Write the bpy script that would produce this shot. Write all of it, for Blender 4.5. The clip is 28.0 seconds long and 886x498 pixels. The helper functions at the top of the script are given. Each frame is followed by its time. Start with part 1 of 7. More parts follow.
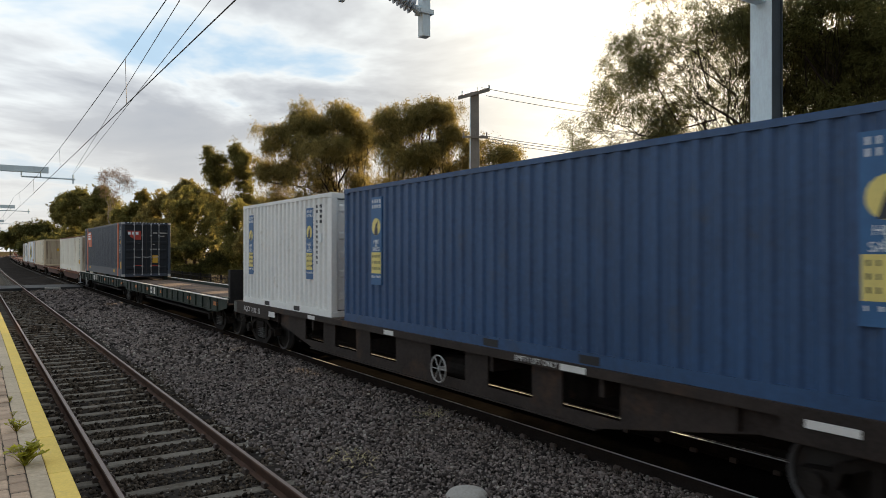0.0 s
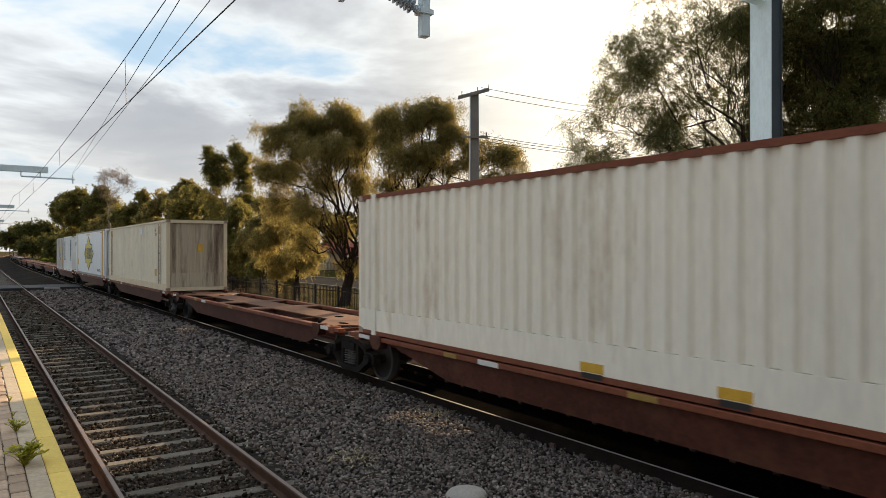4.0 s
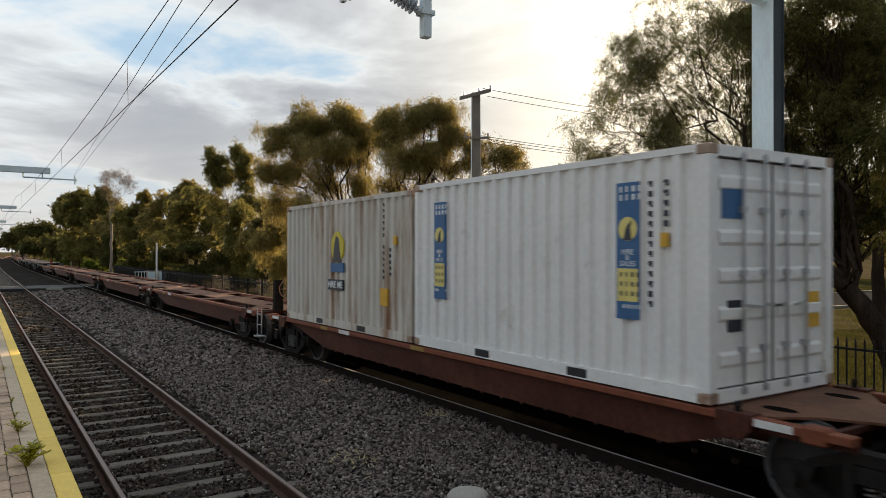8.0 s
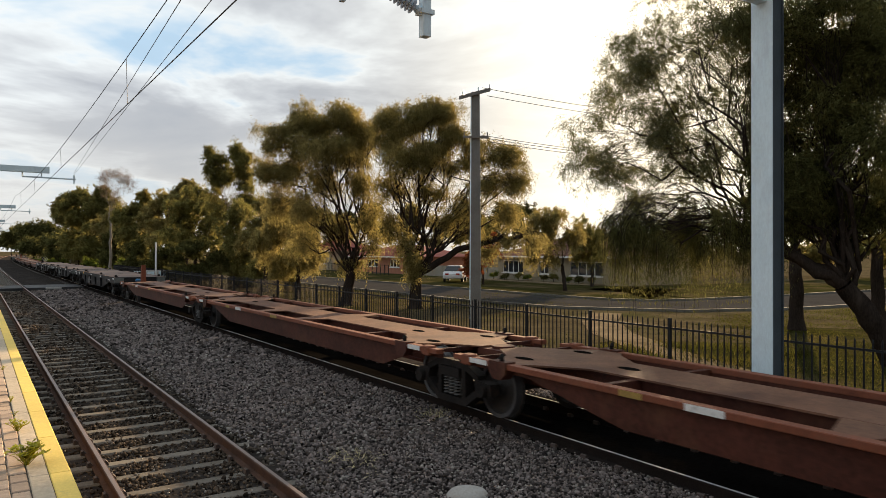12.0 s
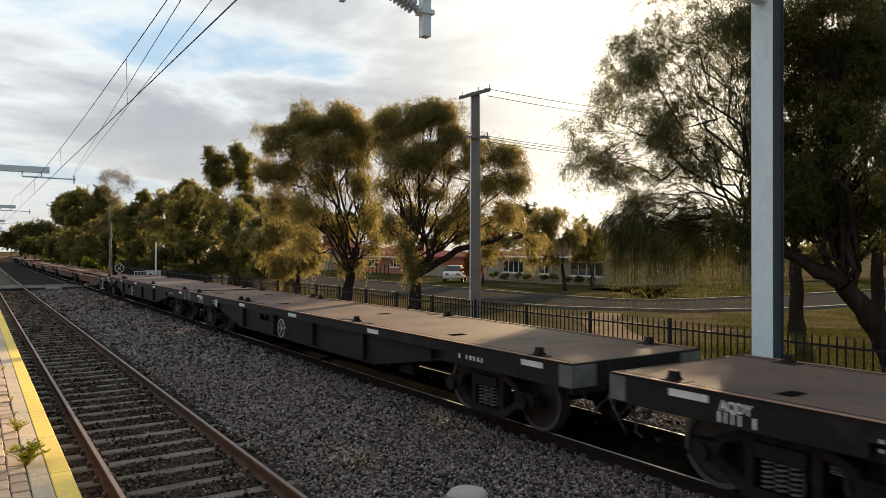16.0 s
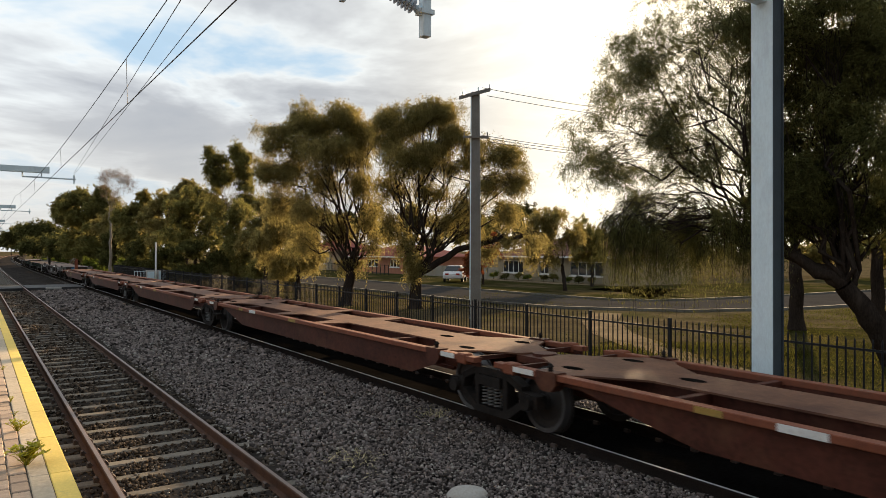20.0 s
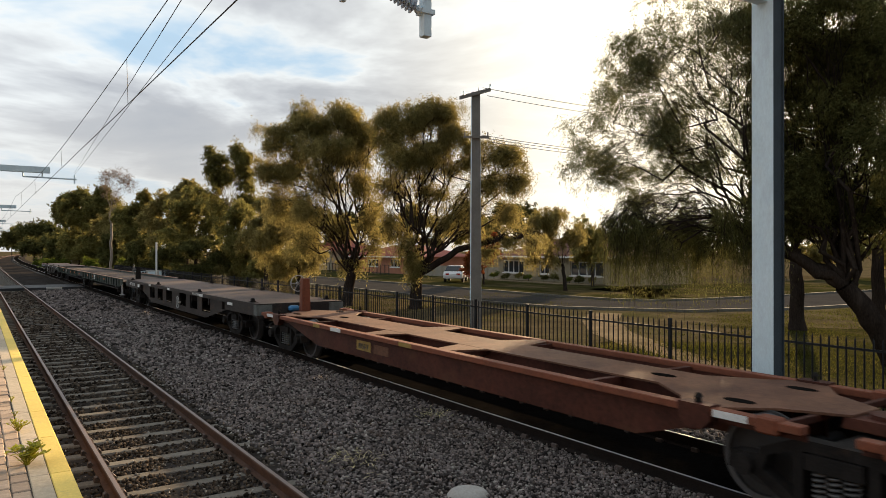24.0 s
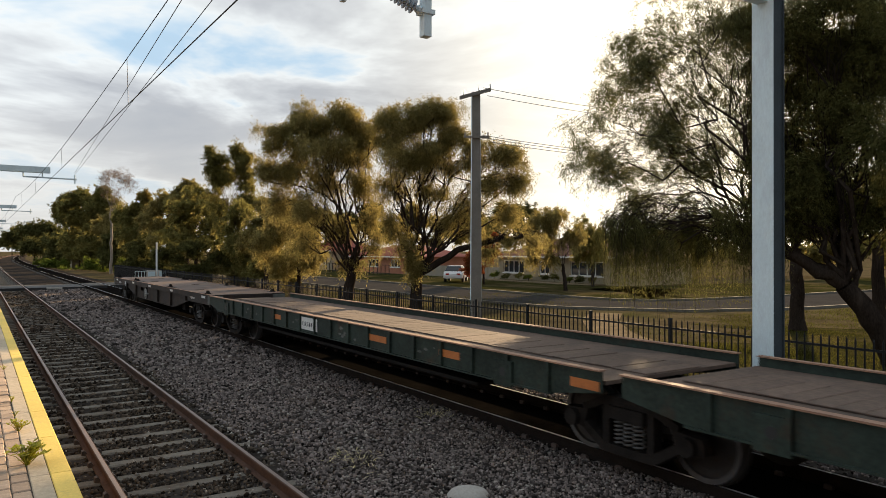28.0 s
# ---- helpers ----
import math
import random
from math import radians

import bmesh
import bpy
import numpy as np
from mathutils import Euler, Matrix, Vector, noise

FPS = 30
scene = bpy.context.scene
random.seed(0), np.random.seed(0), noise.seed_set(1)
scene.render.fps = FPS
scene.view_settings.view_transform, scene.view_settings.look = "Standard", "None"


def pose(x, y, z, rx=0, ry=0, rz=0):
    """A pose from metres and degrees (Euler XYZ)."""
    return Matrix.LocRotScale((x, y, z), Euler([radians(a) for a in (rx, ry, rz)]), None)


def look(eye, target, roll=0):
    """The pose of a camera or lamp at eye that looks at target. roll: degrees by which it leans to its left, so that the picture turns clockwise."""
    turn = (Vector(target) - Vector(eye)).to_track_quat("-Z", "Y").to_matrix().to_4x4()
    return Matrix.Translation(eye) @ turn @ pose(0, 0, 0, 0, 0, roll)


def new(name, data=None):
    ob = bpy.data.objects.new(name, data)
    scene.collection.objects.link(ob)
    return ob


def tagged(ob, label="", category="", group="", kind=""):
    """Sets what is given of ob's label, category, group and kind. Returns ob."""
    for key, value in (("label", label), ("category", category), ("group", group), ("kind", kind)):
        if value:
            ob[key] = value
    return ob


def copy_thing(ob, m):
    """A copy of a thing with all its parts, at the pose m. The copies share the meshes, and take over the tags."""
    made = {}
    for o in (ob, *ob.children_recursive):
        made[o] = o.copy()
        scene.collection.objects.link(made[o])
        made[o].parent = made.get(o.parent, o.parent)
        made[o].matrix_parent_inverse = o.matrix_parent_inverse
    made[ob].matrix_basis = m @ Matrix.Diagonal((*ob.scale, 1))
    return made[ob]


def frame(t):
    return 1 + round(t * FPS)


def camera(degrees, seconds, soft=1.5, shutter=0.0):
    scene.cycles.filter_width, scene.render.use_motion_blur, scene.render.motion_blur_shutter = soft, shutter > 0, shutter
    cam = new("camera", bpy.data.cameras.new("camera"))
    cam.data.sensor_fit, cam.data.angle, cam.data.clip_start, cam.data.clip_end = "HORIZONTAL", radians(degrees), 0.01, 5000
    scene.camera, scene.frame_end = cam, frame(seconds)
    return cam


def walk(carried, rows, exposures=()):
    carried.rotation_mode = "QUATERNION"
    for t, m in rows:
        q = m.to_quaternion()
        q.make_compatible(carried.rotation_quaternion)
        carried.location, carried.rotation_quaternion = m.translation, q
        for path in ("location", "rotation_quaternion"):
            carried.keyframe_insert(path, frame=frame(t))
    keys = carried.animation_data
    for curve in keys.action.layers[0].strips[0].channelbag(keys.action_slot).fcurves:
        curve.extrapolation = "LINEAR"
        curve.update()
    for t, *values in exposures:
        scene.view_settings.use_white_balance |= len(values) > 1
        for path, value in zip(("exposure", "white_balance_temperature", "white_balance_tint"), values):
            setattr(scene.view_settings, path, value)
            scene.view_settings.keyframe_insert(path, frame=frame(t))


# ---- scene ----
H_EYE, TURN, PITCH = 2.70, 33.38, 0.14
cam = camera(63.86, 28.0, 0.85, 0.12)


def view(pan, tilt):
    """The camera's pose, turned by a few hundredths of a degree as the tripod sways."""
    return pose(0, 0, H_EYE, 90 + PITCH + tilt, 0, -TURN - pan)


SWAY = [(0.0, 0.06, 0.0), (2.0, 0.08, 0.0), (3.5, 0.08, 0.0), (5.5, 0.06, -0.06), (6.5, 0.04, -0.06), (7.1, 0.05, -0.07),
        (7.6, 0.0, 0.0), (8.0, -0.05, 0.05), (9.0, -0.05, 0.04), (10.5, 0.0, 0.0), (18.0, 0.0, 0.0), (18.8, 0.0, 0.02),
        (20.0, 0.0, 0.0), (21.0, -0.04, 0.0), (23.5, -0.04, 0.0), (25.0, -0.02, 0.0), (28.0, -0.05, 0.0)]
# the camera brightens its picture for dark boxes and dims it for pale ones
EXPOSURE = [(0.0, 0.04), (1.0, 0.05), (1.8, -0.06), (2.2, 0.0), (2.8, 0.17), (3.2, 0.20), (3.8, 0.08), (5.0, -0.07), (6.0, -0.10), (8.2, -0.11), (9.2, -0.05), (10.0, 0.0), (28.0, 0.0)]
walk(cam, [(t, view(p, q)) for t, p, q in SWAY], EXPOSURE)

# ---- light ----
SUN_AZ, SUN_EL = 58.0, 13.0          # degrees right of the line of the track; degrees up
sun_way = Vector((math.sin(radians(SUN_AZ)) * math.cos(radians(SUN_EL)),
                  math.cos(radians(SUN_AZ)) * math.cos(radians(SUN_EL)), math.sin(radians(SUN_EL))))
sun = new("sun", bpy.data.lights.new("sun", "SUN"))
sun.data.energy, sun.data.angle, sun.data.color = 11.5, radians(0.8), (1.0, 0.72, 0.42)
sun.matrix_world = look(sun_way * 50, (0, 0, 0))


def build_world():
    """An evening sky: broken grey cloud over pale blue, brighter towards the low sun."""
    w = bpy.data.worlds.new("sky")
    scene.world = w
    w.use_nodes = True
    nt = w.node_tree
    nt.nodes.clear()
    N, L = nt.nodes.new, nt.links.new
    out, bg = N("ShaderNodeOutputWorld"), N("ShaderNodeBackground")
    sky = N("ShaderNodeTexSky")
    sky.sky_type, sky.sun_disc = "NISHITA", False
    sky.sun_elevation, sky.sun_rotation = radians(SUN_EL), radians(SUN_AZ)
    sky.air_density, sky.dust_density = 1.0, 1.5
    gain = N("ShaderNodeVectorMath")
    gain.operation = "SCALE"
    gain.inputs["Scale"].default_value = 0.11
    L(sky.outputs[0], gain.inputs[0])
    co = N("ShaderNodeTexCoord")
    # cloud layer seen on a flat ceiling: x/z, y/z
    sep = N("ShaderNodeSeparateXYZ")
    L(co.outputs["Generated"], sep.inputs[0])

    def m(op, a, b=None, c=None):
        n = N("ShaderNodeMath")
        n.operation = op
        for i, v in enumerate((a, b, c)):
            if v is None:
                continue
            if isinstance(v, (int, float)):
                n.inputs[i].default_value = v
            else:
                L(v, n.inputs[i])
        return n.outputs[0]
    zz = m("ADD", m("MAXIMUM", sep.outputs[2], 0.0), 0.16)
    comb = N("ShaderNodeCombineXYZ")
    L(m("DIVIDE", sep.outputs[0], zz), comb.inputs[0])
    L(m("DIVIDE", sep.outputs[1], zz), comb.inputs[1])
    n1 = N("ShaderNodeTexNoise")
    n1.inputs["Scale"].default_value, n1.inputs["Detail"].default_value = 1.0, 6.0
    n1.inputs["Roughness"].default_value, n1.inputs["Distortion"].default_value = 0.55, 0.35
    mp = N("ShaderNodeMapping")
    mp.inputs["Location"].default_value = (3.415, 2.037, 0.4)
    mp.inputs["Rotation"].default_value = (0, 0, 0.6)
    L(comb.outputs[0], mp.inputs[0])
    L(mp.outputs[0], n1.inputs["Vector"])
    cover = N("ShaderNodeMapRange")
    cover.inputs["From Min"].default_value, cover.inputs["From Max"].default_value = 0.30, 0.44
    cover.inputs["To Min"].default_value = 0.68
    L(n1.outputs["Fac"], cover.inputs["Value"])
    shade = N("ShaderNodeValToRGB")
    e = shade.color_ramp.elements
    e[0].position, e[0].color = 0.38, (0.55, 0.76, 0.96, 1)
    e[1].position, e[1].color = 0.68, (0.44, 0.48, 0.54, 1)
    for p, c in ((0.45, (0.90, 0.95, 0.97, 1)), (0.505, (0.69, 0.725, 0.76, 1)), (0.57, (0.52, 0.55, 0.595, 1))):
        k = e.new(p)
        k.color = c
    L(n1.outputs["Fac"], shade.inputs[0])
    # towards the sun the cloud is thin, bright and warm
    dot = N("ShaderNodeVectorMath")
    dot.operation = "DOT_PRODUCT"
    nrm = N("ShaderNodeVectorMath")
    nrm.operation = "NORMALIZE"
    L(co.outputs["Generated"], nrm.inputs[0])
    L(nrm.outputs[0], dot.inputs[0])
    dot.inputs[1].default_value = sun_way
    glow = m("POWER", m("MAXIMUM", dot.outputs["Value"], 0.0), 20.0)
    mixc = N("ShaderNodeMix")
    mixc.data_type = "RGBA"
    L(cover.outputs[0], mixc.inputs["Factor"])
    L(gain.outputs[0], mixc.inputs["A"])
    L(shade.outputs[0], mixc.inputs["B"])
    # pale warm haze low over the horizon
    low = N("ShaderNodeMapRange")
    low.inputs["From Min"].default_value, low.inputs["From Max"].default_value = 0.20, 0.02
    L(sep.outputs[2], low.inputs["Value"])
    haze = N("ShaderNodeMix")
    haze.data_type = "RGBA"
    L(m("MULTIPLY", low.outputs[0], 0.85), haze.inputs["Factor"])
    L(mixc.outputs["Result"], haze.inputs["A"])
    haze.inputs["B"].default_value = (0.77, 0.755, 0.715, 1)
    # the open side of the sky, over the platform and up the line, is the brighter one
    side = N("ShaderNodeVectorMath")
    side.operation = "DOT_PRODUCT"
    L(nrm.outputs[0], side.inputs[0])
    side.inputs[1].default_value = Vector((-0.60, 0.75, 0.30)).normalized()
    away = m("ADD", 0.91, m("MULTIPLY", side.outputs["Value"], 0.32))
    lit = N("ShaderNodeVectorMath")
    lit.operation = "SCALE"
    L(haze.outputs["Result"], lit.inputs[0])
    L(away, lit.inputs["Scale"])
    warm = N("ShaderNodeMix")
    warm.data_type = "RGBA"
    L(m("MULTIPLY", glow, 0.95), warm.inputs["Factor"])
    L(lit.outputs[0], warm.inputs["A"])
    warm.inputs["B"].default_value = (2.6, 2.3, 1.75, 1)
    L(warm.outputs["Result"], bg.inputs[0])
    bg.inputs[1].default_value = 0.88
    L(bg.outputs[0], out.inputs[0])


build_world()

# ---- materials ----
def material(name, color, rough=0.7, metal=0.0, vary=0.25, scale=3.0, dirt=None, dirt_amount=0.0, dirt_scale=1.2,
             bump=0.0, bump_scale=40.0, island=0.0, objvar=0.0, stretch=(1, 1, 1), coat=0.0, trans=0.0, spec=0.5):
    """A node material: base colour broken up at two scales, patches of dirt or rust, fine relief."""
    mat = bpy.data.materials.new(name)
    mat.use_nodes = True
    nt = mat.node_tree
    N, L = nt.nodes.new, nt.links.new
    b = nt.nodes["Principled BSDF"]
    b.inputs["Roughness"].default_value, b.inputs["Metallic"].default_value = rough, metal
    b.inputs["Specular IOR Level"].default_value = spec
    co = N("ShaderNodeTexCoord")
    mp = N("ShaderNodeMapping")
    mp.inputs["Scale"].default_value = stretch
    L(co.outputs["Object"], mp.inputs[0])
    big, fine = N("ShaderNodeTexNoise"), N("ShaderNodeTexNoise")
    for n, s, d in ((big, scale, 5.0), (fine, scale * 14, 4.0)):
        n.inputs["Scale"].default_value, n.inputs["Detail"].default_value = s, d
        n.inputs["Roughness"].default_value = 0.62
        L(mp.outputs[0], n.inputs["Vector"])
    add = N("ShaderNodeMath")
    add.operation = "ADD"
    L(big.outputs["Fac"], add.inputs[0])
    L(fine.outputs["Fac"], add.inputs[1])
    rng = N("ShaderNodeMapRange")
    rng.inputs["From Min"].default_value, rng.inputs["From Max"].default_value = 0.7, 1.3
    rng.inputs["To Min"].default_value, rng.inputs["To Max"].default_value = 1 - vary, 1 + vary
    L(add.outputs[0], rng.inputs["Value"])
    value = rng.outputs[0]
    for amount, node, out in ((island, "ShaderNodeNewGeometry", "Random Per Island"), (objvar, "ShaderNodeObjectInfo", "Random")):
        if amount:
            r, k, p = N(node), N("ShaderNodeMapRange"), N("ShaderNodeMath")
            k.inputs["To Min"].default_value, k.inputs["To Max"].default_value = 1 - amount, 1 + amount
            L(r.outputs[out], k.inputs["Value"])
            p.operation = "MULTIPLY"
            L(value, p.inputs[0])
            L(k.outputs[0], p.inputs[1])
            value = p.outputs[0]
    mul = N("ShaderNodeVectorMath")
    mul.operation = "SCALE"
    mul.inputs[0].default_value = color
    L(value, mul.inputs["Scale"])
    col = mul.outputs[0]
    if dirt:
        dn, dr, mx = N("ShaderNodeTexNoise"), N("ShaderNodeMapRange"), N("ShaderNodeMix")
        dn.inputs["Scale"].default_value, dn.inputs["Detail"].default_value = dirt_scale, 8.0
        dn.inputs["Roughness"].default_value = 0.7
        L(mp.outputs[0], dn.inputs["Vector"])
        dr.inputs["From Min"].default_value, dr.inputs["From Max"].default_value = 0.62 - 0.3 * dirt_amount, 0.80 - 0.3 * dirt_amount
        L(dn.outputs["Fac"], dr.inputs["Value"])
        mx.data_type = "RGBA"
        L(dr.outputs[0], mx.inputs["Factor"])
        L(col, mx.inputs["A"])
        mx.inputs["B"].default_value = (*dirt, 1)
        col = mx.outputs["Result"]
    L(col, b.inputs["Base Color"])
    if bump:
        bn, bp = N("ShaderNodeTexNoise"), N("ShaderNodeBump")
        bn.inputs["Scale"].default_value, bn.inputs["Detail"].default_value = bump_scale, 4.0
        L(co.outputs["Object"], bn.inputs["Vector"])
        bp.inputs["Strength"].default_value, bp.inputs["Distance"].default_value = bump, 0.02
        L(bn.outputs["Fac"], bp.inputs["Height"])
        L(bp.outputs[0], b.inputs["Normal"])
    if coat:
        b.inputs["Coat Weight"].default_value = coat
    if trans:
        tr, ms = N("ShaderNodeBsdfTranslucent"), N("ShaderNodeMixShader")
        L(col, tr.inputs[0])
        ms.inputs[0].default_value = trans
        L(b.outputs[0], ms.inputs[1])
        L(tr.outputs[0], ms.inputs[2])
        L(ms.outputs[0], nt.nodes["Material Output"].inputs[0])
    return mat


RUST = (0.16, 0.07, 0.035)
GRIME = (0.05, 0.045, 0.04)
M = {}
M["red_steel"] = material("red oxide steel", (0.068, 0.021, 0.013), 0.6, 0.0, 0.5, 1.2, (0.11, 0.046, 0.025), 0.3, 1.1, 0.08, spec=0.2)
M["red_deck"] = material("worn red deck", (0.155, 0.074, 0.044), 0.65, 0.0, 0.4, 1.2, (0.085, 0.038, 0.025), 0.45, 0.9, 0.12, spec=0.2)
M["black_steel"] = material("black steel", (0.014, 0.014, 0.015), 0.6, 0.0, 0.5, 1.5, (0.045, 0.035, 0.03), 0.2, 1.3, 0.1, spec=0.15)
M["brown_steel"] = material("brown steel", (0.034, 0.027, 0.024), 0.65, 0.0, 0.45, 1.5, (0.085, 0.048, 0.03), 0.2, 1.3, 0.1, spec=0.18)
M["flat_deck"] = material("rusty plate deck", (0.105, 0.066, 0.050), 0.62, 0.0, 0.35, 0.8, (0.05, 0.038, 0.032), 0.4, 0.7, 0.1, spec=0.25)
M["green_steel"] = material("dark green steel", (0.026, 0.039, 0.032), 0.65, 0.0, 0.5, 1.5, (0.06, 0.036, 0.024), 0.22, 1.4, 0.1, spec=0.2)
M["green_deck"] = material("weathered timber deck", (0.13, 0.088, 0.066), 0.85, 0.0, 0.4, 1.0, (0.055, 0.043, 0.036), 0.45, 0.8, 0.12, spec=0.35, objvar=0.2)
M["bogie"] = material("bogie grime", (0.019, 0.0165, 0.015), 0.8, 0.0, 0.5, 4.0, (0.045, 0.03, 0.022), 0.15, 3.0, 0.15, spec=0.08)
M["tread"] = material("worn wheel rim", (0.075, 0.075, 0.078), 0.5, 0.2, 0.25, 6.0)
M["pale_steel"] = material("scuffed pale steel", (0.36, 0.36, 0.35), 0.5, 0.1, 0.25, 6.0, (0.16, 0.13, 0.11), 0.2, 5.0)
M["spring"] = material("spring steel", (0.11, 0.105, 0.10), 0.5, 0.0, 0.3, 6.0, spec=0.3)
M["white_mark"] = material("scuffed white marking", (0.66, 0.66, 0.64), 0.6, 0.0, 0.15, 4.0, (0.25, 0.2, 0.17), 0.1, 6.0)
M["white_edge"] = material("worn white edge", (0.62, 0.60, 0.57), 0.6, 0.0, 0.2, 3.0, (0.16, 0.1, 0.07), 0.3, 3.0)
M["rust_edge"] = material("rusty edge", (0.30, 0.17, 0.11), 0.7, 0.0, 0.3, 3.0, (0.10, 0.06, 0.04), 0.3, 3.0)
M["orange_mark"] = material("orange marking", (0.46, 0.15, 0.035), 0.6, 0.0, 0.25, 5.0, (0.2, 0.1, 0.05), 0.1, 5.0)
M["yellow_mark"] = material("yellow marking", (0.62, 0.36, 0.03), 0.6, 0.0, 0.2, 5.0)
M["yellow_dull"] = material("dirty yellow plate", (0.30, 0.19, 0.04), 0.7, 0.0, 0.25, 5.0, (0.14, 0.08, 0.04), 0.3, 4.0)
M["blue_box"] = material("faded blue paint", (0.022, 0.068, 0.165), 0.5, 0.0, 0.25, 0.9, (0.04, 0.06, 0.10), 0.15, 1.5, 0.08)
M["white_box"] = material("chalky white paint", (0.78, 0.79, 0.77), 0.55, 0.0, 0.08, 0.9, (0.42, 0.36, 0.27), 0.08, 1.6, 0.06)
M["cream_box"] = material("stained cream paint", (0.84, 0.80, 0.69), 0.55, 0.0, 0.1, 0.9, (0.42, 0.29, 0.17), 0.18, 0.8, 0.05, stretch=(1, 1, 0.25))
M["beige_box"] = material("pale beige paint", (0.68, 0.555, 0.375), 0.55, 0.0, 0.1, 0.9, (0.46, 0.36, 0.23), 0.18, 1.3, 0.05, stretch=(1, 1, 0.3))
# crests rubbed paler; light on the folds is put into the colour too
M["beige_ridge"] = material("rubbed pale ridge paint, fold light in its colour", (0.86, 0.79, 0.64), 0.55, 0.0, 0.08, 0.9, (0.60, 0.50, 0.34), 0.12, 1.3, 0.05, stretch=(1, 1, 0.3))
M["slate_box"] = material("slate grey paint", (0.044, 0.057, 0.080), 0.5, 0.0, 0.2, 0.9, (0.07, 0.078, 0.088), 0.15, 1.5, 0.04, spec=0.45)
M["panel_white"] = material("smooth white panel", (0.72, 0.765, 0.79), 0.38, 0.0, 0.05, 0.9, (0.5, 0.48, 0.45), 0.02, 1.2)
M["dark_rubber"] = material("black rubber", (0.015, 0.015, 0.017), 0.6, 0.0, 0.3, 5.0)
M["steel_bar"] = material("galvanised bar", (0.40, 0.42, 0.44), 0.4, 0.6, 0.2, 5.0)
M["decal_blue"] = material("blue decal", (0.03, 0.12, 0.28), 0.5, 0.0, 0.15, 6.0)
M["decal_yellow"] = material("pale yellow decal", (0.72, 0.62, 0.20), 0.5, 0.0, 0.12, 6.0)
M["logo_yellow"] = material("yellow logo", (0.60, 0.50, 0.020), 0.45, 0.0, 0.05, 3.0)
M["logo_dark"] = material("dark navy logo", (0.018, 0.025, 0.040), 0.45, 0.0, 0.1, 3.0)
M["logo_red"] = material("red logo", (0.40, 0.04, 0.025), 0.5, 0.0, 0.12, 3.0)
M["dull_mark"] = material("weathered pale paint", (0.42, 0.42, 0.41), 0.6, 0.0, 0.3, 8.0)
M["logo_orange"] = material("orange logo", (0.58, 0.10, 0.03), 0.5, 0.0, 0.12, 3.0)
M["orange_band"] = material("orange band", (0.62, 0.13, 0.02), 0.5, 0.0, 0.1, 3.0)
M["amber_band"] = material("amber band", (0.66, 0.36, 0.02), 0.5, 0.0, 0.08, 3.0)
# brighter than red_steel: sky light on the flange is put into the colour
M["red_edge"] = material("scuffed red flange, light in its colour", (0.185, 0.056, 0.027), 0.65, 0.0, 0.35, 2.0, (0.11, 0.05, 0.03), 0.3, 2.0, spec=0.3)
# oil stains, with the shade under the train put into the colour
M["oil_shade"] = material("bed with oil stains and train shade", (0.009, 0.0082, 0.0076), 1.0, 0.0, 0.4, 1.0, (0.018, 0.015, 0.013), 0.2, 0.8, 0.1, 18.0, spec=0.0)
M["ballast"] = material("ballast bed", (0.040, 0.035, 0.032), 1.0, 0.0, 0.5, 0.5, (0.036, 0.029, 0.023), 0.35, 0.35, 0.2, 18.0, spec=0.0)
M["stone"] = material("crushed stone", (0.138, 0.115, 0.106), 0.85, 0.0, 0.35, 1.0, (0.065, 0.047, 0.034), 0.25, 0.5, island=0.95, spec=0.08)
M["stone_brown"] = material("brake-dust stained stone", (0.075, 0.060, 0.047), 0.95, 0.0, 0.3, 1.0, (0.045, 0.034, 0.026), 0.3, 0.5, island=0.85, spec=0.0)
# freight sleepers and rail sides: shade under the train is in their colour
M["sleeper_shade"] = material("sleeper with train shade in its colour", (0.022, 0.020, 0.018), 0.95, 0.0, 0.3, 2.0, spec=0.0)
M["rail_shade"] = material("rail with train shade in its colour", (0.022, 0.018, 0.016), 0.85, 0.0, 0.3, 3.0, (0.04, 0.025, 0.018), 0.15, 3.0, spec=0.0)
M["sleeper"] = material("concrete sleeper", (0.165, 0.148, 0.125), 0.95, 0.0, 0.35, 2.0, (0.075, 0.056, 0.043), 0.35, 2.0, 0.2, objvar=0.2, spec=0.15)
M["rail_side"] = material("rusty rail", (0.082, 0.047, 0.034), 0.85, 0.0, 0.3, 3.0, (0.13, 0.068, 0.04), 0.2, 3.0, 0.12, spec=0.15)
M["rail_top"] = material("rail running surface", (0.20, 0.15, 0.13), 0.45, 0.5, 0.25, 3.0)
M["rail_bright"] = material("bright running surface", (0.50, 0.50, 0.50), 0.5, 0.2, 0.1, 3.0)
M["clip"] = material("rusted clip", (0.07, 0.05, 0.042), 0.8, 0.0, 0.3, 8.0)
M["paver"] = material("clay paver", (0.47, 0.345, 0.25), 0.95, 0.0, 0.25, 3.0, (0.30, 0.22, 0.17), 0.25, 3.0, 0.15, objvar=0.24, spec=0.15)
M["joint"] = material("sandy joint", (0.10, 0.085, 0.07), 0.95, 0.0, 0.3, 5.0, spec=0.0)
M["coping"] = material("concrete coping", (0.50, 0.41, 0.30), 0.95, 0.0, 0.2, 2.0, (0.27, 0.21, 0.16), 0.25, 2.0, 0.15, objvar=0.12, spec=0.15)
M["yellow_line"] = material("yellow platform paint", (0.80, 0.58, 0.15), 0.8, 0.0, 0.12, 3.0, (0.50, 0.39, 0.18), 0.15, 5.0, 0.12, objvar=0.06, spec=0.2)
M["platform_side"] = material("platform wall", (0.16, 0.13, 0.11), 0.95, 0.0, 0.3, 1.5, GRIME, 0.3, 1.0, 0.3)
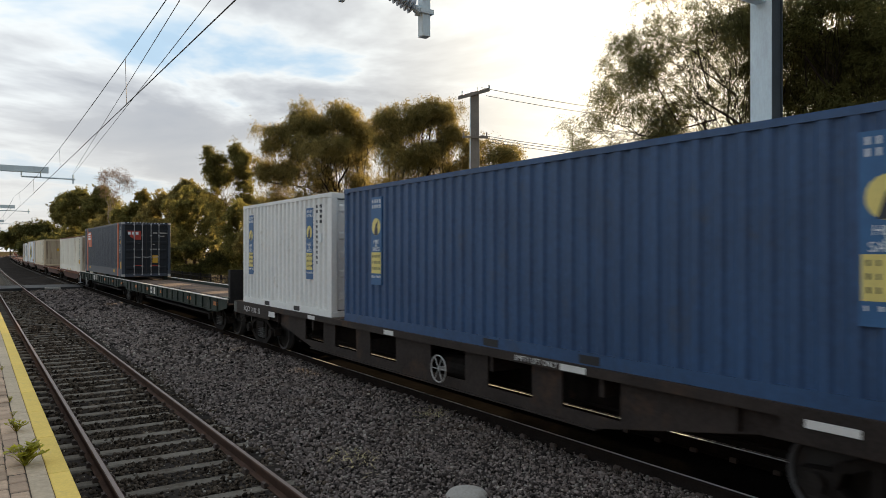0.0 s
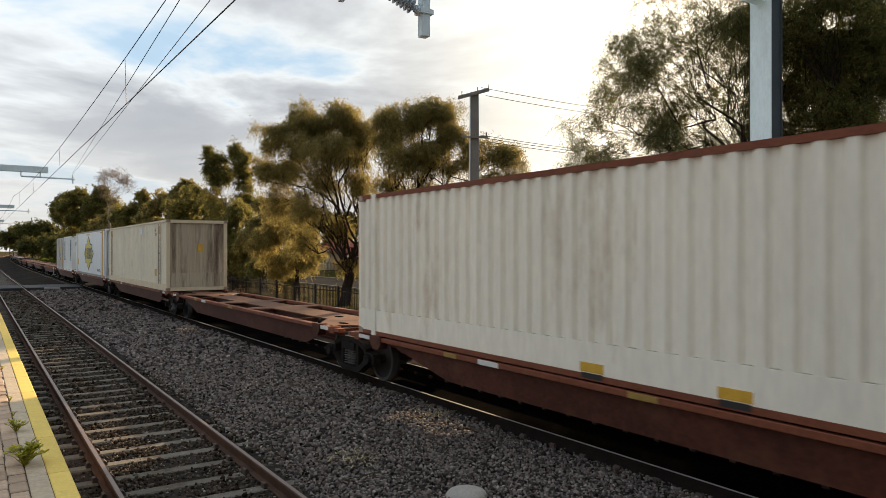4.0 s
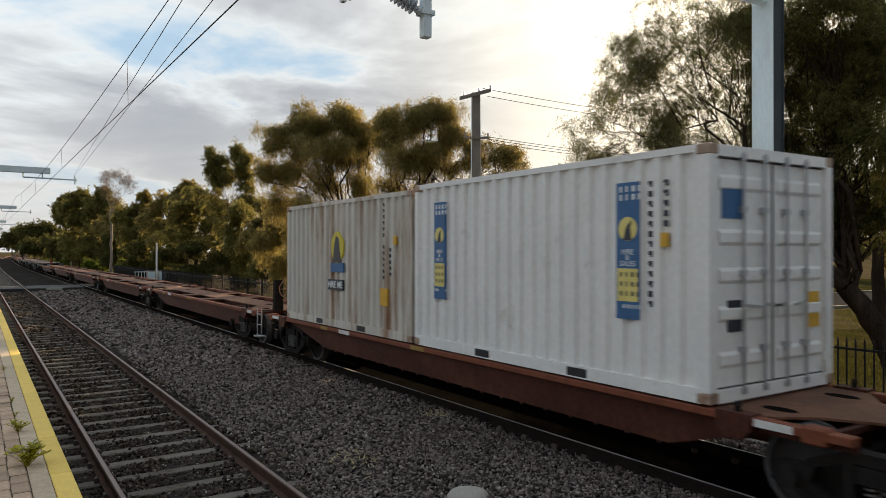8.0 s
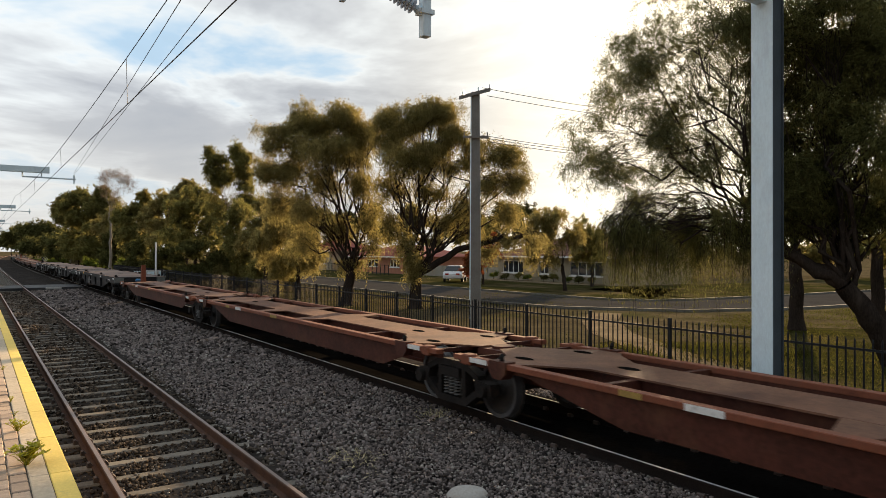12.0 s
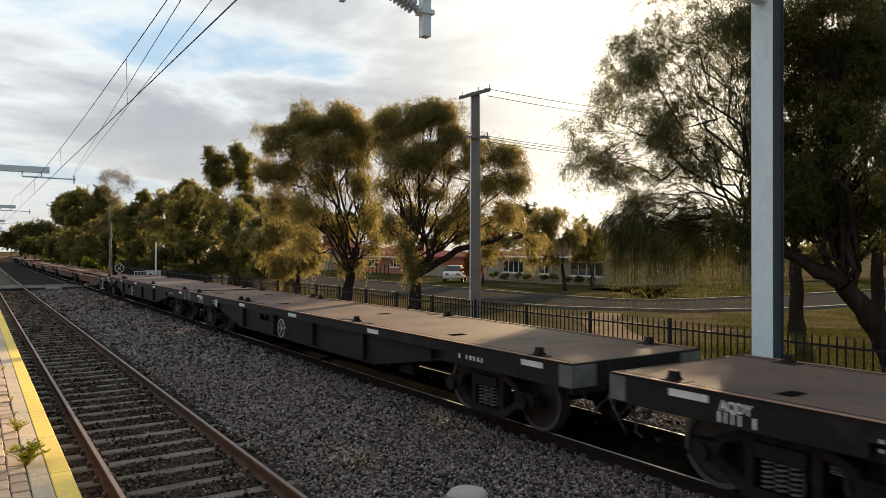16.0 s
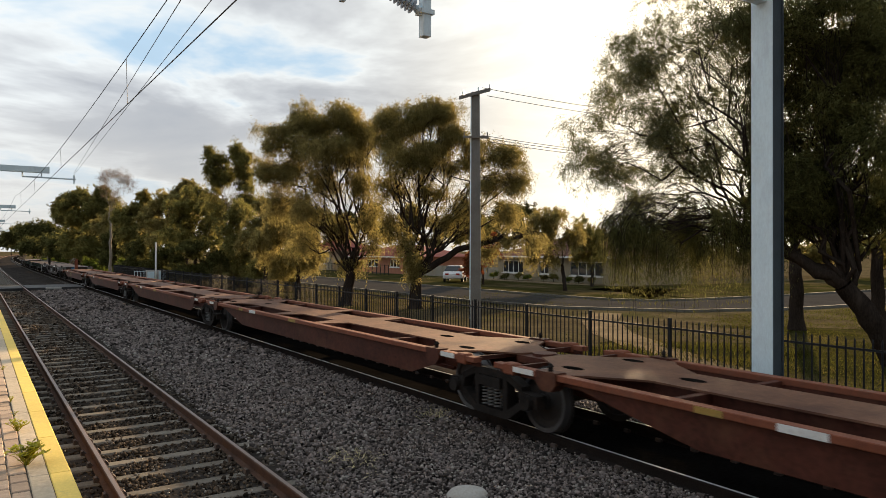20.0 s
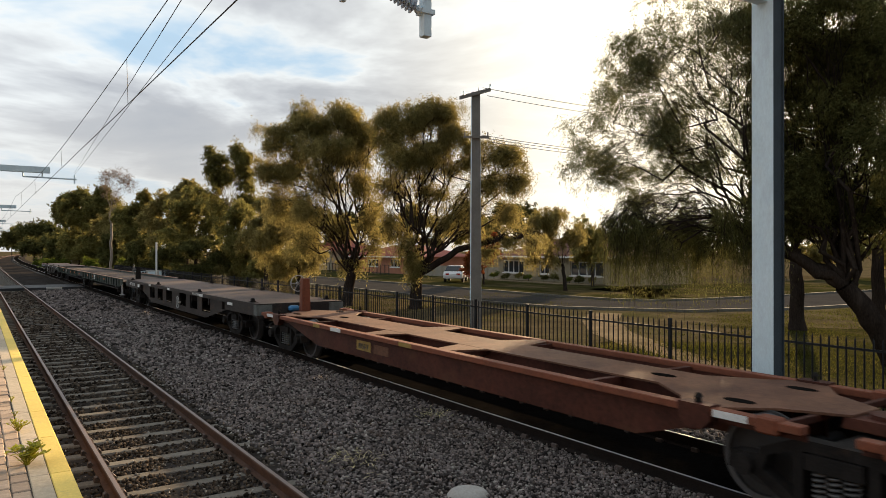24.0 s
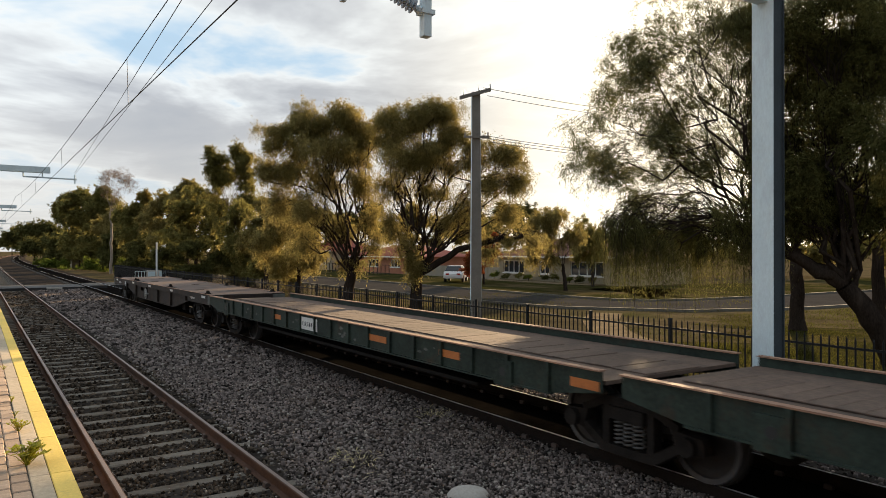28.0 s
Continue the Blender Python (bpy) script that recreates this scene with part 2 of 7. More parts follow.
M["asphalt"] = material("asphalt", (0.050, 0.047, 0.045), 0.95, 0.0, 0.2, 0.6, (0.065, 0.06, 0.054), 0.2, 0.4, 0.05, spec=0.0)
M["kerb"] = material("concrete kerb", (0.15, 0.14, 0.12), 1.0, 0.0, 0.2, 2.0, spec=0.1)
M["ground"] = material("dry grass and earth", (0.085, 0.068, 0.040), 1.0, 0.0, 0.5, 0.5, (0.055, 0.054, 0.020), 0.35, 0.22, 0.12, 12.0, spec=0.0)
M["lawn"] = material("grass", (0.036, 0.035, 0.012), 1.0, 0.0, 0.4, 0.6, (0.10, 0.075, 0.042), 0.45, 0.15, 0.1, 14.0, spec=0.0)
M["blade"] = material("grass blades", (0.062, 0.062, 0.015), 0.9, 0.0, 0.4, 0.5, (0.18, 0.145, 0.055), 0.35, 0.2, island=0.5, trans=0.5, spec=0.0)
M["fence"] = material("black fence paint", (0.013, 0.013, 0.014), 0.6, 0.0, 0.3, 3.0, spec=0.2)
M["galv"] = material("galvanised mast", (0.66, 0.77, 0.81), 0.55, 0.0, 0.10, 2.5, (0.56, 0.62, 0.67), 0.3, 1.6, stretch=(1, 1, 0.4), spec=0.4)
# web and rear flange: shade inside the H is put into this colour
M["galv_shade"] = material("zinc with recess shade in its colour", (0.055, 0.068, 0.078), 0.8, 0.0, 0.2, 2.5, spec=0.15)
M["stobie"] = material("weathered concrete pole", (0.20, 0.185, 0.165), 0.9, 0.0, 0.2, 1.5, (0.12, 0.1, 0.085), 0.25, 1.2, 0.3)
M["wire"] = material("dark wire", (0.035, 0.035, 0.04), 0.6, 0.3, 0.1, 2.0)
M["porcelain"] = material("grey insulator", (0.30, 0.33, 0.38), 0.3, 0.0, 0.1, 4.0)
M["bark"] = material("rough bark", (0.034, 0.026, 0.021), 1.0, 0.0, 0.5, 2.0, (0.065, 0.052, 0.042), 0.3, 2.0, 0.25, 12.0, stretch=(1, 1, 0.3), spec=0.0)
M["bark_pale"] = material("pale bark", (0.26, 0.22, 0.18), 0.9, 0.0, 0.3, 1.5, (0.14, 0.11, 0.09), 0.3, 1.5, 0.4)
M["leaf_dark"] = material("dark olive foliage", (0.105, 0.103, 0.036), 0.8, 0.0, 0.35, 0.5, island=0.5, trans=0.45, spec=0.0)
M["leaf_gold"] = material("golden olive foliage", (0.285, 0.236, 0.088), 0.8, 0.0, 0.4, 0.35, (0.18, 0.165, 0.06), 0.40, 0.3, island=0.45, trans=0.62, spec=0.0)
M["leaf_green"] = material("green foliage", (0.21, 0.192, 0.064), 0.8, 0.0, 0.35, 0.4, (0.24, 0.18, 0.05), 0.3, 0.35, island=0.45, trans=0.6, spec=0.0)
# same leaves as the tree's leaf_dark heads; light is put into the colour
M["leaf_fine"] = material("fine foliage, light in its colour", (0.14, 0.138, 0.06), 0.8, 0.0, 0.3, 0.5, island=0.45, trans=0.5, spec=0.0)
M["leaf_red"] = material("rusty red foliage", (0.20, 0.055, 0.022), 0.7, 0.0, 0.3, 0.8, (0.08, 0.08, 0.02), 0.3, 1.2, island=0.4, trans=0.35, spec=0.0)
M["twig_dry"] = material("dry twigs", (0.30, 0.20, 0.13), 0.9, 0.0, 0.2, 1.0, island=0.3)
M["weed_leaf"] = material("weed leaves", (0.40, 0.38, 0.03), 0.6, 0.0, 0.2, 8.0, island=0.3, trans=0.45)
M["cream_wall"] = material("cream rendered wall", (0.29, 0.245, 0.165), 0.9, 0.0, 0.12, 0.8)
M["brick_wall"] = material("orange brick", (0.36, 0.15, 0.085), 0.9, 0.0, 0.2, 1.5)
M["tile_brown"] = material("brown roof tiles", (0.19, 0.085, 0.055), 0.85, 0.0, 0.3, 1.0, objvar=0.15)
M["tile_red"] = material("red roof", (0.27, 0.07, 0.045), 0.8, 0.0, 0.25, 1.0, objvar=0.15)
M["trim_white"] = material("white trim", (0.70, 0.69, 0.66), 0.6, 0.0, 0.08, 2.0)
M["steel_fence"] = material("cream sheet fence", (0.27, 0.24, 0.185), 0.6, 0.0, 0.1, 1.0)
M["glass"] = material("window glass", (0.02, 0.025, 0.03), 0.08, 0.0, 0.1, 1.0)
M["car_white"] = material("white car paint", (0.72, 0.73, 0.74), 0.25, 0.0, 0.03, 1.0, coat=0.6)
M["car_dark"] = material("dark car paint", (0.03, 0.032, 0.035), 0.25, 0.0, 0.05, 1.0, coat=0.6)
M["tail_lamp"] = material("red lamp lens", (0.35, 0.02, 0.015), 0.25, 0.0, 0.05, 2.0)
M["rubber_panel"] = material("crossing panel", (0.030, 0.029, 0.029), 0.75, 0.0, 0.3, 2.0)
M["blue_plastic"] = material("blue plastic", (0.02, 0.14, 0.30), 0.5, 0.0, 0.1, 4.0)
M["concrete"] = material("pale concrete", (0.38, 0.36, 0.33), 0.9, 0.0, 0.2, 3.0, (0.2, 0.18, 0.15), 0.2, 2.0, 0.2, spec=0.1)

M["path"] = material("bare gravelly earth", (0.20, 0.155, 0.10), 1.0, 0.0, 0.4, 1.2, (0.10, 0.08, 0.045), 0.35, 0.8, 0.1, 14.0, spec=0.0)
M["wheel"] = material("road-worn wheel steel", (0.030, 0.028, 0.027), 0.6, 0.0, 0.35, 5.0, (0.03, 0.024, 0.02), 0.3, 4.0, spec=0.3)
M["white_worn"] = material("rust-streaked white paint", (0.58, 0.56, 0.50), 0.6, 0.0, 0.12, 0.9, (0.26, 0.14, 0.07), 0.46, 1.8, 0.05, stretch=(1, 1, 0.12))
M["rust_cast"] = material("rusted casting", (0.36, 0.27, 0.21), 0.8, 0.0, 0.3, 3.0, (0.16, 0.07, 0.035), 0.45, 2.5, spec=0.2)
M["leaf_bright"] = material("fresh green growth", (0.13, 0.16, 0.03), 0.8, 0.0, 0.35, 0.6, island=0.4, trans=0.4, spec=0.0)
# darker than slate_box: shade on the door end is put into the colour
M["slate_end_shade"] = material("slate door, end shade in its colour", (0.017, 0.020, 0.026), 0.6, 0.0, 0.2, 0.9, (0.03, 0.03, 0.032), 0.2, 1.5, spec=0.25)
M["beige_end"] = material("soot-streaked beige paint", (0.50, 0.41, 0.29), 0.65, 0.0, 0.12, 0.9, (0.13, 0.08, 0.05), 0.50, 1.3, 0.05, stretch=(1.6, 1, 0.16))
M["cream_end"] = material("rust-streaked cream paint", (0.62, 0.53, 0.41), 0.65, 0.0, 0.12, 0.9, (0.16, 0.075, 0.04), 0.50, 1.2, 0.05, stretch=(1.6, 1, 0.16))
M["block_brick"] = material("dark brick of the added wall", (0.17, 0.12, 0.09), 0.95, 0.0, 0.25, 1.2, spec=0.0)
M["straw"] = material("dry straw", (0.55, 0.47, 0.26), 0.8, 0.0, 0.2, 6.0, island=0.4, trans=0.3, spec=0.1)
M["stone_pale"] = material("pale quartz stone", (0.27, 0.245, 0.215), 0.8, 0.0, 0.3, 1.0, island=0.5, spec=0.15)
M["scuff"] = material("chalky scuffed paint", (0.13, 0.135, 0.125), 0.85, 0.0, 0.4, 6.0, spec=0.1)

# ---- building helpers ----
def link(name, bm, mat, parent=None, label="", smooth=False):
    me = bpy.data.meshes.new(name)
    bm.to_mesh(me)
    bm.free()
    me.materials.append(mat)
    if smooth:
        me.polygons.foreach_set("use_smooth", [True] * len(me.polygons))
    ob = new(name, me)
    ob.parent = parent
    if label:
        ob["label"] = label
    return ob


def part(name, bm, mat, parent, label="", smooth=False):
    return link(name, bm, mat, parent, label, smooth)


def raw(name, verts, faces, mat, parent=None, smooth=False):
    """A mesh object from numpy arrays: verts (n, 3), faces (m, k) with k corners each."""
    verts, faces = np.asarray(verts, dtype=np.float32), np.asarray(faces, dtype=np.int32)
    me = bpy.data.meshes.new(name)
    n, k = faces.shape
    me.vertices.add(len(verts))
    me.vertices.foreach_set("co", verts.ravel())
    me.loops.add(n * k)
    me.loops.foreach_set("vertex_index", faces.ravel())
    me.polygons.add(n)
    me.polygons.foreach_set("loop_start", np.arange(0, n * k, k, dtype=np.int32))
    if smooth:
        me.polygons.foreach_set("use_smooth", np.ones(n, dtype=bool))
    me.update(calc_edges=True)
    me.materials.append(mat)
    ob = new(name, me)
    ob.parent = parent
    return ob


def box(bm, x0, x1, y0, y1, z0, z1, bev=0.0):
    vs = [bm.verts.new((x, y, z)) for z in (z0, z1) for y in (y0, y1) for x in (x0, x1)]
    fs = [bm.faces.new([vs[i] for i in f]) for f in ((0, 2, 3, 1), (4, 5, 7, 6), (0, 1, 5, 4), (2, 6, 7, 3), (0, 4, 6, 2), (1, 3, 7, 5))]
    if bev:
        es = list({e for f in fs for e in f.edges})
        bmesh.ops.bevel(bm, geom=es, offset=bev, segments=1, affect="EDGES", profile=0.5)
    return bm


def boxes(*args, bev=0.0):
    bm = bmesh.new()
    for a in args:
        box(bm, *a, bev=bev)
    return bm


def rod(bm, a, b, r, n=8, r2=None):
    """A round bar from a to b."""
    a, b = Vector(a), Vector(b)
    d = b - a
    r2 = r if r2 is None else r2
    q = d.to_track_quat("Z", "Y")
    rings = []
    for p, rr in ((a, r), (b, r2)):
        rings.append([bm.verts.new(p + q @ Vector((rr * math.cos(2 * math.pi * i / n), rr * math.sin(2 * math.pi * i / n), 0))) for i in range(n)])
    for i in range(n):
        j = (i + 1) % n
        bm.faces.new((rings[0][i], rings[0][j], rings[1][j], rings[1][i]))
    bm.faces.new(rings[0][::-1])
    bm.faces.new(rings[1])
    return bm


def prism(bm, outline, axis, a, b):
    """Extrude an outline of (u, v) points from a to b along an axis. axis x: (u, v) = (y, z); y: (x, z); z: (x, y)."""
    def at(u, v, w):
        return {"x": (w, u, v), "y": (u, w, v), "z": (u, v, w)}[axis]
    lo = [bm.verts.new(at(u, v, a)) for u, v in outline]
    hi = [bm.verts.new(at(u, v, b)) for u, v in outline]
    n = len(outline)
    for i in range(n):
        j = (i + 1) % n
        bm.faces.new((lo[i], lo[j], hi[j], hi[i]))
    bm.faces.new(lo[::-1])
    bm.faces.new(hi)
    return bm


def fix(bm):
    bmesh.ops.recalc_face_normals(bm, faces=bm.faces)
    return bm


def ring(bm, centre, axis, r, tube, n=20, k=6):
    """A torus about an axis ('x', 'y' or 'z')."""
    vs = []
    for i in range(n):
        a = 2 * math.pi * i / n
        row = []
        for j in range(k):
            b = 2 * math.pi * j / k
            u, v, w = (r + tube * math.cos(b)) * math.cos(a), (r + tube * math.cos(b)) * math.sin(a), tube * math.sin(b)
            p = {"x": (w, u, v), "y": (u, w, v), "z": (u, v, w)}[axis]
            row.append(bm.verts.new(Vector(centre) + Vector(p)))
        vs.append(row)
    for i in range(n):
        for j in range(k):
            bm.faces.new((vs[i][j], vs[(i + 1) % n][j], vs[(i + 1) % n][(j + 1) % k], vs[i][(j + 1) % k]))
    return bm


def thing(name, label, category, group="", m=None):
    ob = tagged(new(name), label, category, group)
    ob.empty_display_size = 0.3
    if m is not None:
        ob.matrix_basis = m
    return ob


# ---- the line of the railway ----
X_NEAR, X_FREIGHT = 2.19, 7.72       # centre lines of the two tracks
DZ = 0.063                           # the freight rails lie this much higher than the near ones
BEND_Y, BEND_R = 85.0, 5200.0        # the line runs straight, then bends gently to the right


def bend(y):
    """Sideways shift and heading of the line at y metres along it."""
    d = max(0.0, y - BEND_Y)
    return d * d / (2 * BEND_R), math.degrees(math.atan(d / BEND_R))


Z_GROUND = -0.32
Z_PLAT = 1.05


def strip(bm, x0, x1, y_list, z0, z1=None):
    """A ribbon of ground that follows the line."""
    rows = []
    for y in y_list:
        s, _ = bend(y)
        rows.append((bm.verts.new((x0 + s, y, z0)), bm.verts.new((x1 + s, y, z0 if z1 is None else z1))))
    for a, b in zip(rows, rows[1:]):
        bm.faces.new((a[0], a[1], b[1], b[0]))


Y_STEPS = [-40, -10, 0, 10, 20, 30, 45, 60, 85, 120, 160, 220, 300, 400, 520, 700, 1000]


def build_ground():
    bm = bmesh.new()
    r = 2600
    vs = [bm.verts.new(p) for p in ((-r, -r, Z_GROUND), (r, -r, Z_GROUND), (r, r, Z_GROUND), (-r, r, Z_GROUND))]
    bm.faces.new(vs)
    tagged(link("ground", bm, M["ground"]), "dry grassy earth beside the railway", "ground", kind="structure")
    # ballast bed: one profile across both tracks
    bm = bmesh.new()
    prof = [(-1.5, -0.22), (0.9, -0.20), (3.6, -0.16), (4.6, -0.13), (5.6, -0.13), (6.3, -0.105), (9.1, -0.105), (10.3, -0.29), (11.0, -0.34)]
    for (xa, za), (xb, zb) in zip(prof, prof[1:]):
        strip(bm, xa, xb, Y_STEPS, za, zb)
    bmesh.ops.remove_doubles(bm, verts=bm.verts, dist=0.001)
    tagged(link("ballast", bm, M["ballast"]), "grey crushed stone ballast under both tracks", "ballast", kind="structure")
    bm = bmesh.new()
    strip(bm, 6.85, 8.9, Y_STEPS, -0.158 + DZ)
    tagged(link("track_bed", bm, M["oil_shade"]), "freight track bed, oil stains and train shade in its colour", "ballast", kind="structure")


def build_stones(zones, mat, label, clear=None):
    """Loose ballast stones near the platform, one body of stuff."""
    rng = np.random.default_rng(5)
    base = np.array([(-1, -1, -.7), (1, -.9, -.8), (.9, 1, -.7), (-1, .9, -.8), (-.7, -.6, .8), (.6, -.8, .7), (.8, .6, .9), (-.6, .8, .7)])
    quads = np.array([(0, 3, 2, 1), (4, 5, 6, 7), (0, 1, 5, 4), (1, 2, 6, 5), (2, 3, 7, 6), (3, 0, 4, 7)])
    pts = []
    for x0, x1, y0, y1, dens, size in zones:
        n = int((x1 - x0) * (y1 - y0) * dens)
        p = np.c_[rng.uniform(x0, x1, n), rng.uniform(y0, y1, n), np.zeros(n), size * rng.uniform(0.5, 1.6, n)]
        pts.append(p)
    p = np.concatenate(pts)
    if clear:                       # sleepers lie bare: first, step
        d = np.abs((p[:, 1] - clear[0] + clear[1] / 2) % clear[1] - clear[1] / 2)
        p = p[(d > 0.085 + 0.04 * rng.random(len(p))) | (rng.random(len(p)) < 0.03)]
    xs = [-1.5, 0.9, 3.6, 4.6, 5.6, 6.3, 9.1, 10.3, 11.0]
    zs = [-0.22, -0.20, -0.16, -0.13, -0.13, -0.105, -0.105, -0.29, -0.34]
    p[:, 2] = np.interp(p[:, 0], xs, zs) + 0.012 * np.sin(p[:, 0] * 5 + 2 * np.sin(p[:, 1])) + rng.uniform(-0.012, 0.022, len(p))
    n = len(p)
    v = base[None] * (1 + rng.uniform(-0.35, 0.35, (n, 8, 3)))
    v *= p[:, 3][:, None, None] * rng.uniform(0.6, 1.25, (n, 1, 3)) * 0.62
    a, b = rng.uniform(0, 6.3, n), rng.uniform(-0.7, 0.7, n)
    ca, sa, cb, sb = np.cos(a)[:, None], np.sin(a)[:, None], np.cos(b)[:, None], np.sin(b)[:, None]
    x, y, z = v[..., 0], v[..., 1], v[..., 2]
    y, z = y * cb - z * sb, y * sb + z * cb
    x, y = x * ca - y * sa, x * sa + y * ca
    v = np.stack([x, y, z], -1) + p[:, None, :3]
    f = quads[None] + (np.arange(n) * 8)[:, None, None]
    ob = raw("ballast_stones", v.reshape(-1, 3), f.reshape(-1, 4), mat)
    tagged(ob, label, "gravel", kind="stuff")


RAIL = [(-0.07, -0.16), (0.07, -0.16), (0.07, -0.148), (0.012, -0.125), (0.010, -0.045), (0.036, -0.036), (0.036, -0.006),
        (0.030, 0.0), (-0.030, 0.0), (-0.036, -0.006), (-0.036, -0.036), (-0.010, -0.045), (-0.012, -0.125), (-0.07, -0.148)]


def build_rail(x, top, side, gleam=0.024, lift=0.0):
    bm = bmesh.new()
    rows = []
    for y in Y_STEPS:
        s, _ = bend(y)
        rows.append([bm.verts.new((x + s + u, y, v + lift)) for u, v in RAIL])
    n = len(RAIL)
    for a, b in zip(rows, rows[1:]):
        for i in range(n):
            j = (i + 1) % n
            bm.faces.new((a[i], a[j], b[j], b[i]))
    ob = tagged(link("rail", fix(bm), side), "rusty steel rail on sleepers", "rail", "rails of the two tracks", "structure")
    bm = bmesh.new()
    strip(bm, x - gleam, x + gleam, Y_STEPS, lift + 0.0035)
    part("running_surface", bm, top, ob, "worn running surface")
    return ob


def build_track():
    for g in (-0.8325, 0.8325):
        build_rail(X_NEAR + g, M["rail_top"], M["rail_side"])
    for g in (-0.757, 0.757):
        build_rail(X_FREIGHT + g, M["rail_bright"], M["rail_shade"], 0.020, DZ)
    # sleepers: shared meshes; clips joined per sleeper
    def sleeper_mesh(half, mat):
        bm = boxes((-half, half, -0.105, 0.105, -0.36, -0.165), bev=0.02)
        me = bpy.data.meshes.new("sleeper")
        bm.to_mesh(me)
        bm.free()
        me.materials.append(mat)
        return me
    def clip_mesh():
        bm = bmesh.new()
        prism(bm, [(-0.035, -0.165), (0.035, -0.165), (0.03, -0.13), (0.0, -0.098), (-0.03, -0.105)], "y", -0.05, 0.05)
        fix(bm)
        me = bpy.data.meshes.new("rail_clip")
        bm.to_mesh(me)
        bm.free()
        me.materials.append(M["clip"])
        return me
    rng = random.Random(3)
    for xc, g, y0, y1, step, half in ((X_NEAR, 0.8325, 2.2 - 10 * 0.685, 60.0, 0.685, 1.32), (X_FREIGHT, 0.7525, 2.0 - 10 * 0.62, 34.0, 0.62, 1.25)):
        me, mc = sleeper_mesh(half, M["sleeper"] if xc == X_NEAR else M["sleeper_shade"]), clip_mesh()
        y = y0
        while y < y1:
            ob = new("sleeper", me)
            ob.matrix_basis = pose(xc + rng.uniform(-0.02, 0.02), y, (DZ if xc == X_FREIGHT else 0.0) + rng.uniform(-0.008, 0.004), 0, 0, rng.uniform(-0.5, 0.5))
            tagged(ob, "concrete sleeper half buried in ballast", "sleeper", "sleepers")
            if 1.5 < y < 22:
                for u in (-g - 0.095, -g + 0.095, g - 0.095, g + 0.095):
                    c = new("rail_clip", mc)
                    c.parent = ob
                    c.matrix_basis = pose(u, 0, 0)
            y += step
    for xc, half, y0 in ((X_NEAR, 1.32, 60.3), (X_FREIGHT, 1.25, 34.4)):
        bm = bmesh.new()
        y = y0
        while y < 260:
            s, _ = bend(y)
            zs = DZ if xc == X_FREIGHT else 0.0
            box(bm, xc + s - half, xc + s + half, y - 0.105, y + 0.105, -0.3, zs - 0.163)
            y += 0.685
        tagged(link("far_sleepers", bm, M["sleeper"]), "rows of concrete sleepers far along the track", "sleepers", kind="stuff")


def build_platform():
    xe = 0.594
    y0, y1 = -6.0, 62.0
    plat = tagged(new("platform"), "brick-paved station platform with a painted yellow edge", "platform", kind="structure")
    part("platform_wall", boxes((xe - 0.5, xe - 0.06, y0, y1, -0.4, Z_PLAT - 0.12)), M["platform_side"], plat, "grimy platform wall")
    part("joint_bed", boxes((-8.0, xe - 0.03, y0, y1, Z_PLAT - 0.12, Z_PLAT - 0.012)), M["joint"], plat, "sandy joints")
    # unseen wall, added to hold low light off the near wagons
    tagged(link("station_wall", boxes((-6.3, -6.0, -16.0, 3.0, Z_PLAT - 0.1, Z_PLAT + 4.0)), M["block_brick"]), "unseen plain wall added to dim low light from behind", "wall", kind="structure")
    # coping slabs: yellow outer row, bare inner row
    me_y = mesh_of(boxes((xe - 0.129, xe + 0.012, -0.598, 0.598, Z_PLAT - 0.09, Z_PLAT), bev=0.006), M["yellow_line"], "yellow_slab")
    me_c = mesh_of(boxes((xe - 0.262, xe - 0.133, -0.598, 0.598, Z_PLAT - 0.09, Z_PLAT - 0.002), bev=0.006), M["coping"], "coping_slab")
    y = y0 + 0.6
    while y < y1:
        for me, nm in ((me_y, "yellow_slab"), (me_c, "coping_slab")):
            o = new(nm, me)
            o.parent = plat
            o.matrix_basis = pose(0, y, 0)
        y += 1.2
    # pavers: 0.23 x 0.115 laid along the edge near the camera; the rest joined
    me_p = mesh_of(boxes((-0.058, 0.058, -0.107, 0.107, -0.06, 0.0), bev=0.009), M["paver"], "paver")
    rng = random.Random(8)
    far = bmesh.new()
    xr = xe - 0.262 - 0.064
    for row in range(36):
        x = xr - row * 0.118
        y = -3.4 + (0.115 if row % 2 else 0.0)
        while y < (30 if row < 7 else 12):
            if 2.3 < y < 11.0 and row < 6:
                o = new("paver", me_p)
                o.parent = plat
                o.matrix_basis = pose(x, y, Z_PLAT - 0.002 + rng.uniform(-0.008, 0.004), rng.uniform(-1.8, 1.8), rng.uniform(-1.2, 1.2), rng.uniform(-1.2, 1.2))
            else:
                dz = rng.uniform(-0.004, 0.003)
                box(far, x - 0.058, x + 0.058, y - 0.107, y + 0.107, Z_PLAT - 0.06, Z_PLAT - 0.002 + dz)
            y += 0.23
    ob = part("far_pavers", far, M["paver"], plat, "rows of clay pavers")
    ob["kind"] = "stuff"


def mesh_of(bm, mat, name):
    me = bpy.data.meshes.new(name)
    bm.to_mesh(me)
    bm.free()
    me.materials.append(mat)
    return me


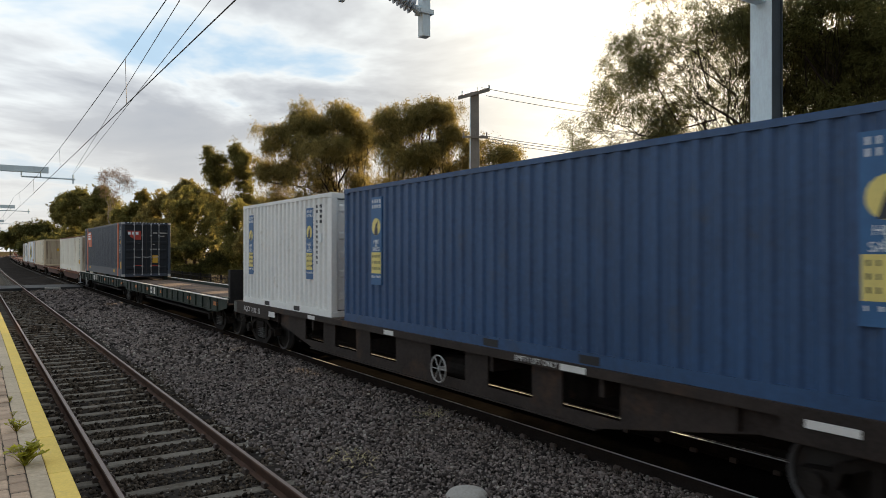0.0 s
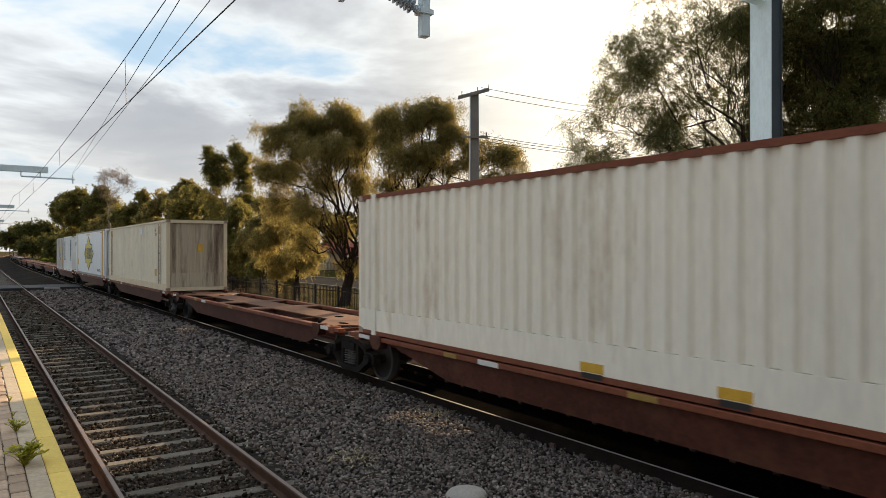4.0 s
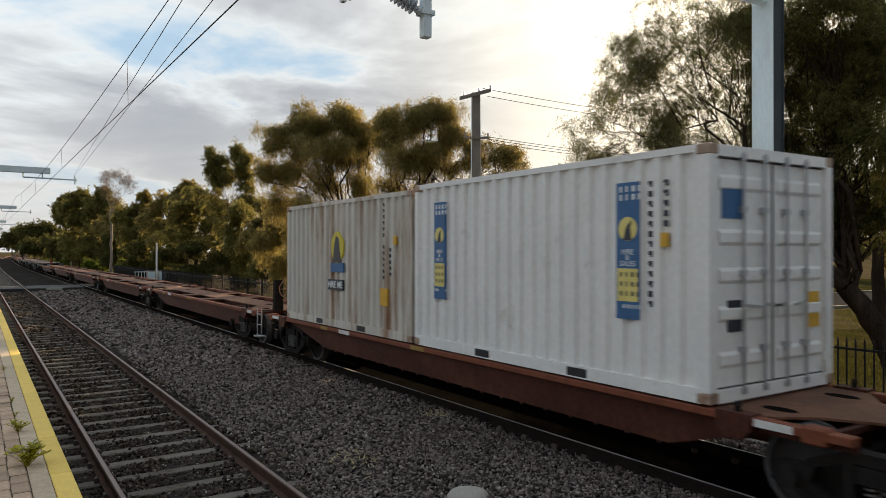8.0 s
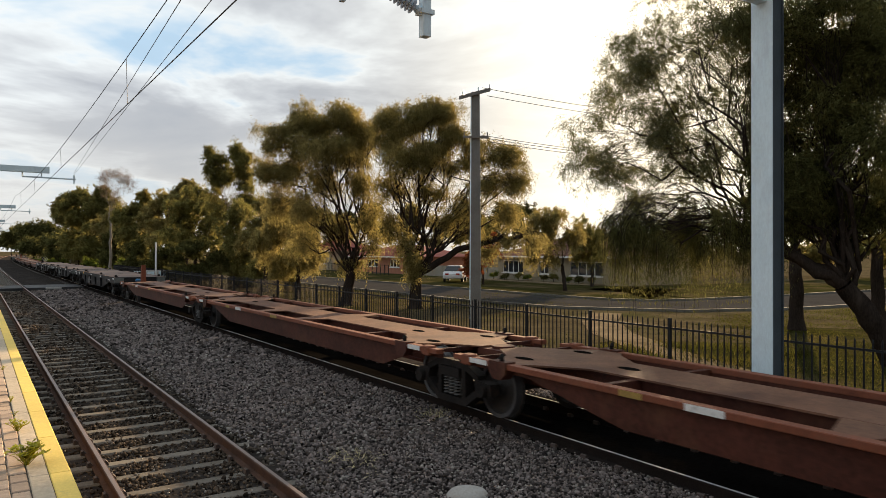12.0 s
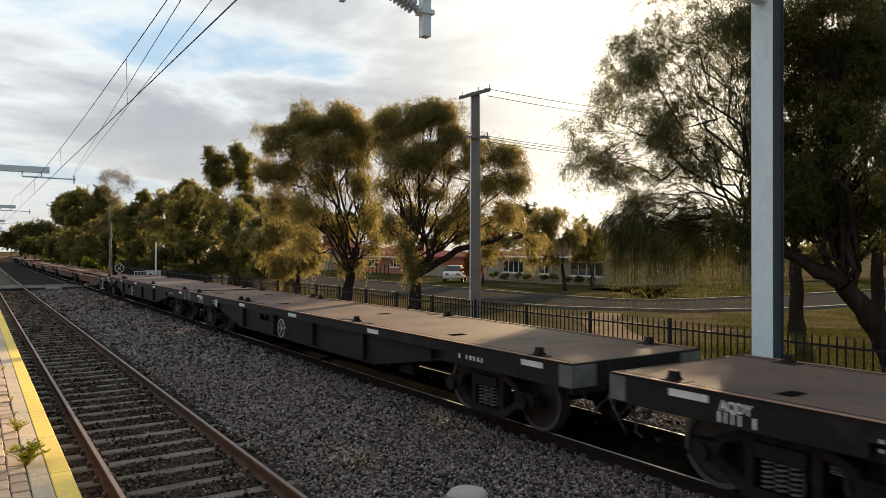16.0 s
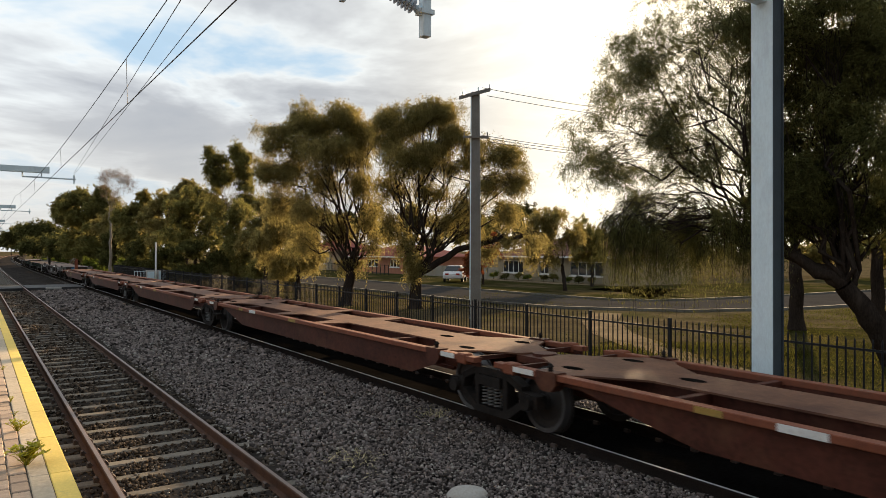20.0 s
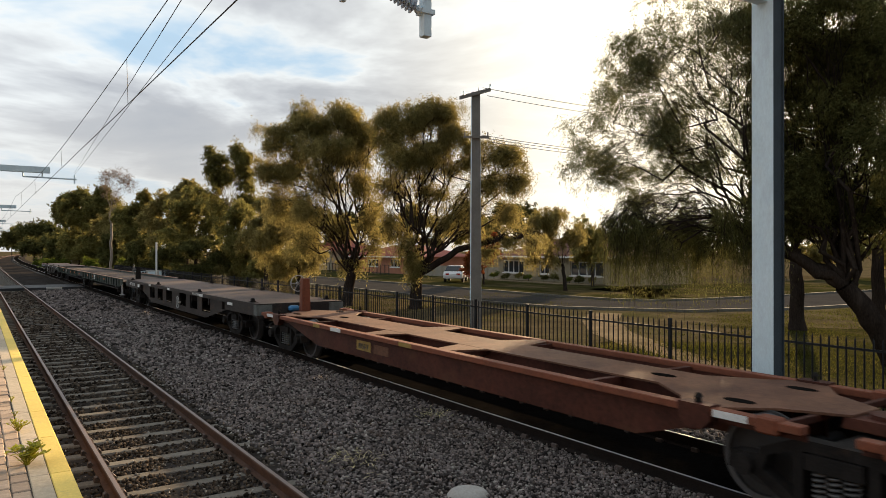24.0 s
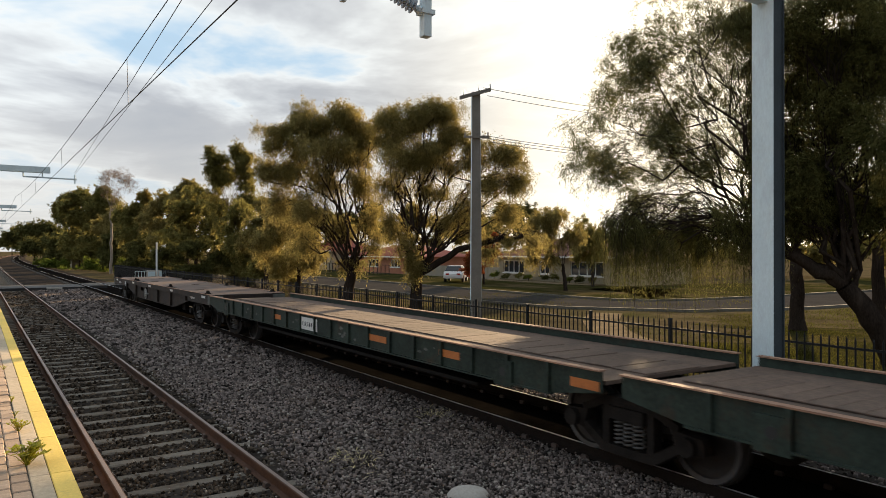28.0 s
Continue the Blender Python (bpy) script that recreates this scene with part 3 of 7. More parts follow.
build_ground()
build_track()
build_stones(((3.3, 6.95, 2.0, 9.0, 1150, 0.0235), (3.3, 6.95, -5.0, 2.0, 220, 0.035), (9.0, 10.4, -5.0, 2.0, 80, 0.036), (3.4, 6.95, 9.0, 18.0, 560, 0.032), (3.4, 6.95, 18.0, 36.0, 130, 0.055), (3.3, 6.6, 36.0, 58.0, 40, 0.08), (9.0, 10.4, 2.0, 12.0, 140, 0.036)),
             M["stone"], "loose angular grey ballast stones")
build_stones(((1.45, 2.95, 3.5, 14.0, 620, 0.025), (0.62, 3.3, -5.0, 3.5, 160, 0.035), (0.62, 1.3, 3.0, 14.0, 420, 0.026), (1.45, 2.95, 14.0, 26.0, 200, 0.04), (1.45, 2.95, 26.0, 58.0, 60, 0.06), (3.10, 3.62, 3.0, 20.0, 330, 0.03), (0.62, 1.3, 14.0, 30.0, 90, 0.05)),
             M["stone_brown"], "brown brake-dust stained ballast between the near rails", (2.2, 0.685))
build_stones(((3.3, 6.9, 2.0, 9.0, 120, 0.020), (3.3, 6.9, 9.0, 18.0, 60, 0.026), (3.3, 6.8, 18.0, 34.0, 20, 0.04), (0.65, 2.95, 3.0, 12.0, 22, 0.02)),
             M["stone_pale"], "scattered pale stones in the ballast")

# ---- the train ----
Z_DECK, Z_FLAT, Z_BOX = 1.035, 1.24, 1.062   # deck heights of the skeletal and the flat wagons, feet of the boxes on the former
V0, SLOW = 15.07, 0.0838            # speed at the start in m/s; loss of speed in m/s each second


def travelled(t):
    return V0 * t - 0.5 * SLOW * t * t


def text_ob(name, words, size, mat, parent, m, bold=0.0, sx=1.0):
    cu = bpy.data.curves.new(name, "FONT")
    cu.body, cu.size, cu.align_x, cu.align_y, cu.extrude, cu.offset = words, size, "CENTER", "CENTER", 0.002, bold
    cu.resolution_u = 3
    tmp = bpy.data.objects.new(name, cu)
    scene.collection.objects.link(tmp)
    bpy.context.view_layer.update()
    me = bpy.data.meshes.new_from_object(tmp.evaluated_get(bpy.context.evaluated_depsgraph_get()))
    bpy.data.objects.remove(tmp)
    me.materials.clear()
    me.materials.append(mat)
    ob = new(name, me)
    ob.parent = parent
    ob.matrix_basis = m @ Matrix.Diagonal((sx, 1, 1, 1))
    return ob


# text on the near side (facing -x): reads from far end (+y) to near end (-y)
def side_pose(x, y, z):
    return Matrix(((0, 0, -1, x), (-1, 0, 0, y), (0, 1, 0, z), (0, 0, 0, 1)))


WHEEL_R = 0.46


WHEEL_PROFILE = [(0.0, 0.05), (0.07, 0.09), (0.10, 0.085), (0.11, 0.03), (0.30, 0.012), (0.385, 0.02), (0.395, 0.06), (0.455, 0.066),
                 (0.462, -0.055), (0.49, -0.062), (0.49, -0.088), (0.40, -0.09), (0.385, -0.04), (0.11, -0.02)]


def wheel(bm, side, n=28):
    """A solid pressed wheel about the x axis on the left (-1) or right (1) rail, flange inside."""
    rows = []
    for i in range(n):
        a = 2 * math.pi * i / n
        rows.append([bm.verts.new((side * (0.755 + x), r * math.cos(a), r * math.sin(a))) for r, x in WHEEL_PROFILE if r > 0])
    for i in range(n):
        a, b = rows[i], rows[(i + 1) % n]
        for j in range(len(a) - 1):
            bm.faces.new((a[j], b[j], b[j + 1], a[j + 1]))
        
    bm.faces.new([r[0] for r in rows])


def bogie(parent, y, shade="bogie"):
    """A three-piece freight bogie with two wheelsets; returns the bogie."""
    frames = []
    for s in (-1, 1):
        bm = bmesh.new()
        x = s * 1.02
        # frame drawn as bars round two triangular windows and the spring opening
        prism(bm, [(-1.10, 0.39), (-0.74, 0.36), (-0.66, 0.60), (-1.08, 0.57)], "x", x - 0.09, x + 0.09)
        prism(bm, [(1.10, 0.39), (0.74, 0.36), (0.66, 0.60), (1.08, 0.57)], "x", x - 0.09, x + 0.09)
        prism(bm, [(-0.75, 0.56), (-0.36, 0.72), (0.36, 0.72), (0.75, 0.56), (0.75, 0.66), (0.36, 0.83), (-0.36, 0.83), (-0.75, 0.66)], "x", x - 0.085, x + 0.085)
        prism(bm, [(-0.78, 0.36), (-0.40, 0.12), (0.40, 0.12), (0.78, 0.36), (0.70, 0.44), (0.36, 0.23), (-0.36, 0.23), (-0.70, 0.44)], "x", x - 0.085, x + 0.085)
        for k in (-1, 1):
            prism(bm, [(k * 0.30, 0.22), (k * 0.40, 0.22), (k * 0.40, 0.74), (k * 0.30, 0.74)], "x", x - 0.08, x + 0.08)
        box(bm, x - 0.12, x + 0.12, -0.27, 0.27, 0.56, 0.71)
        for k in (-0.9, 0.9):
            rod(bm, (x - s * 0.02, k, 0.46), (x + s * 0.17, k, 0.46), 0.11, 12)
        frames.append(bm)
    bg = part("bogie", boxes((-0.9, 0.9, -0.2, 0.2, 0.56, 0.78), bev=0.02), M[shade], parent, "grimy cast steel bogie")
    bg.location = (0, y, DZ)
    for bm in frames:
        part("side_frame", fix(bm), M[shade], bg, "cast side frame")
    for k in (-0.15, 0.0, 0.15):
        bm = bmesh.new()
        pts = [(-1.06 + 0.062 * math.cos(i * 0.7), k + 0.062 * math.sin(i * 0.7), 0.25 + i * 0.0056) for i in range(56)]
        rows = [[bm.verts.new((p[0] * (1 - 0) + (0.014 * u * math.cos(i * 0.7)), p[1] + 0.014 * u * math.sin(i * 0.7), p[2] + 0.014 * v)) for u, v in ((1, 0), (0, 1), (-1, 0), (0, -1))] for i, p in enumerate(pts)]
        for a, b in zip(rows, rows[1:]):
            for i in range(4):
                bm.faces.new((a[i], a[(i + 1) % 4], b[(i + 1) % 4], b[i]))
        part("coil_spring", bm, M["spring"], bg, "pale worn coil spring")
    for k in (-0.9, 0.9):
        bm = bmesh.new()
        rod(bm, (-0.70, 0, 0), (0.70, 0, 0), 0.08, 10)
        for sx in (-1, 1):
            wheel(bm, sx)
        fix(bm)
        for f in bm.faces:
            r = [math.hypot(v.co.y, v.co.z) for v in f.verts]
            f.material_index = 1 if min(r) > 0.39 and max(r) < 0.47 else 0
        ax = part("wheelset", bm, M["wheel"], bg, "pair of worn wheels on an axle")
        ax.data.materials.append(M["tread"])
        ax.location = (0, k, WHEEL_R)
    return bg


def fishbelly(bm, L, x0, x1, z_top, z_end, z_mid, a, b, holes=(), rear=None):
    """A side sill plate in the y-z plane from y=0 to L: shallow at the ends, deep in the middle, with real openings."""
    if not holes:
        prism(bm, [(0, z_end), (a, z_end), (b, z_mid), (L - (rear or (a, b))[1], z_mid), (L - (rear or (a, b))[0], z_end), (L, z_end), (L, z_top), (0, z_top)], "x", x0, x1)
        return bm

    def depth(y):
        if y < a or y > L - a:
            return z_end
        if y > b and y < L - b:
            return z_mid
        u = (y - a) / (b - a) if y < L / 2 else (L - a - y) / (b - a)
        return z_end + (z_mid - z_end) * u
    zlo, zhi = max(h[2] for h in holes), min(h[3] for h in holes)
    cuts = sorted({0.0, L, a, b, L - a, L - b} | {h for y0, y1, _, _ in holes for h in (y0, y1)})
    cols = []
    for y in cuts:
        zs = (depth(y), zlo, zhi, z_top)
        cols.append([[bm.verts.new((x, y, max(z, depth(y)))) for z in zs] for x in (x0, x1)])
    for i, (c, d) in enumerate(zip(cols, cols[1:])):
        ym = (cuts[i] + cuts[i + 1]) / 2
        hole = any(h[0] <= ym <= h[1] for h in holes)
        for k in range(3):
            if hole and k == 1:
                bm.faces.new((c[0][1], c[1][1], d[1][1], d[0][1]))
                bm.faces.new((c[0][2], d[0][2], d[1][2], c[1][2]))
                if any(h[0] == cuts[i] for h in holes):
                    bm.faces.new((c[0][1], c[0][2], c[1][2], c[1][1]))
                if any(h[1] == cuts[i + 1] for h in holes):
                    bm.faces.new((d[0][1], d[1][1], d[1][2], d[0][2]))
                continue
            bm.faces.new((c[0][k], d[0][k], d[0][k + 1], c[0][k + 1]))
            bm.faces.new((c[1][k], c[1][k + 1], d[1][k + 1], d[1][k]))
        bm.faces.new((c[0][0], c[1][0], d[1][0], d[0][0]))
        bm.faces.new((c[0][3], d[0][3], d[1][3], c[1][3]))
    return bm


def handwheel(parent, x, y, z, axis, r=0.22, mat="pale_steel", spokes=6):
    bm = bmesh.new()
    ring(bm, (x, y, z), axis, r, 0.013, 24, 6)
    for i in range(spokes):
        a = 2 * math.pi * i / spokes
        d = {"x": (0, r * math.cos(a), r * math.sin(a)), "y": (r * math.cos(a), 0, r * math.sin(a))}[axis]
        rod(bm, (x, y, z), (x + d[0], y + d[1], z + d[2]), 0.009, 6)
    rod(bm, (x, y, z), (x + (0.12 if axis == "x" else 0), y + (0.12 if axis == "y" else 0), z), 0.035, 8)
    return part("hand_wheel", bm, M[mat], parent, "spoked brake hand wheel")


def coupler(parent, y, way, z=0.88):
    bm = bmesh.new()
    box(bm, -0.09, 0.09, min(y, y + way * 0.28), max(y, y + way * 0.28), z - 0.1, z + 0.08, bev=0.02)
    box(bm, -0.14, 0.14, min(y + way * 0.22, y + way * 0.38), max(y + way * 0.22, y + way * 0.38), z - 0.14, z + 0.12, bev=0.03)
    c = part("coupler", bm, M["bogie"], parent, "steel automatic coupler")
    bm = bmesh.new()
    pts = [(-0.35, y, z - 0.05), (-0.42, y + way * 0.12, z - 0.2), (-0.36, y + way * 0.22, z - 0.36), (-0.25, y + way * 0.36, z - 0.3)]
    for p, q in zip(pts, pts[1:]):
        rod(bm, p, q, 0.022, 6)
    part("brake_hose", bm, M["dark_rubber"], parent, "black rubber brake hose")
    bm = bmesh.new()
    yy = y + way * 0.10
    pts = [(-1.18, yy, z + 0.02), (-1.12, yy + way * 0.03, z - 0.22), (-1.02, yy + way * 0.04, z - 0.30), (-0.92, yy + way * 0.03, z - 0.18), (-0.45, yy, z - 0.02), (-0.12, yy, z + 0.05)]
    for p, q in zip(pts, pts[1:]):
        rod(bm, p, q, 0.010, 6)
    part("cut_lever", bm, M["wheel"], parent, "bent steel uncoupling lever")
    bm = bmesh.new()
    pts = [(-0.62, y, z - 0.12), (-0.66, y + way * 0.16, z - 0.30), (-0.58, y + way * 0.24, z - 0.52), (-0.5, y + way * 0.20, z - 0.60)]
    for p, q in zip(pts, pts[1:]):
        rod(bm, p, q, 0.013, 6)
    part("air_hose", bm, M["spring"], parent, "grey hanging air hose")
    return c


def marks(parent, name, mat, x, rows, label=""):
    """Flat painted or riveted plates on the near side: (y0, y1, z0, z1)."""
    for y0, y1, z0, z1 in rows:
        part(name, boxes((x - 0.006, x, y0, y1, z0, z1)), M[mat], parent, label)


def letters_bar(parent, mat, x, y0, z, n, w, h, gap):
    """Unreadable lettering as plain bars."""
    bm = bmesh.new()
    rng = random.Random(n * 7 + int(y0 * 10))
    y = y0
    for i in range(n):
        ww = w * rng.uniform(0.35, 0.6)
        if rng.random() > 0.14:
            box(bm, x - 0.004, x, y - ww, y, z, z + h)
        y -= w + gap
    o = part("lettering", bm, M[mat], parent, "stencilled lettering")
    o["kind"] = "stuff"
    return o


def footstep(parent, x, y, mat="steel_bar"):
    bm = bmesh.new()
    for o in (-0.17, 0.17):
        rod(bm, (x, y + o, 1.15), (x, y + o, 0.42), 0.016, 6)
    for z in (0.42, 0.72, 1.0):
        rod(bm, (x, y - 0.17, z), (x, y + 0.17, z), 0.014, 6)
    box(bm, x - 0.11, x + 0.12, y - 0.2, y + 0.2, 0.40, 0.425)
    return part("step", bm, M[mat], parent, "tubular shunter's step")


def pedestal_post(parent, x, y, mat, h=0.75):
    bm = bmesh.new()
    prism(bm, [(-0.13, Z_DECK), (0.13, Z_DECK), (0.10, Z_DECK + h), (-0.10, Z_DECK + h)], "y", y - 0.09, y + 0.09)
    for v in bm.verts:
        v.co.x += x
    return part("brake_stand", fix(bm), M[mat], parent, "upright brake stand")


def twistlocks(parent, ys, mat, Z_DECK=1.06):
    for y in ys:
        for s in (-1, 1):
            bm = bmesh.new()
            prism(bm, [(-0.11, Z_DECK), (0.11, Z_DECK), (0.05, Z_DECK + 0.045), (0.035, Z_DECK + 0.11), (-0.035, Z_DECK + 0.11), (-0.05, Z_DECK + 0.045)], "y", y - 0.05, y + 0.05)
            for v in bm.verts:
                v.co.x += s * 1.13
            part("twistlock", fix(bm), M[mat], parent)


def flat_wagon(L, body, holes, deep, label, front=1.75, rear=1.75, flange=0.19):
    """A flat container wagon, front end at y=0, rear end at y=L."""
    Z_DECK = Z_FLAT
    w = thing("flat_wagon", label, "wagon", "wagons of the train")
    part("deck", boxes((-1.25, 1.25, 0, L, Z_DECK - 0.05, Z_DECK - 0.004), bev=0.008), M["flat_deck"], w, "rusty plate deck")
    for s in (-1, 1):
        bm = bmesh.new()
        fishbelly(bm, L, s * 1.15 - 0.012, s * 1.15 + 0.012, Z_DECK - 0.002, 0.86, deep, 3.2, 5.4, holes if s < 0 else ())
        sill = part("side_sill", fix(bm), M[body], w, "pressed fishbelly side sill")
        part("sill_flange", boxes((s * 1.265 - 0.018, s * 1.265 + 0.018, 2.9, L - 2.9, Z_DECK - flange, Z_DECK)), M[body], sill, "deep edge angle")
        for ya, yb in ((0, 2.899), (L - 2.899, L)):
            part("end_skirt", boxes((s * 1.265 - 0.018, s * 1.265 + 0.018, ya, yb, 0.90, Z_DECK)), M[body], sill)
        bm = bmesh.new()
        z0 = deep
        prism(bm, [(5.4, z0 - 0.02), (L - 5.4, z0 - 0.02), (L - 5.4, z0), (5.4, z0)], "x", s * 1.15 - 0.07, s * 1.15 + 0.07)
        part("lower_flange", fix(bm), M[body], sill)
        for k in range(6):
            yy = 3.4 + k * (L - 6.8) / 5
            if s < 0 and any(h[0] - 0.1 < yy < h[1] + 0.1 for h in holes):
                continue
            zb = 0.86 if yy < 3.6 or yy > L - 3.6 else (deep + 0.02 if 5.4 < yy < L - 5.4 else 0.72)
            part("stiffener", boxes((min(s * 1.163, s * 1.246), max(s * 1.163, s * 1.246), yy - 0.012, yy + 0.012, max(zb, 0.5), Z_DECK - 0.004)), M[body], sill)
    part("centre_sill", boxes((-0.3, 0.3, 0.3, L - 0.3, 0.70, Z_DECK - 0.055), (-0.3, 0.3, 3.4, L - 3.4, 0.42, 0.70)), M["bogie"], w)
    bm = bmesh.new()
    rod(bm, (-0.75, L * 0.42, 0.72), (-0.75, L * 0.50, 0.72), 0.2, 14)
    part("air_tank", bm, M["bogie"], w, "black air reservoir")
    bm = bmesh.new()
    rod(bm, (-0.5, 1.2, 0.55), (-0.5, L - 1.2, 0.55), 0.02, 6)
    part("brake_rod", bm, M["bogie"], w, "long brake rod")
    for i in range(9):
        y = 0.8 + i * (L - 1.6) / 8
        part("cross_bearer", boxes((-1.13, 1.13, y - 0.04, y + 0.04, 0.86, Z_DECK - 0.055)), M[body], w)
    for y, k in ((0.0, -1), (L, 1)):
        part("end_beam", boxes((-1.28, 1.28, min(y, y + k * 0.06), max(y, y + k * 0.06), 0.84, Z_DECK - 0.002)), M[body], w)
        coupler(w, y + k * 0.06, k)
    for s in (-1, 1):
        for ya, yb in ((-0.064, 0.17), (L - 0.17, L + 0.064)):
            xa, xb = sorted((s * 1.284, s * 1.296))
            bm = boxes((xa, xb, ya, yb, 0.92, Z_DECK - 0.03))
            ye = ya - 0.008 if ya < 1 else yb
            xa, xb = sorted((s * 0.85, s * 1.296))
            box(bm, xa, xb, ye, ye + 0.008, 0.92, Z_DECK - 0.03)
            part("corner_bracket", bm, M["scuff"], w, "scuffed grey corner bracket")
    # recessed pockets with dark plates and lock pins
    for y in (0.75, L * 0.31, L * 0.36, L * 0.64, L * 0.69, L - 0.75):
        for s in (-1, 1):
            part("lock_plate", boxes((s * 1.11 - 0.1, s * 1.11 + 0.1, y - 0.16, y + 0.16, Z_DECK - 0.004, Z_DECK + 0.005)), M["black_steel"], w, "dark lock plate let into the deck")
    bogie(w, front)
    bogie(w, L - rear)
    return w


def skeletal_platform(L, first=False, last=False, label=""):
    """One platform of an articulated skeletal wagon: spine, side sills and cross members. Joints at y=0 and y=L."""
    w = thing("skeletal_wagon", label, "wagon", "wagons of the train")
    a = 0.15 if not first else -0.0
    z = Z_DECK
    y0, y1 = (0.0 if first else 0.25), (L if last else L - 0.25)
    # spine plate with flared ends
    bm = bmesh.new()
    half = [(0.46, 2.3), (0.9, 1.62), (1.1, 1.46), (1.1, 0.98), (0.62, 0.62), (0.28, 0.0)]
    out = [(-u, y0 + v) for u, v in half] + [(u, y0 + v) for u, v in half[::-1]] + [(u, y1 - v) for u, v in half] + [(-u, y1 - v) for u, v in half[::-1]]
    prism(bm, out, "z", z - 0.03, z - 0.004)
    part("spine_plate", fix(bm), M["red_deck"], w, "worn spine top plate")
    for s in (-1, 1):
        part("spine_web", boxes((s * 0.36 - 0.01, s * 0.36 + 0.01, y0 + 0.6, y1 - 0.6, 0.58, z - 0.03)), M["red_steel"], w)
    part("spine_floor", boxes((-0.4, 0.4, y0 + 1.8, y1 - 1.8, 0.52, 0.58)), M["red_steel"], w)
    for s in (-1, 1):
        bm = bmesh.new()
        Ls = y1 - y0
        fishbelly(bm, Ls, s * 1.10 - 0.01, s * 1.10 + 0.01, z - 0.01, z - 0.16, 0.515, 0.9, 2.1, (), (1.7, 3.5))
        for v in bm.verts:
            v.co.y += y0
        sill = part("side_sill", fix(bm), M["red_steel"], w, "deep red side sill")
        part("sill_flange", boxes((s * 1.155 - 0.075, s * 1.155 + 0.075, y0, y1, z - 0.085, z), bev=0.008), M["red_edge"], sill, "scuffed red top flange, light in its colour")
    n = 5
    for i in range(1, n):
        bm = bmesh.new()
        y = y0 + i * (y1 - y0) / n
        if i in (2, 3):
            box(bm, -1.09, 1.09, y - 0.03, y + 0.03, z - 0.11, z - 0.035)
        else:
            box(bm, -1.09, 1.09, y - 0.05, y + 0.05, z - 0.18, z - 0.035)
        part("cross_rib", bm, M["red_steel"], w)
    for y in (y0 + (y1 - y0) * 0.42, y0 + (y1 - y0) * 0.60):
        bm = bmesh.new()
        prism(bm, [(-1.15, y - 0.16), (-0.45, y - 0.42), (0.45, y - 0.42), (1.15, y - 0.16), (1.15, y + 0.16), (0.45, y + 0.42), (-0.45, y + 0.42), (-1.15, y + 0.16)], "z", z - 0.034, z - 0.006)
        part("cross_plate", fix(bm), M["red_deck"], w, "flared cross plate")
    for yy in (y0 + 1.18, y1 - 1.18):
        for sx in (-1, 1):
            bm = bmesh.new()
            prism(bm, [(yy - 0.20, z - 0.14), (yy - 0.10, z - 0.24), (yy + 0.10, z - 0.24), (yy + 0.20, z - 0.14), (yy + 0.20, Z_BOX - 0.004), (yy - 0.20, Z_BOX - 0.004)], "x", sx * 1.16 - 0.095, sx * 1.16 + 0.095)
            part("pedestal", fix(bm), M["red_steel"], w, "stubby red container pedestal")
            bm = bmesh.new()
            rod(bm, (sx * 1.16, yy, Z_BOX - 0.004), (sx * 1.16, yy, Z_BOX + 0.06), 0.035, 8)
            rod(bm, (sx * 1.16, yy, Z_BOX + 0.055), (sx * 1.16, yy, Z_BOX + 0.10), 0.05, 8, 0.02)
            part("twistlock", bm, M["bogie"], w)
    for ya, yb in ((y0 + 0.26, y0 + 0.32), (y1 - 0.32, y1 - 0.26)):
        part("end_rail", boxes((-1.2, 1.2, ya, yb, z - 0.10, z - 0.032)), M["red_steel"], w)
    # dark ovals laid on the plate: the shade of slots is their colour
    for yy in (y0 + 1.05, y1 - 1.05, y0 + 2.6, y1 - 2.6):
        for sx in (-0.62, 0.62) if 1.5 > yy - y0 or 1.5 > y1 - yy else (0.0,):
            bm = bmesh.new()
            prism(bm, [(sx + 0.09 * math.cos(a * 0.5236), yy + 0.2 * math.sin(a * 0.5236)) for a in range(12)], "z", z - 0.0035, z + 0.002)
            part("slot", fix(bm), M["oil_shade"], w, "dark oval plate, a slot's shade in its colour")
    for yy, k in ((y0 + 0.35, 1), (y1 - 0.35, -1)):
        for s in (-1, 1):
            part("end_gusset", boxes((s * 1.155 - 0.09, s * 1.155 + 0.09, yy - 0.12, yy + 0.12, z - 0.14, z + 0.03), bev=0.02), M["red_edge"], w)
    marks(w, "reflector", "white_mark", -1.232, [(y0 + 0.55, y0 + 0.95, z - 0.08, z - 0.004), (y1 - 0.9, y1 - 0.45, z - 0.08, z - 0.004)])
    marks(w, "reflector", "white_mark", -1.232, [(y1 - 5.0, y1 - 4.5, z - 0.082, z - 0.003)])
    marks(w, "yellow_plate", "yellow_dull", -1.232, [(y1 - 7.95, y1 - 7.5, z - 0.08, z - 0.005), (y1 - 3.9, y1 - 3.55, z - 0.08, z - 0.005)], "dull yellow plate on the flange")
    if first:
        coupler(w, 0.0, -1)
        bogie(w, 1.75)
    if last:
        coupler(w, L, 1)
        bogie(w, L - 1.45)
    else:
        bogie(w, L)
        bm = bmesh.new()
        rod(bm, (0, L, 0.7), (0, L, z + 0.01), 0.2, 14)
        box(bm, -0.3, 0.3, L - 0.34, L + 0.34, z - 0.15, z - 0.035)
        part("joint", bm, M["red_steel"], w, "articulation joint")
    return w


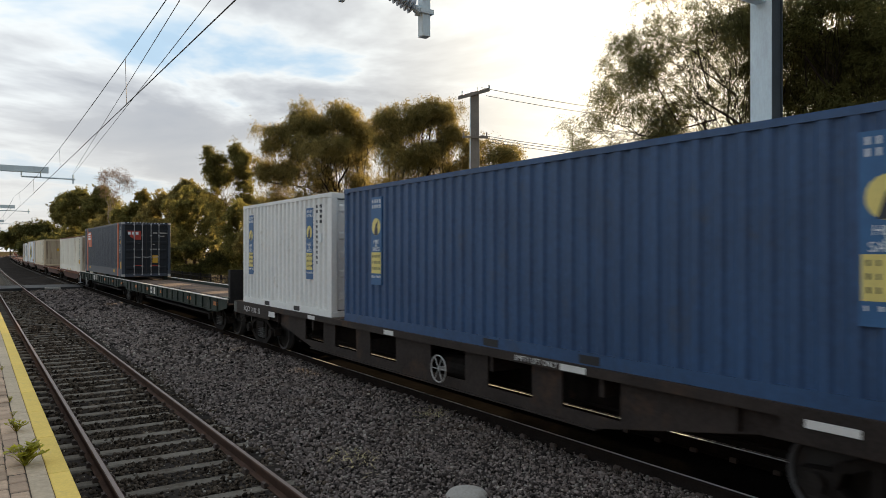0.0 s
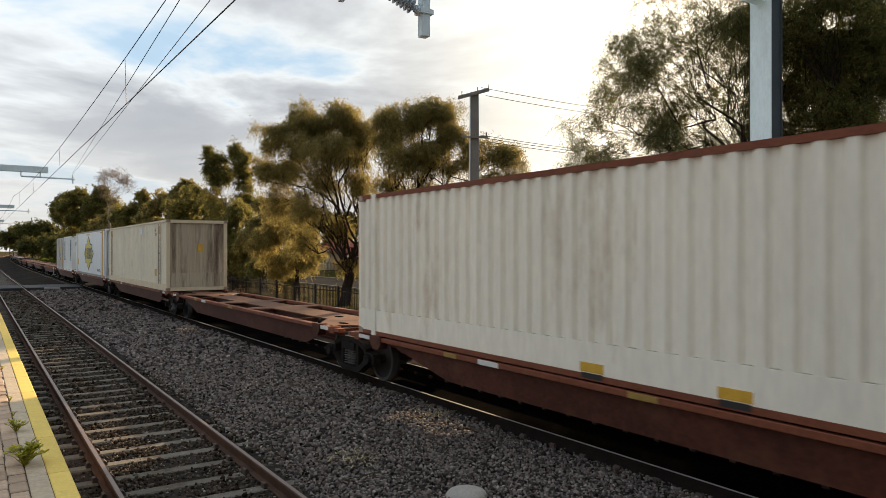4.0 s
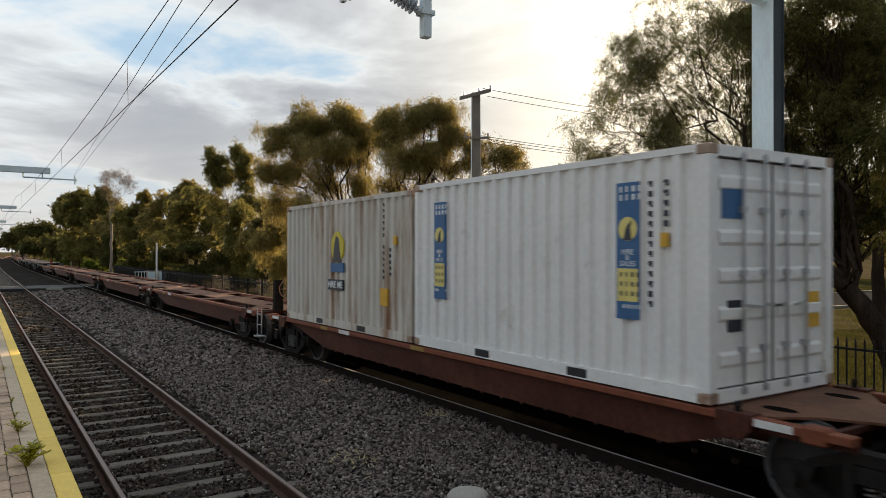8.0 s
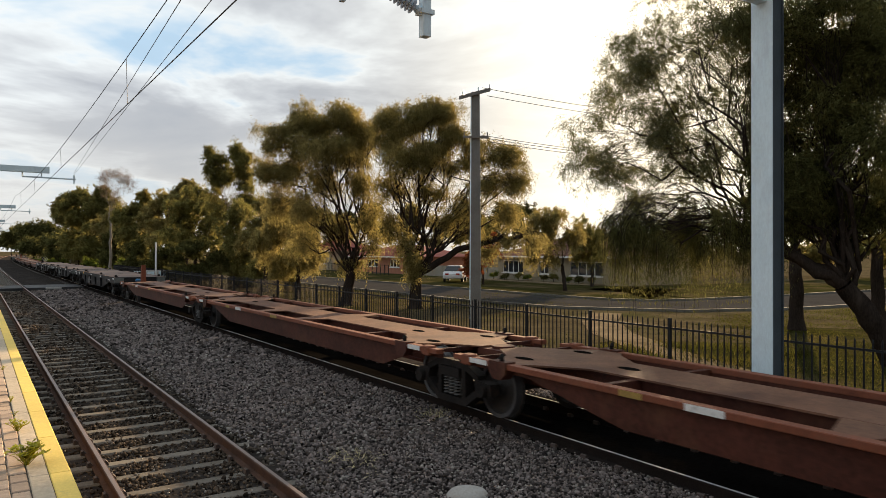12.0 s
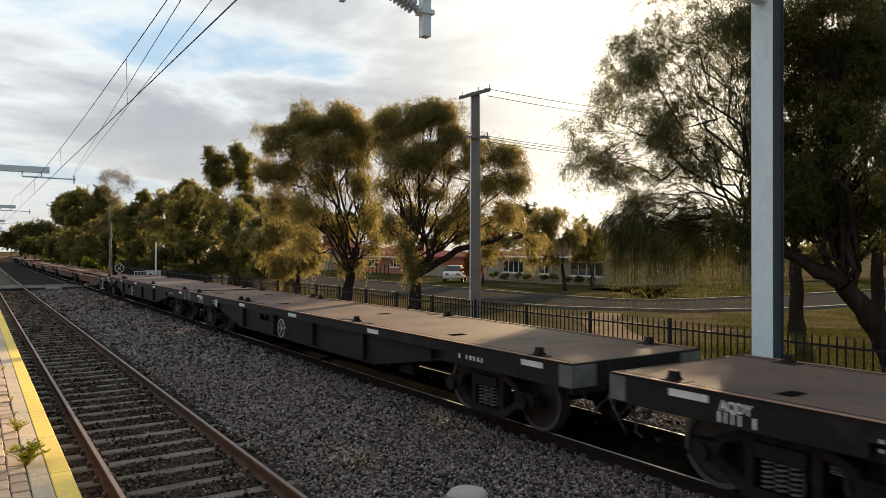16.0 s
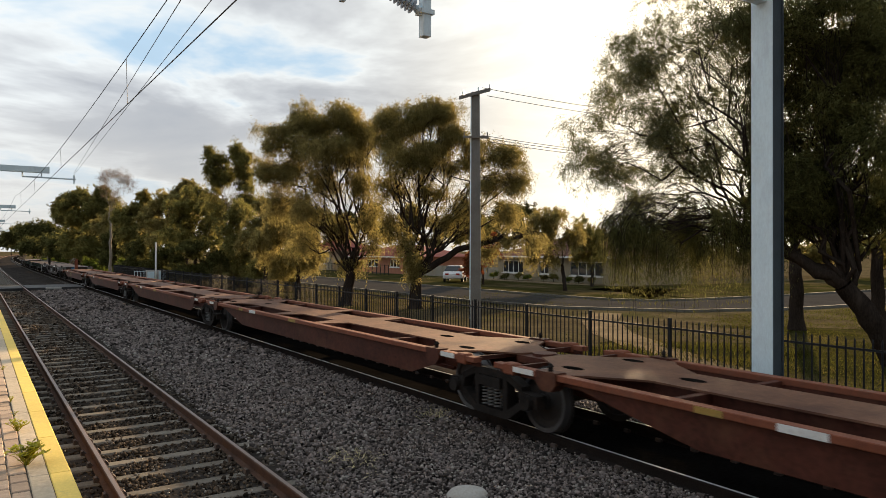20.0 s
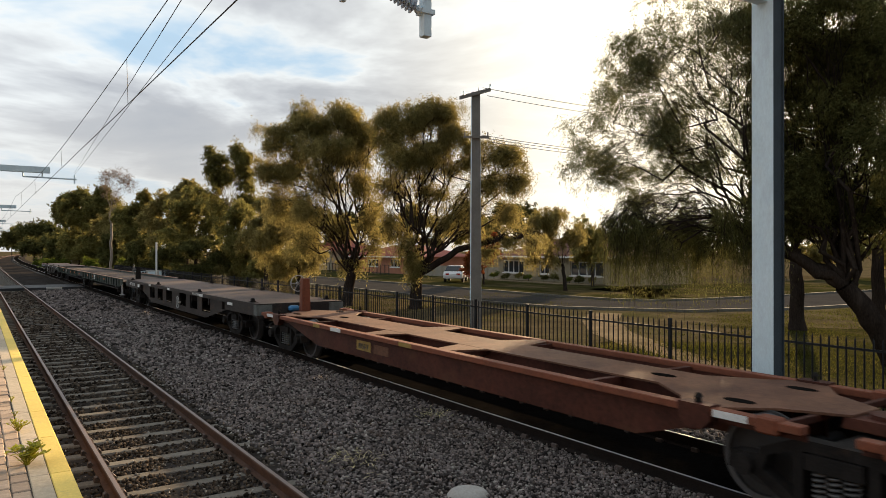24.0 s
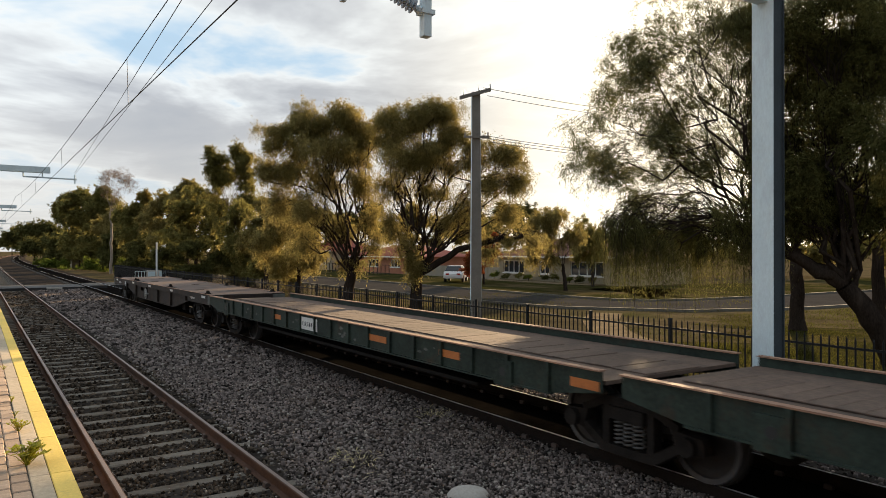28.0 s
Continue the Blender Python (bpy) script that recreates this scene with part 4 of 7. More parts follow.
def green_platform(L, first, last, label, edge="white_edge", panel=4.0, plates=()):
    """One platform of an articulated well wagon: raised side girders with ribs, lower deck."""
    w = thing("well_wagon", label, "wagon", "wagons of the train")
    y0, y1 = (0.0 if first else 0.16), (L if last else L - 0.16)
    zt, Z_DECK = 1.23, 1.24          # girder top; the deck lies 0.13 lower
    part("deck", boxes((-1.3, 1.3, y0, y1, Z_DECK - 0.18, Z_DECK - 0.13)), M["green_deck"], w, "weathered deck boards")
    rng = random.Random(4)
    me = mesh_of(boxes((-0.55, 0.55, 0, 0.29, -0.001, 0.016), bev=0.003), M["green_deck"], "walk_board")
    y = y0 + 0.02
    while y < y1 - 0.3:
        o = new("walk_board", me)
        o.parent, o.matrix_basis = w, pose(rng.uniform(-0.01, 0.01), y, Z_DECK - 0.130 + rng.uniform(0, 0.010), 0, 0, rng.uniform(-0.4, 0.4))
        y += 0.3
    for s in (-1, 1):
        bm = bmesh.new()
        Ls = y1 - y0
        a = 2.6 if first else 1.5
        box(bm, s * 1.36 - 0.01, s * 1.36 + 0.01, y0 + 0.9, y1 - 0.9, zt - 0.40, zt)
        for ya, yb, r0, r1 in ((y0, y0 + 0.9, zt - 0.26, zt - 0.40), (y1 - 0.9, y1, zt - 0.40, zt - 0.26)):
            prism(bm, [(ya, r0), (yb, r1), (yb, zt - 0.001), (ya, zt - 0.001)], "x", s * 1.36 - 0.01, s * 1.36 + 0.01)
        box(bm, s * 1.36 - 0.05, s * 1.36 + 0.05, y0 + 0.9, y1 - 0.9, zt - 0.42, zt - 0.395)
        part("side_girder", fix(bm), M["green_steel"], w, "ribbed dark green side girder")
        part("edge_strip", boxes((s * 1.36 - 0.055, s * 1.36 + 0.055, y0, y1, zt, zt + 0.02)), M[edge], w, "worn pale top edge")
        y = y0 + 0.95
        while y < y1 - 0.9:
            part("rib", boxes((min(s * 1.37, s * 1.415), max(s * 1.37, s * 1.415), y - 0.03, y + 0.03, zt - 0.395, zt - 0.002)), M["green_steel"], w)
            y += 0.86
    part("centre_sill", boxes((-0.35, 0.35, y0 + 0.3, y1 - 0.3, 0.56, Z_DECK - 0.182), (-0.9, 0.9, y0 + 3.2, y1 - 3.2, 0.50, 0.56)), M["black_steel"], w)
    marks(w, "reflector", "orange_mark", -1.373, [(a, b, 0.98, 1.10) for a, b in plates], "orange reflective plate")
    marks(w, "data_panel", "white_mark", -1.374, [(panel, panel + 0.9, zt - 0.34, zt - 0.06)], "white data panel")
    letters_bar(w, "logo_dark", -1.381, panel + 0.82, zt - 0.26, 6, 0.09, 0.1, 0.035)
    part("tie_beam", boxes((-1.30, 1.30, y0 + 2.6, y0 + 2.72, Z_DECK - 0.36, Z_DECK - 0.19), (-1.30, 1.30, y1 - 2.72, y1 - 2.6, Z_DECK - 0.36, Z_DECK - 0.19)), M["green_steel"], w)
    for yy in (y0 + 1.9, y1 - 1.9):
        jp = part("jacking_pad", boxes((-1.41, -1.37, yy - 0.2, yy + 0.2, zt - 0.46, zt - 0.1)), M["green_steel"], w)
        # dark disc on the pad: the hole's shade is its colour
        bm = bmesh.new()
        rod(bm, (-1.414, yy, zt - 0.26), (-1.409, yy, zt - 0.26), 0.065, 14)
        part("eye", bm, M["dark_rubber"], jp, "dark disc, a lifting eye's shade in its colour")
    for yy, dy in ((y0 + 3.0, 1.3), (y0 + 6.7, 0.8), (y1 - 4.6, 1.1), (y1 - 7.9, 0.7)):
        rg = random.Random(int(yy * 10))
        bm = bmesh.new()
        for k in range(9):
            a, b = yy + rg.uniform(0, dy), zt - 0.12 - rg.uniform(0, 0.2)
            n = rg.randint(5, 7)
            r = rg.uniform(0.012, 0.045)
            prism(bm, [(a + 2.2 * r * rg.uniform(0.5, 1) * math.cos(6.283 * i / n), b + r * rg.uniform(0.4, 1) * math.sin(6.283 * i / n)) for i in range(n)], "x", -1.3735, -1.3705)
        part("paint_scuff", fix(bm), M["scuff"], w, "pale scuffed paint")["kind"] = "stuff"
    if first:
        coupler(w, 0.0, -1)
        bogie(w, 1.7)
    if last:
        coupler(w, L, 1)
        bogie(w, L - 1.7)
    else:
        bogie(w, L)
    return w


# ---- containers ----
def corrugated(bm, L, x, out, z0, z1, pitch=0.28, depth=0.045, y0=0.0, crest=0.36):
    """A folded sheet along y, its ridges pointing out (sign of x); crest is the ridge's share of the pitch."""
    ys = []
    n = max(1, round(L / pitch))
    p = L / n
    for i in range(n):
        a = y0 + i * p
        ys += [(a, 0.0), (a + p * crest, 0.0), (a + p * (crest + 0.14), -depth), (a + p * 0.86, -depth)]
    ys.append((y0 + L, 0.0))
    rows = [(bm.verts.new((x + out * d, yy, z0)), bm.verts.new((x + out * d, yy, z1))) for yy, d in ys]
    for k, (a, b) in enumerate(zip(rows, rows[1:])):
        f = bm.faces.new((a[0], a[1], b[1], b[0]) if out > 0 else (a[0], b[0], b[1], a[1]))
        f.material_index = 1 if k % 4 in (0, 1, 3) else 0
    return bm


def container(L, H, mat, label, rods=4, door_near=True, smooth_side=False, rail_mat=None, pockets=True, posts=None, end_mat=None, skirt=0.0, pitch=0.28, depth=0.05, casting=None, crest=0.36, ridge=None, open_end=False, rail_h=0.16):
    """A steel freight container standing on z=0, near end at y=0, far end at y=L."""
    c = thing("shipping_container", label, "container", "containers on the train")
    W, hp = 1.219, 0.11
    rm = M[rail_mat] if rail_mat else M[mat]
    posts = posts or (0.0, L)
    zlo = 0.16 + skirt
    for s in (-1, 1):
        bm = bmesh.new()
        if smooth_side:
            box(bm, min(s * (W - 0.012), s * (W - 0.04)), max(s * (W - 0.012), s * (W - 0.04)), 0.62 if open_end else hp, L - hp, zlo, H - 0.10)
        else:
            corrugated(bm, L - 2 * hp, s * (W - 0.008), s, zlo, H - 0.08, pitch, depth, hp, crest)
        sp = part("side_panel", bm, M[mat], c)
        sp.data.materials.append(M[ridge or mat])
        if smooth_side:
            yy = hp + (1.2 if open_end else 0.6)
            while yy < L - hp:
                part("panel_seam", boxes((min(s * (W - 0.012), s * (W - 0.008)), max(s * (W - 0.012), s * (W - 0.008)), yy, yy + 0.035, zlo, H - 0.1)), M["white_box"], c)
                yy += 0.61
        if skirt:
            part("skirt", boxes((min(s * (W - 0.002), s * (W - 0.03)), max(s * (W - 0.002), s * (W - 0.03)), hp, L - hp, rail_h, zlo)), M[mat], c)
        part("bottom_rail", boxes((min(s * W, s * (W - 0.06)), max(s * W, s * (W - 0.06)), hp, L - hp, 0.0, rail_h)), rm, c)
        part("top_rail", boxes((min(s * W, s * (W - 0.06)), max(s * W, s * (W - 0.06)), hp, L - hp, H - 0.085, H - 0.004)), rm, c)
    for y in posts:
        for s in (-1, 1):
            yy0, yy1 = (y, y + hp) if y < L / 2 else (y - hp, y)
            pw = 0.07 if open_end and y < 1 else 0.14
            part("corner_post", boxes((min(s * W, s * (W - pw)), max(s * W, s * (W - pw)), yy0, yy0 + 0.07 if pw < 0.1 else yy1, 0.118, H - 0.118), bev=0.008), M[mat], c)
            for z in (0.0, H - 0.118):
                xo = s * (W + 0.004)
                part("corner_casting", boxes((min(xo, xo - s * 0.162), max(xo, xo - s * 0.162), yy0 - 0.004 if y < L / 2 else yy1 - 0.174, yy0 + 0.174 if y < L / 2 else yy1 + 0.004, z, z + 0.118), bev=0.012), M[casting or mat], c)
    part("roof", boxes((-W + 0.06, W - 0.06, 0.02, L - 0.02, H - 0.04, H - 0.012)), M[mat], c)
    part("floor_frame", boxes((-W + 0.06, W - 0.06, 0.05, L - 0.05, 0.02, 0.15)), M[mat], c)
    # ends
    for y, k in ((0.0, -1), (L, 1)):
        part("end_header", boxes((-W + 0.14, W - 0.14, y if k < 0 else y - 0.1, y + 0.1 if k < 0 else y, H - 0.13, H - 0.006)), M[mat], c)
        part("end_sill", boxes((-W + 0.14, W - 0.14, y if k < 0 else y - 0.1, y + 0.1 if k < 0 else y, 0.0, 0.14)), M[mat], c)
        yin = y - k * 0.05
        if k < 0 and open_end:
            part("bulkhead", boxes((-W + 0.04, W - 0.04, 0.64, 0.67, 0.14, H - 0.10)), M[mat], c)
        elif k < 0 and door_near:
            for s in (-1, 1):
                xa, xb = (s * 0.02, s * (W - 0.15))
                bm = boxes((min(xa, xb), max(xa, xb), yin, yin + 0.03, 0.15, H - 0.14))
                d = part("door", bm, M[end_mat or mat], c)
                bm = bmesh.new()
                for z in (0.36, 0.86, 1.28, 1.70, 2.30):
                    if z + 0.2 < H - 0.15:
                        prism(bm, [(yin, z), (yin - 0.025, z + 0.04), (yin - 0.025, z + 0.14), (yin, z + 0.18)], "x", min(xa, xb) + 0.06, max(xa, xb) - 0.06)
                part("door_rib", fix(bm), M[end_mat or mat], d)
                bm = bmesh.new()
                for xr in (s * 0.22, s * 0.62):
                    rod(bm, (xr, yin - 0.055, 0.08), (xr, yin - 0.055, H - 0.06), 0.018, 8)
                    for z in (0.10, 0.55, H * 0.5, H - 0.7, H - 0.12):
                        box(bm, xr - 0.04, xr + 0.04, yin - 0.07, yin - 0.001, z - 0.035, z + 0.035)
                    prism(bm, [(xr - 0.02, 1.02), (xr - s * 0.30, 1.0), (xr - s * 0.30, 1.03), (xr - 0.02, 1.06)], "y", yin - 0.085, yin - 0.07)
                part("locking_bar", fix(bm), M["steel_bar"], d, "upright locking bars")
                bm = bmesh.new()
                for z in (0.35, 1.0, 1.7, H - 0.35):
                    xh = s * (W - 0.13)
                    box(bm, xh - 0.045, xh + 0.045, yin - 0.035, yin + 0.0, z - 0.05, z + 0.05)
                part("hinge", bm, M[end_mat or mat], d)
            part("door_gasket", boxes((-0.02, 0.02, yin - 0.004, yin + 0.02, 0.15, H - 0.14), (-W + 0.15, W - 0.15, yin - 0.004, yin + 0.02, H - 0.155, H - 0.135),
                                      (-W + 0.15, W - 0.15, yin - 0.004, yin + 0.02, 0.14, 0.16)), M["dark_rubber"], c, "black door gasket")
        else:
            bm = bmesh.new()
            corrugated(bm, 2 * W - 0.28, 0.0, -1, 0.14, H - 0.13, 0.25, 0.04, -W + 0.14)
            for v in bm.verts:
                v.co = Vector((v.co.y, yin + (-k) * abs(v.co.x) * 1.0, v.co.z))
            part("end_panel", fix(bm), M[end_mat or mat], c).data.materials.append(M[end_mat or mat])
            if k < 0 and skirt:
                part("end_plate", boxes((-W + 0.15, W - 0.15, -0.002, 0.02, 0.15, 0.72)), M[end_mat or mat], c, "flat stained lower end plate")
    if pockets:
        for y in (L / 2 - 1.03, L / 2 + 1.03):
            # dark plate on the rail: the pocket's shade is its colour
            part("fork_pocket", boxes((-W - 0.003, -W + 0.01, y - 0.18, y + 0.18, 0.02, 0.13)), M["dark_rubber"], c, "dark plate, a fork pocket's shade in its colour")
    return c


def decal(parent, name, mat, y0, y1, z0, z1, label="", x=-1.222, lift=0.0):
    return part(name, boxes((x - 0.003 - lift, x + 0.035, y0, y1, z0, z1)), M[mat], parent, label)


def hire_label(parent, y, z0, z1, w=0.42):
    """Tall blue and yellow hire label on the near side."""
    h = z1 - z0
    b = decal(parent, "hire_label", "decal_blue", y, y + w, z0, z1, "tall blue and yellow hire label")
    bm = bmesh.new()
    box(bm, -1.2285, -1.2252, y + 0.02, y + w - 0.02, z0 + h * 0.13, z0 + h * 0.37)
    part("label_panel", bm, M["decal_yellow"], b)
    bm = bmesh.new()
    n = 18
    cy, cz, r = y + w / 2, z0 + h * 0.66, w * 0.40
    prism(bm, [(cy + r * math.cos(2 * math.pi * i / n), cz + r * math.sin(2 * math.pi * i / n)) for i in range(n)], "x", -1.2285, -1.2252)
    part("label_disc", fix(bm), M["decal_yellow"], b)
    bm = bmesh.new()
    prism(bm, [(cy - r * .45, cz - r * .95), (cy + r * .5, cz - r * .95), (cy + r * .12, cz + r * .2), (cy - r * .5, cz + r * .75), (cy - r * .3, cz + r * .1)], "x", -1.231, -1.2286)
    part("label_emblem", fix(bm), M["logo_dark"], b)
    for k, words in ((0.49, "HIRE"), (0.45, "&"), (0.405, "SALES")):
        text_ob("label_words", words, w * 0.26, M["panel_white"], b, side_pose(-1.2275, cy, z0 + h * k))
    letters_bar(b, "panel_white", -1.2275, y + w - 0.06, z0 + h * 0.93, 4, 0.075, 0.07, 0.02)
    letters_bar(b, "panel_white", -1.2275, y + w - 0.06, z0 + h * 0.87, 4, 0.075, 0.07, 0.02)
    for k in (0.31, 0.24, 0.17):
        letters_bar(b, "logo_dark", -1.2300, y + w - 0.07, z0 + h * k, 4, 0.06, 0.055, 0.025)
    letters_bar(b, "panel_white", -1.2275, y + w - 0.05, z0 + h * 0.08, 6, 0.05, 0.045, 0.012)
    return b


def code_column(parent, y, z1, n, mat="logo_dark", s=0.07):
    """Vertical column of small marks, too small to read."""
    bm = bmesh.new()
    rng = random.Random(n + int(y * 31))
    for i in range(n):
        if rng.random() > 0.1:
            a, b, zt = y - 0.020, y + 0.020, z1 - i * s * 1.65
            box(bm, -1.2255, -1.19, a, a + 0.012, zt - s, zt)
            box(bm, -1.2255, -1.19, b - 0.012, b, zt - s * rng.uniform(0.4, 1.0), zt)
            box(bm, -1.2255, -1.19, a + 0.012, b - 0.012, zt - s * rng.uniform(0.3, 0.6) - 0.012, zt - s * 0.3)
    o = part("code_marks", bm, M[mat], parent, "column of stencilled marks")
    o["kind"] = "stuff"
    return o


TRAIN = []          # (thing, distance of its near end along the train at the start, height)


def couple(ob, q, z=0.0):
    TRAIN.append((ob, q, z))
    return ob


def build_train():
    rect = [(y, y + 1.03, 0.62, Z_FLAT - 0.11) for y in (5.02, 6.66, 8.29, 10.52, 12.16, 13.8)]
    # brown flat with a blue and a white box
    w = flat_wagon(19.85, "brown_steel", rect, 0.46, "dark brown flat wagon with cut-out side sills carrying two containers", flange=0.12)
    handwheel(w, -1.34, 8.8, 0.76, "x")
    marks(w, "reflector", "white_mark", -1.287, [(2.15, 2.65, 1.06, 1.14), (5.48, 5.95, Z_FLAT - 0.105, Z_FLAT - 0.02), (10.4, 10.75, Z_FLAT - 0.105, Z_FLAT - 0.02), (14.0, 14.4, Z_FLAT - 0.105, Z_FLAT - 0.02)])
    text_ob("lift_words", "EMPTY LIFT ONLY", 0.11, M["white_mark"], w, side_pose(-1.288, 6.45, Z_FLAT - 0.06))
    text_ob("wagon_words", "AQCY", 0.2, M["white_mark"], w, side_pose(-1.288, 18.75, 1.07))
    letters_bar(w, "white_mark", -1.287, 18.35, 1.0, 7, 0.075, 0.14, 0.03)
    marks(w, "reflector", "white_mark", -1.287, [(16.55, 17.0, 0.98, 1.12)])
    couple(w, 1.0)
    fd = copy_thing(w, pose(0, 0, 0))
    for b in [c for c in fd.children if c.name.startswith("bogie")]:
        b.location.y += 0.75 if b.location.y < 5 else -0.1
    tagged(fd, "empty dark brown flat wagon with cut-out side sills")
    twistlocks(fd, (0.75, 6.5, 13.2, 19.1), "bogie", Z_FLAT)
    couple(fd, 356.65)
    c = container(12.19, 2.75, "blue_box", "long faded blue corrugated shipping container", rail_mat="blue_box", depth=0.036)
    hire_label(c, 1.28, 0.8, 2.5, 0.50)
    hire_label(c, 10.55, 0.8, 2.5, 0.42)
    couple(c, 1.42, Z_FLAT)
    c = container(6.058, 2.74, "white_box", "short white shipping container with blue hire labels")
    hire_label(c, 1.02, 0.8, 2.45, 0.38)
    hire_label(c, 5.18, 0.8, 2.45, 0.36)
    code_column(c, 0.80, 2.5, 12)
    code_column(c, 0.60, 2.5, 4)
    decal(c, "plate", "panel_white", 0.55, 0.68, 1.65, 1.85, "small white plate")
    couple(c, 14.25, Z_FLAT)
    # green two-platform well wagon
    g1 = green_platform(17.8, True, False, "dark green articulated well wagon with a pale top edge", panel=10.1,
                        plates=((8.7, 9.15), (11.33, 11.81), (14.0, 14.47), (4.2, 4.7), (0.9, 1.4)))
    bm = boxes((-1.26, -0.46, 0.02, 0.08, 1.08, 2.12), (-1.26, -1.20, 0.08, 0.22, 1.08, 2.12), (-0.52, -0.46, 0.08, 0.22, 1.08, 2.12), bev=0.008)
    part("brake_screen", bm, M["black_steel"], g1, "upright black steel screen at the wagon end")
    bm = boxes((-0.9, 0.9, 0.6, 2.3, 1.125, 1.18))
    part("loose_frame", bm, M["green_steel"], g1, "steel frame lying on the deck")
    for yy in (7.6, 9.2):
        bm = bmesh.new()
        rg = random.Random(int(yy * 10))
        pts = [(-0.55 + 0.25 * rg.uniform(-1, 1), yy + k * 0.16, 1.14) for k in range(6)]
        for a, b in zip(pts, pts[1:]):
            rod(bm, a, b, 0.02, 5)
        part("loose_strap", bm, M["dark_rubber"], g1, "loose dark strap lying on the deck")
    g2 = green_platform(17.5, False, True, "dark green articulated well wagon carrying a grey container", panel=9.65,
                        plates=((0.15, 0.58), (2.74, 3.23), (5.8, 6.36), (12.2, 12.6), (15.6, 16.1)))
    marks(g2, "data_panel", "concrete", -1.374, [(8.75, 9.5, 0.92, 1.2)], "grey stained data panel")
    handwheel(g2, -1.44, 13.5, 0.68, "x", 0.23)
    couple(g1, 21.4)
    couple(g2, 39.2)
    g3 = green_platform(17.8, True, False, "empty dark green well wagon with rusty edges", "rust_edge", 10.0, plates=((8.65, 9.1), (11.1, 11.55), (6.0, 6.5), (13.6, 14.1)))
    pedestal_post(g3, -0.55, 0.35, "bogie", 0.8)
    handwheel(g3, -0.78, 0.30, 1.72, "x", 0.27, "spring")
    footstep(g3, -1.35, 0.2)
    g4 = green_platform(17.4, False, True, "empty dark green well wagon with rusty edges", "rust_edge", 8.75, plates=((0.2, 0.7), (3.19, 3.78), (5.57, 6.31), (11.0, 11.5)))
    couple(g3, 377.3)
    couple(g4, 395.1)
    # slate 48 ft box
    c = container(14.63, 2.88, "slate_box", "very long slate grey container with orange bands", pockets=False, skirt=0.25, end_mat="slate_end_shade", depth=0.03, casting="dull_mark")
    for y in (1.17, 13.26):
        decal(c, "orange_band", "orange_band", y, y + 0.24, 0.0, 2.875, "orange band")
    bm = bmesh.new()
    prism(bm, [(11.48, 1.62), (12.63, 1.62), (12.85, 1.78), (13.06, 2.0), (13.06, 2.6), (11.9, 2.6), (11.48, 2.28)], "x", -1.226, -1.19)
    lg = part("logo", fix(bm), M["logo_orange"], c, "orange company logo with pale bars")
    for y0, y1 in ((12.66, 12.98), (12.28, 12.60), (11.90, 12.20)):
        bm = boxes((-1.232, -1.227, y0, y1, 2.10, 2.20), (-1.232, -1.227, y0 + 0.1, y1, 2.27, 2.35), (-1.232, -1.227, y0, y1, 2.42, 2.52))
        part("logo_bar", bm, M["panel_white"], lg)
    decal(c, "warning_plate", "yellow_mark", 0.27, 0.55, 0.42, 0.78, "yellow warning plate")
    decal(c, "yellow_plate", "yellow_mark", 2.21, 2.76, 0.19, 0.33, "yellow plate")
    decal(c, "yellow_plate", "yellow_mark", 11.86, 12.41, 0.22, 0.35, "yellow plate")
    decal(c, "yellow_plate", "yellow_mark", 0.40, 0.52, 1.75, 1.9, "small yellow plate")
    code_column(c, 0.68, 2.55, 11, "white_mark", 0.075)
    code_column(c, 0.48, 2.6, 4, "white_mark", 0.075)
    bm = bmesh.new()
    prism(bm, [(-0.95, 2.42), (-0.28, 2.42), (-0.28, 1.95), (-0.55, 1.95), (-0.8, 2.1)], "y", 0.020, 0.048)
    dl = part("door_logo", fix(bm), M["logo_red"], c, "red logo on the door")
    for x0 in (-0.93, -0.74, -0.55):
        part("logo_bar", boxes((x0, x0 + 0.14, 0.014, 0.019, 2.22, 2.37), bev=0.002), M["panel_white"], dl)
    part("door_plate", boxes((0.3, 0.56, 0.018, 0.048, 0.72, 1.12)), M["yellow_mark"], c, "amber data plate on the door")
    for x0, x1, z0, z1 in ((0.32, 0.54, 2.26, 2.38), (0.68, 0.98, 2.26, 2.38), (1.02, 1.06, 2.26, 2.38), (0.68, 0.9, 2.1, 2.2), (0.3, 0.42, 1.66, 1.76), (0.3, 0.52, 1.40, 1.50), (-0.44, -0.38, 1.70, 1.77)):
        part("door_mark", boxes((x0, x1, 0.020, 0.048, z0 + 0.03, z1 - 0.03)), M["dull_mark"], c, "worn pale marking on the door")
    part("door_stripe", boxes((-0.6, -0.25, 0.018, 0.048, 0.56, 0.60), (0.24, 0.58, 0.018, 0.048, 0.56, 0.60)), M["logo_red"], c, "thin red stripe low on the doors")
    part("header_band", boxes((-1.04, 1.04, -0.006, 0.02, 2.82, 2.872)), M["logo_dark"], c, "black and yellow hazard band over the doors")
    for k in range(13):
        bm = bmesh.new()
        x0 = -0.98 + k * 0.15
        prism(bm, [(x0, 2.825), (x0 + 0.06, 2.825), (x0 + 0.10, 2.868), (x0 + 0.04, 2.868)], "y", -0.009, -0.005)
        part("hazard_stripe", fix(bm), M["panel_white"], c)
    couple(c, 40.42, 1.335)
    for y in (2.0, 7.0, 12.0, 15.5):
        for sx in (-1, 1):
            part("riser", boxes((sx * 1.1 - 0.1, sx * 1.1 + 0.1, y - 0.15, y + 0.15, 1.10, 1.334)), M["green_steel"], g2, "riser block under the container")
    # red five-platform skeletal wagon, loaded
    qs = [57.53, 73.2, 89.1, 105.0, 120.9, 136.3]
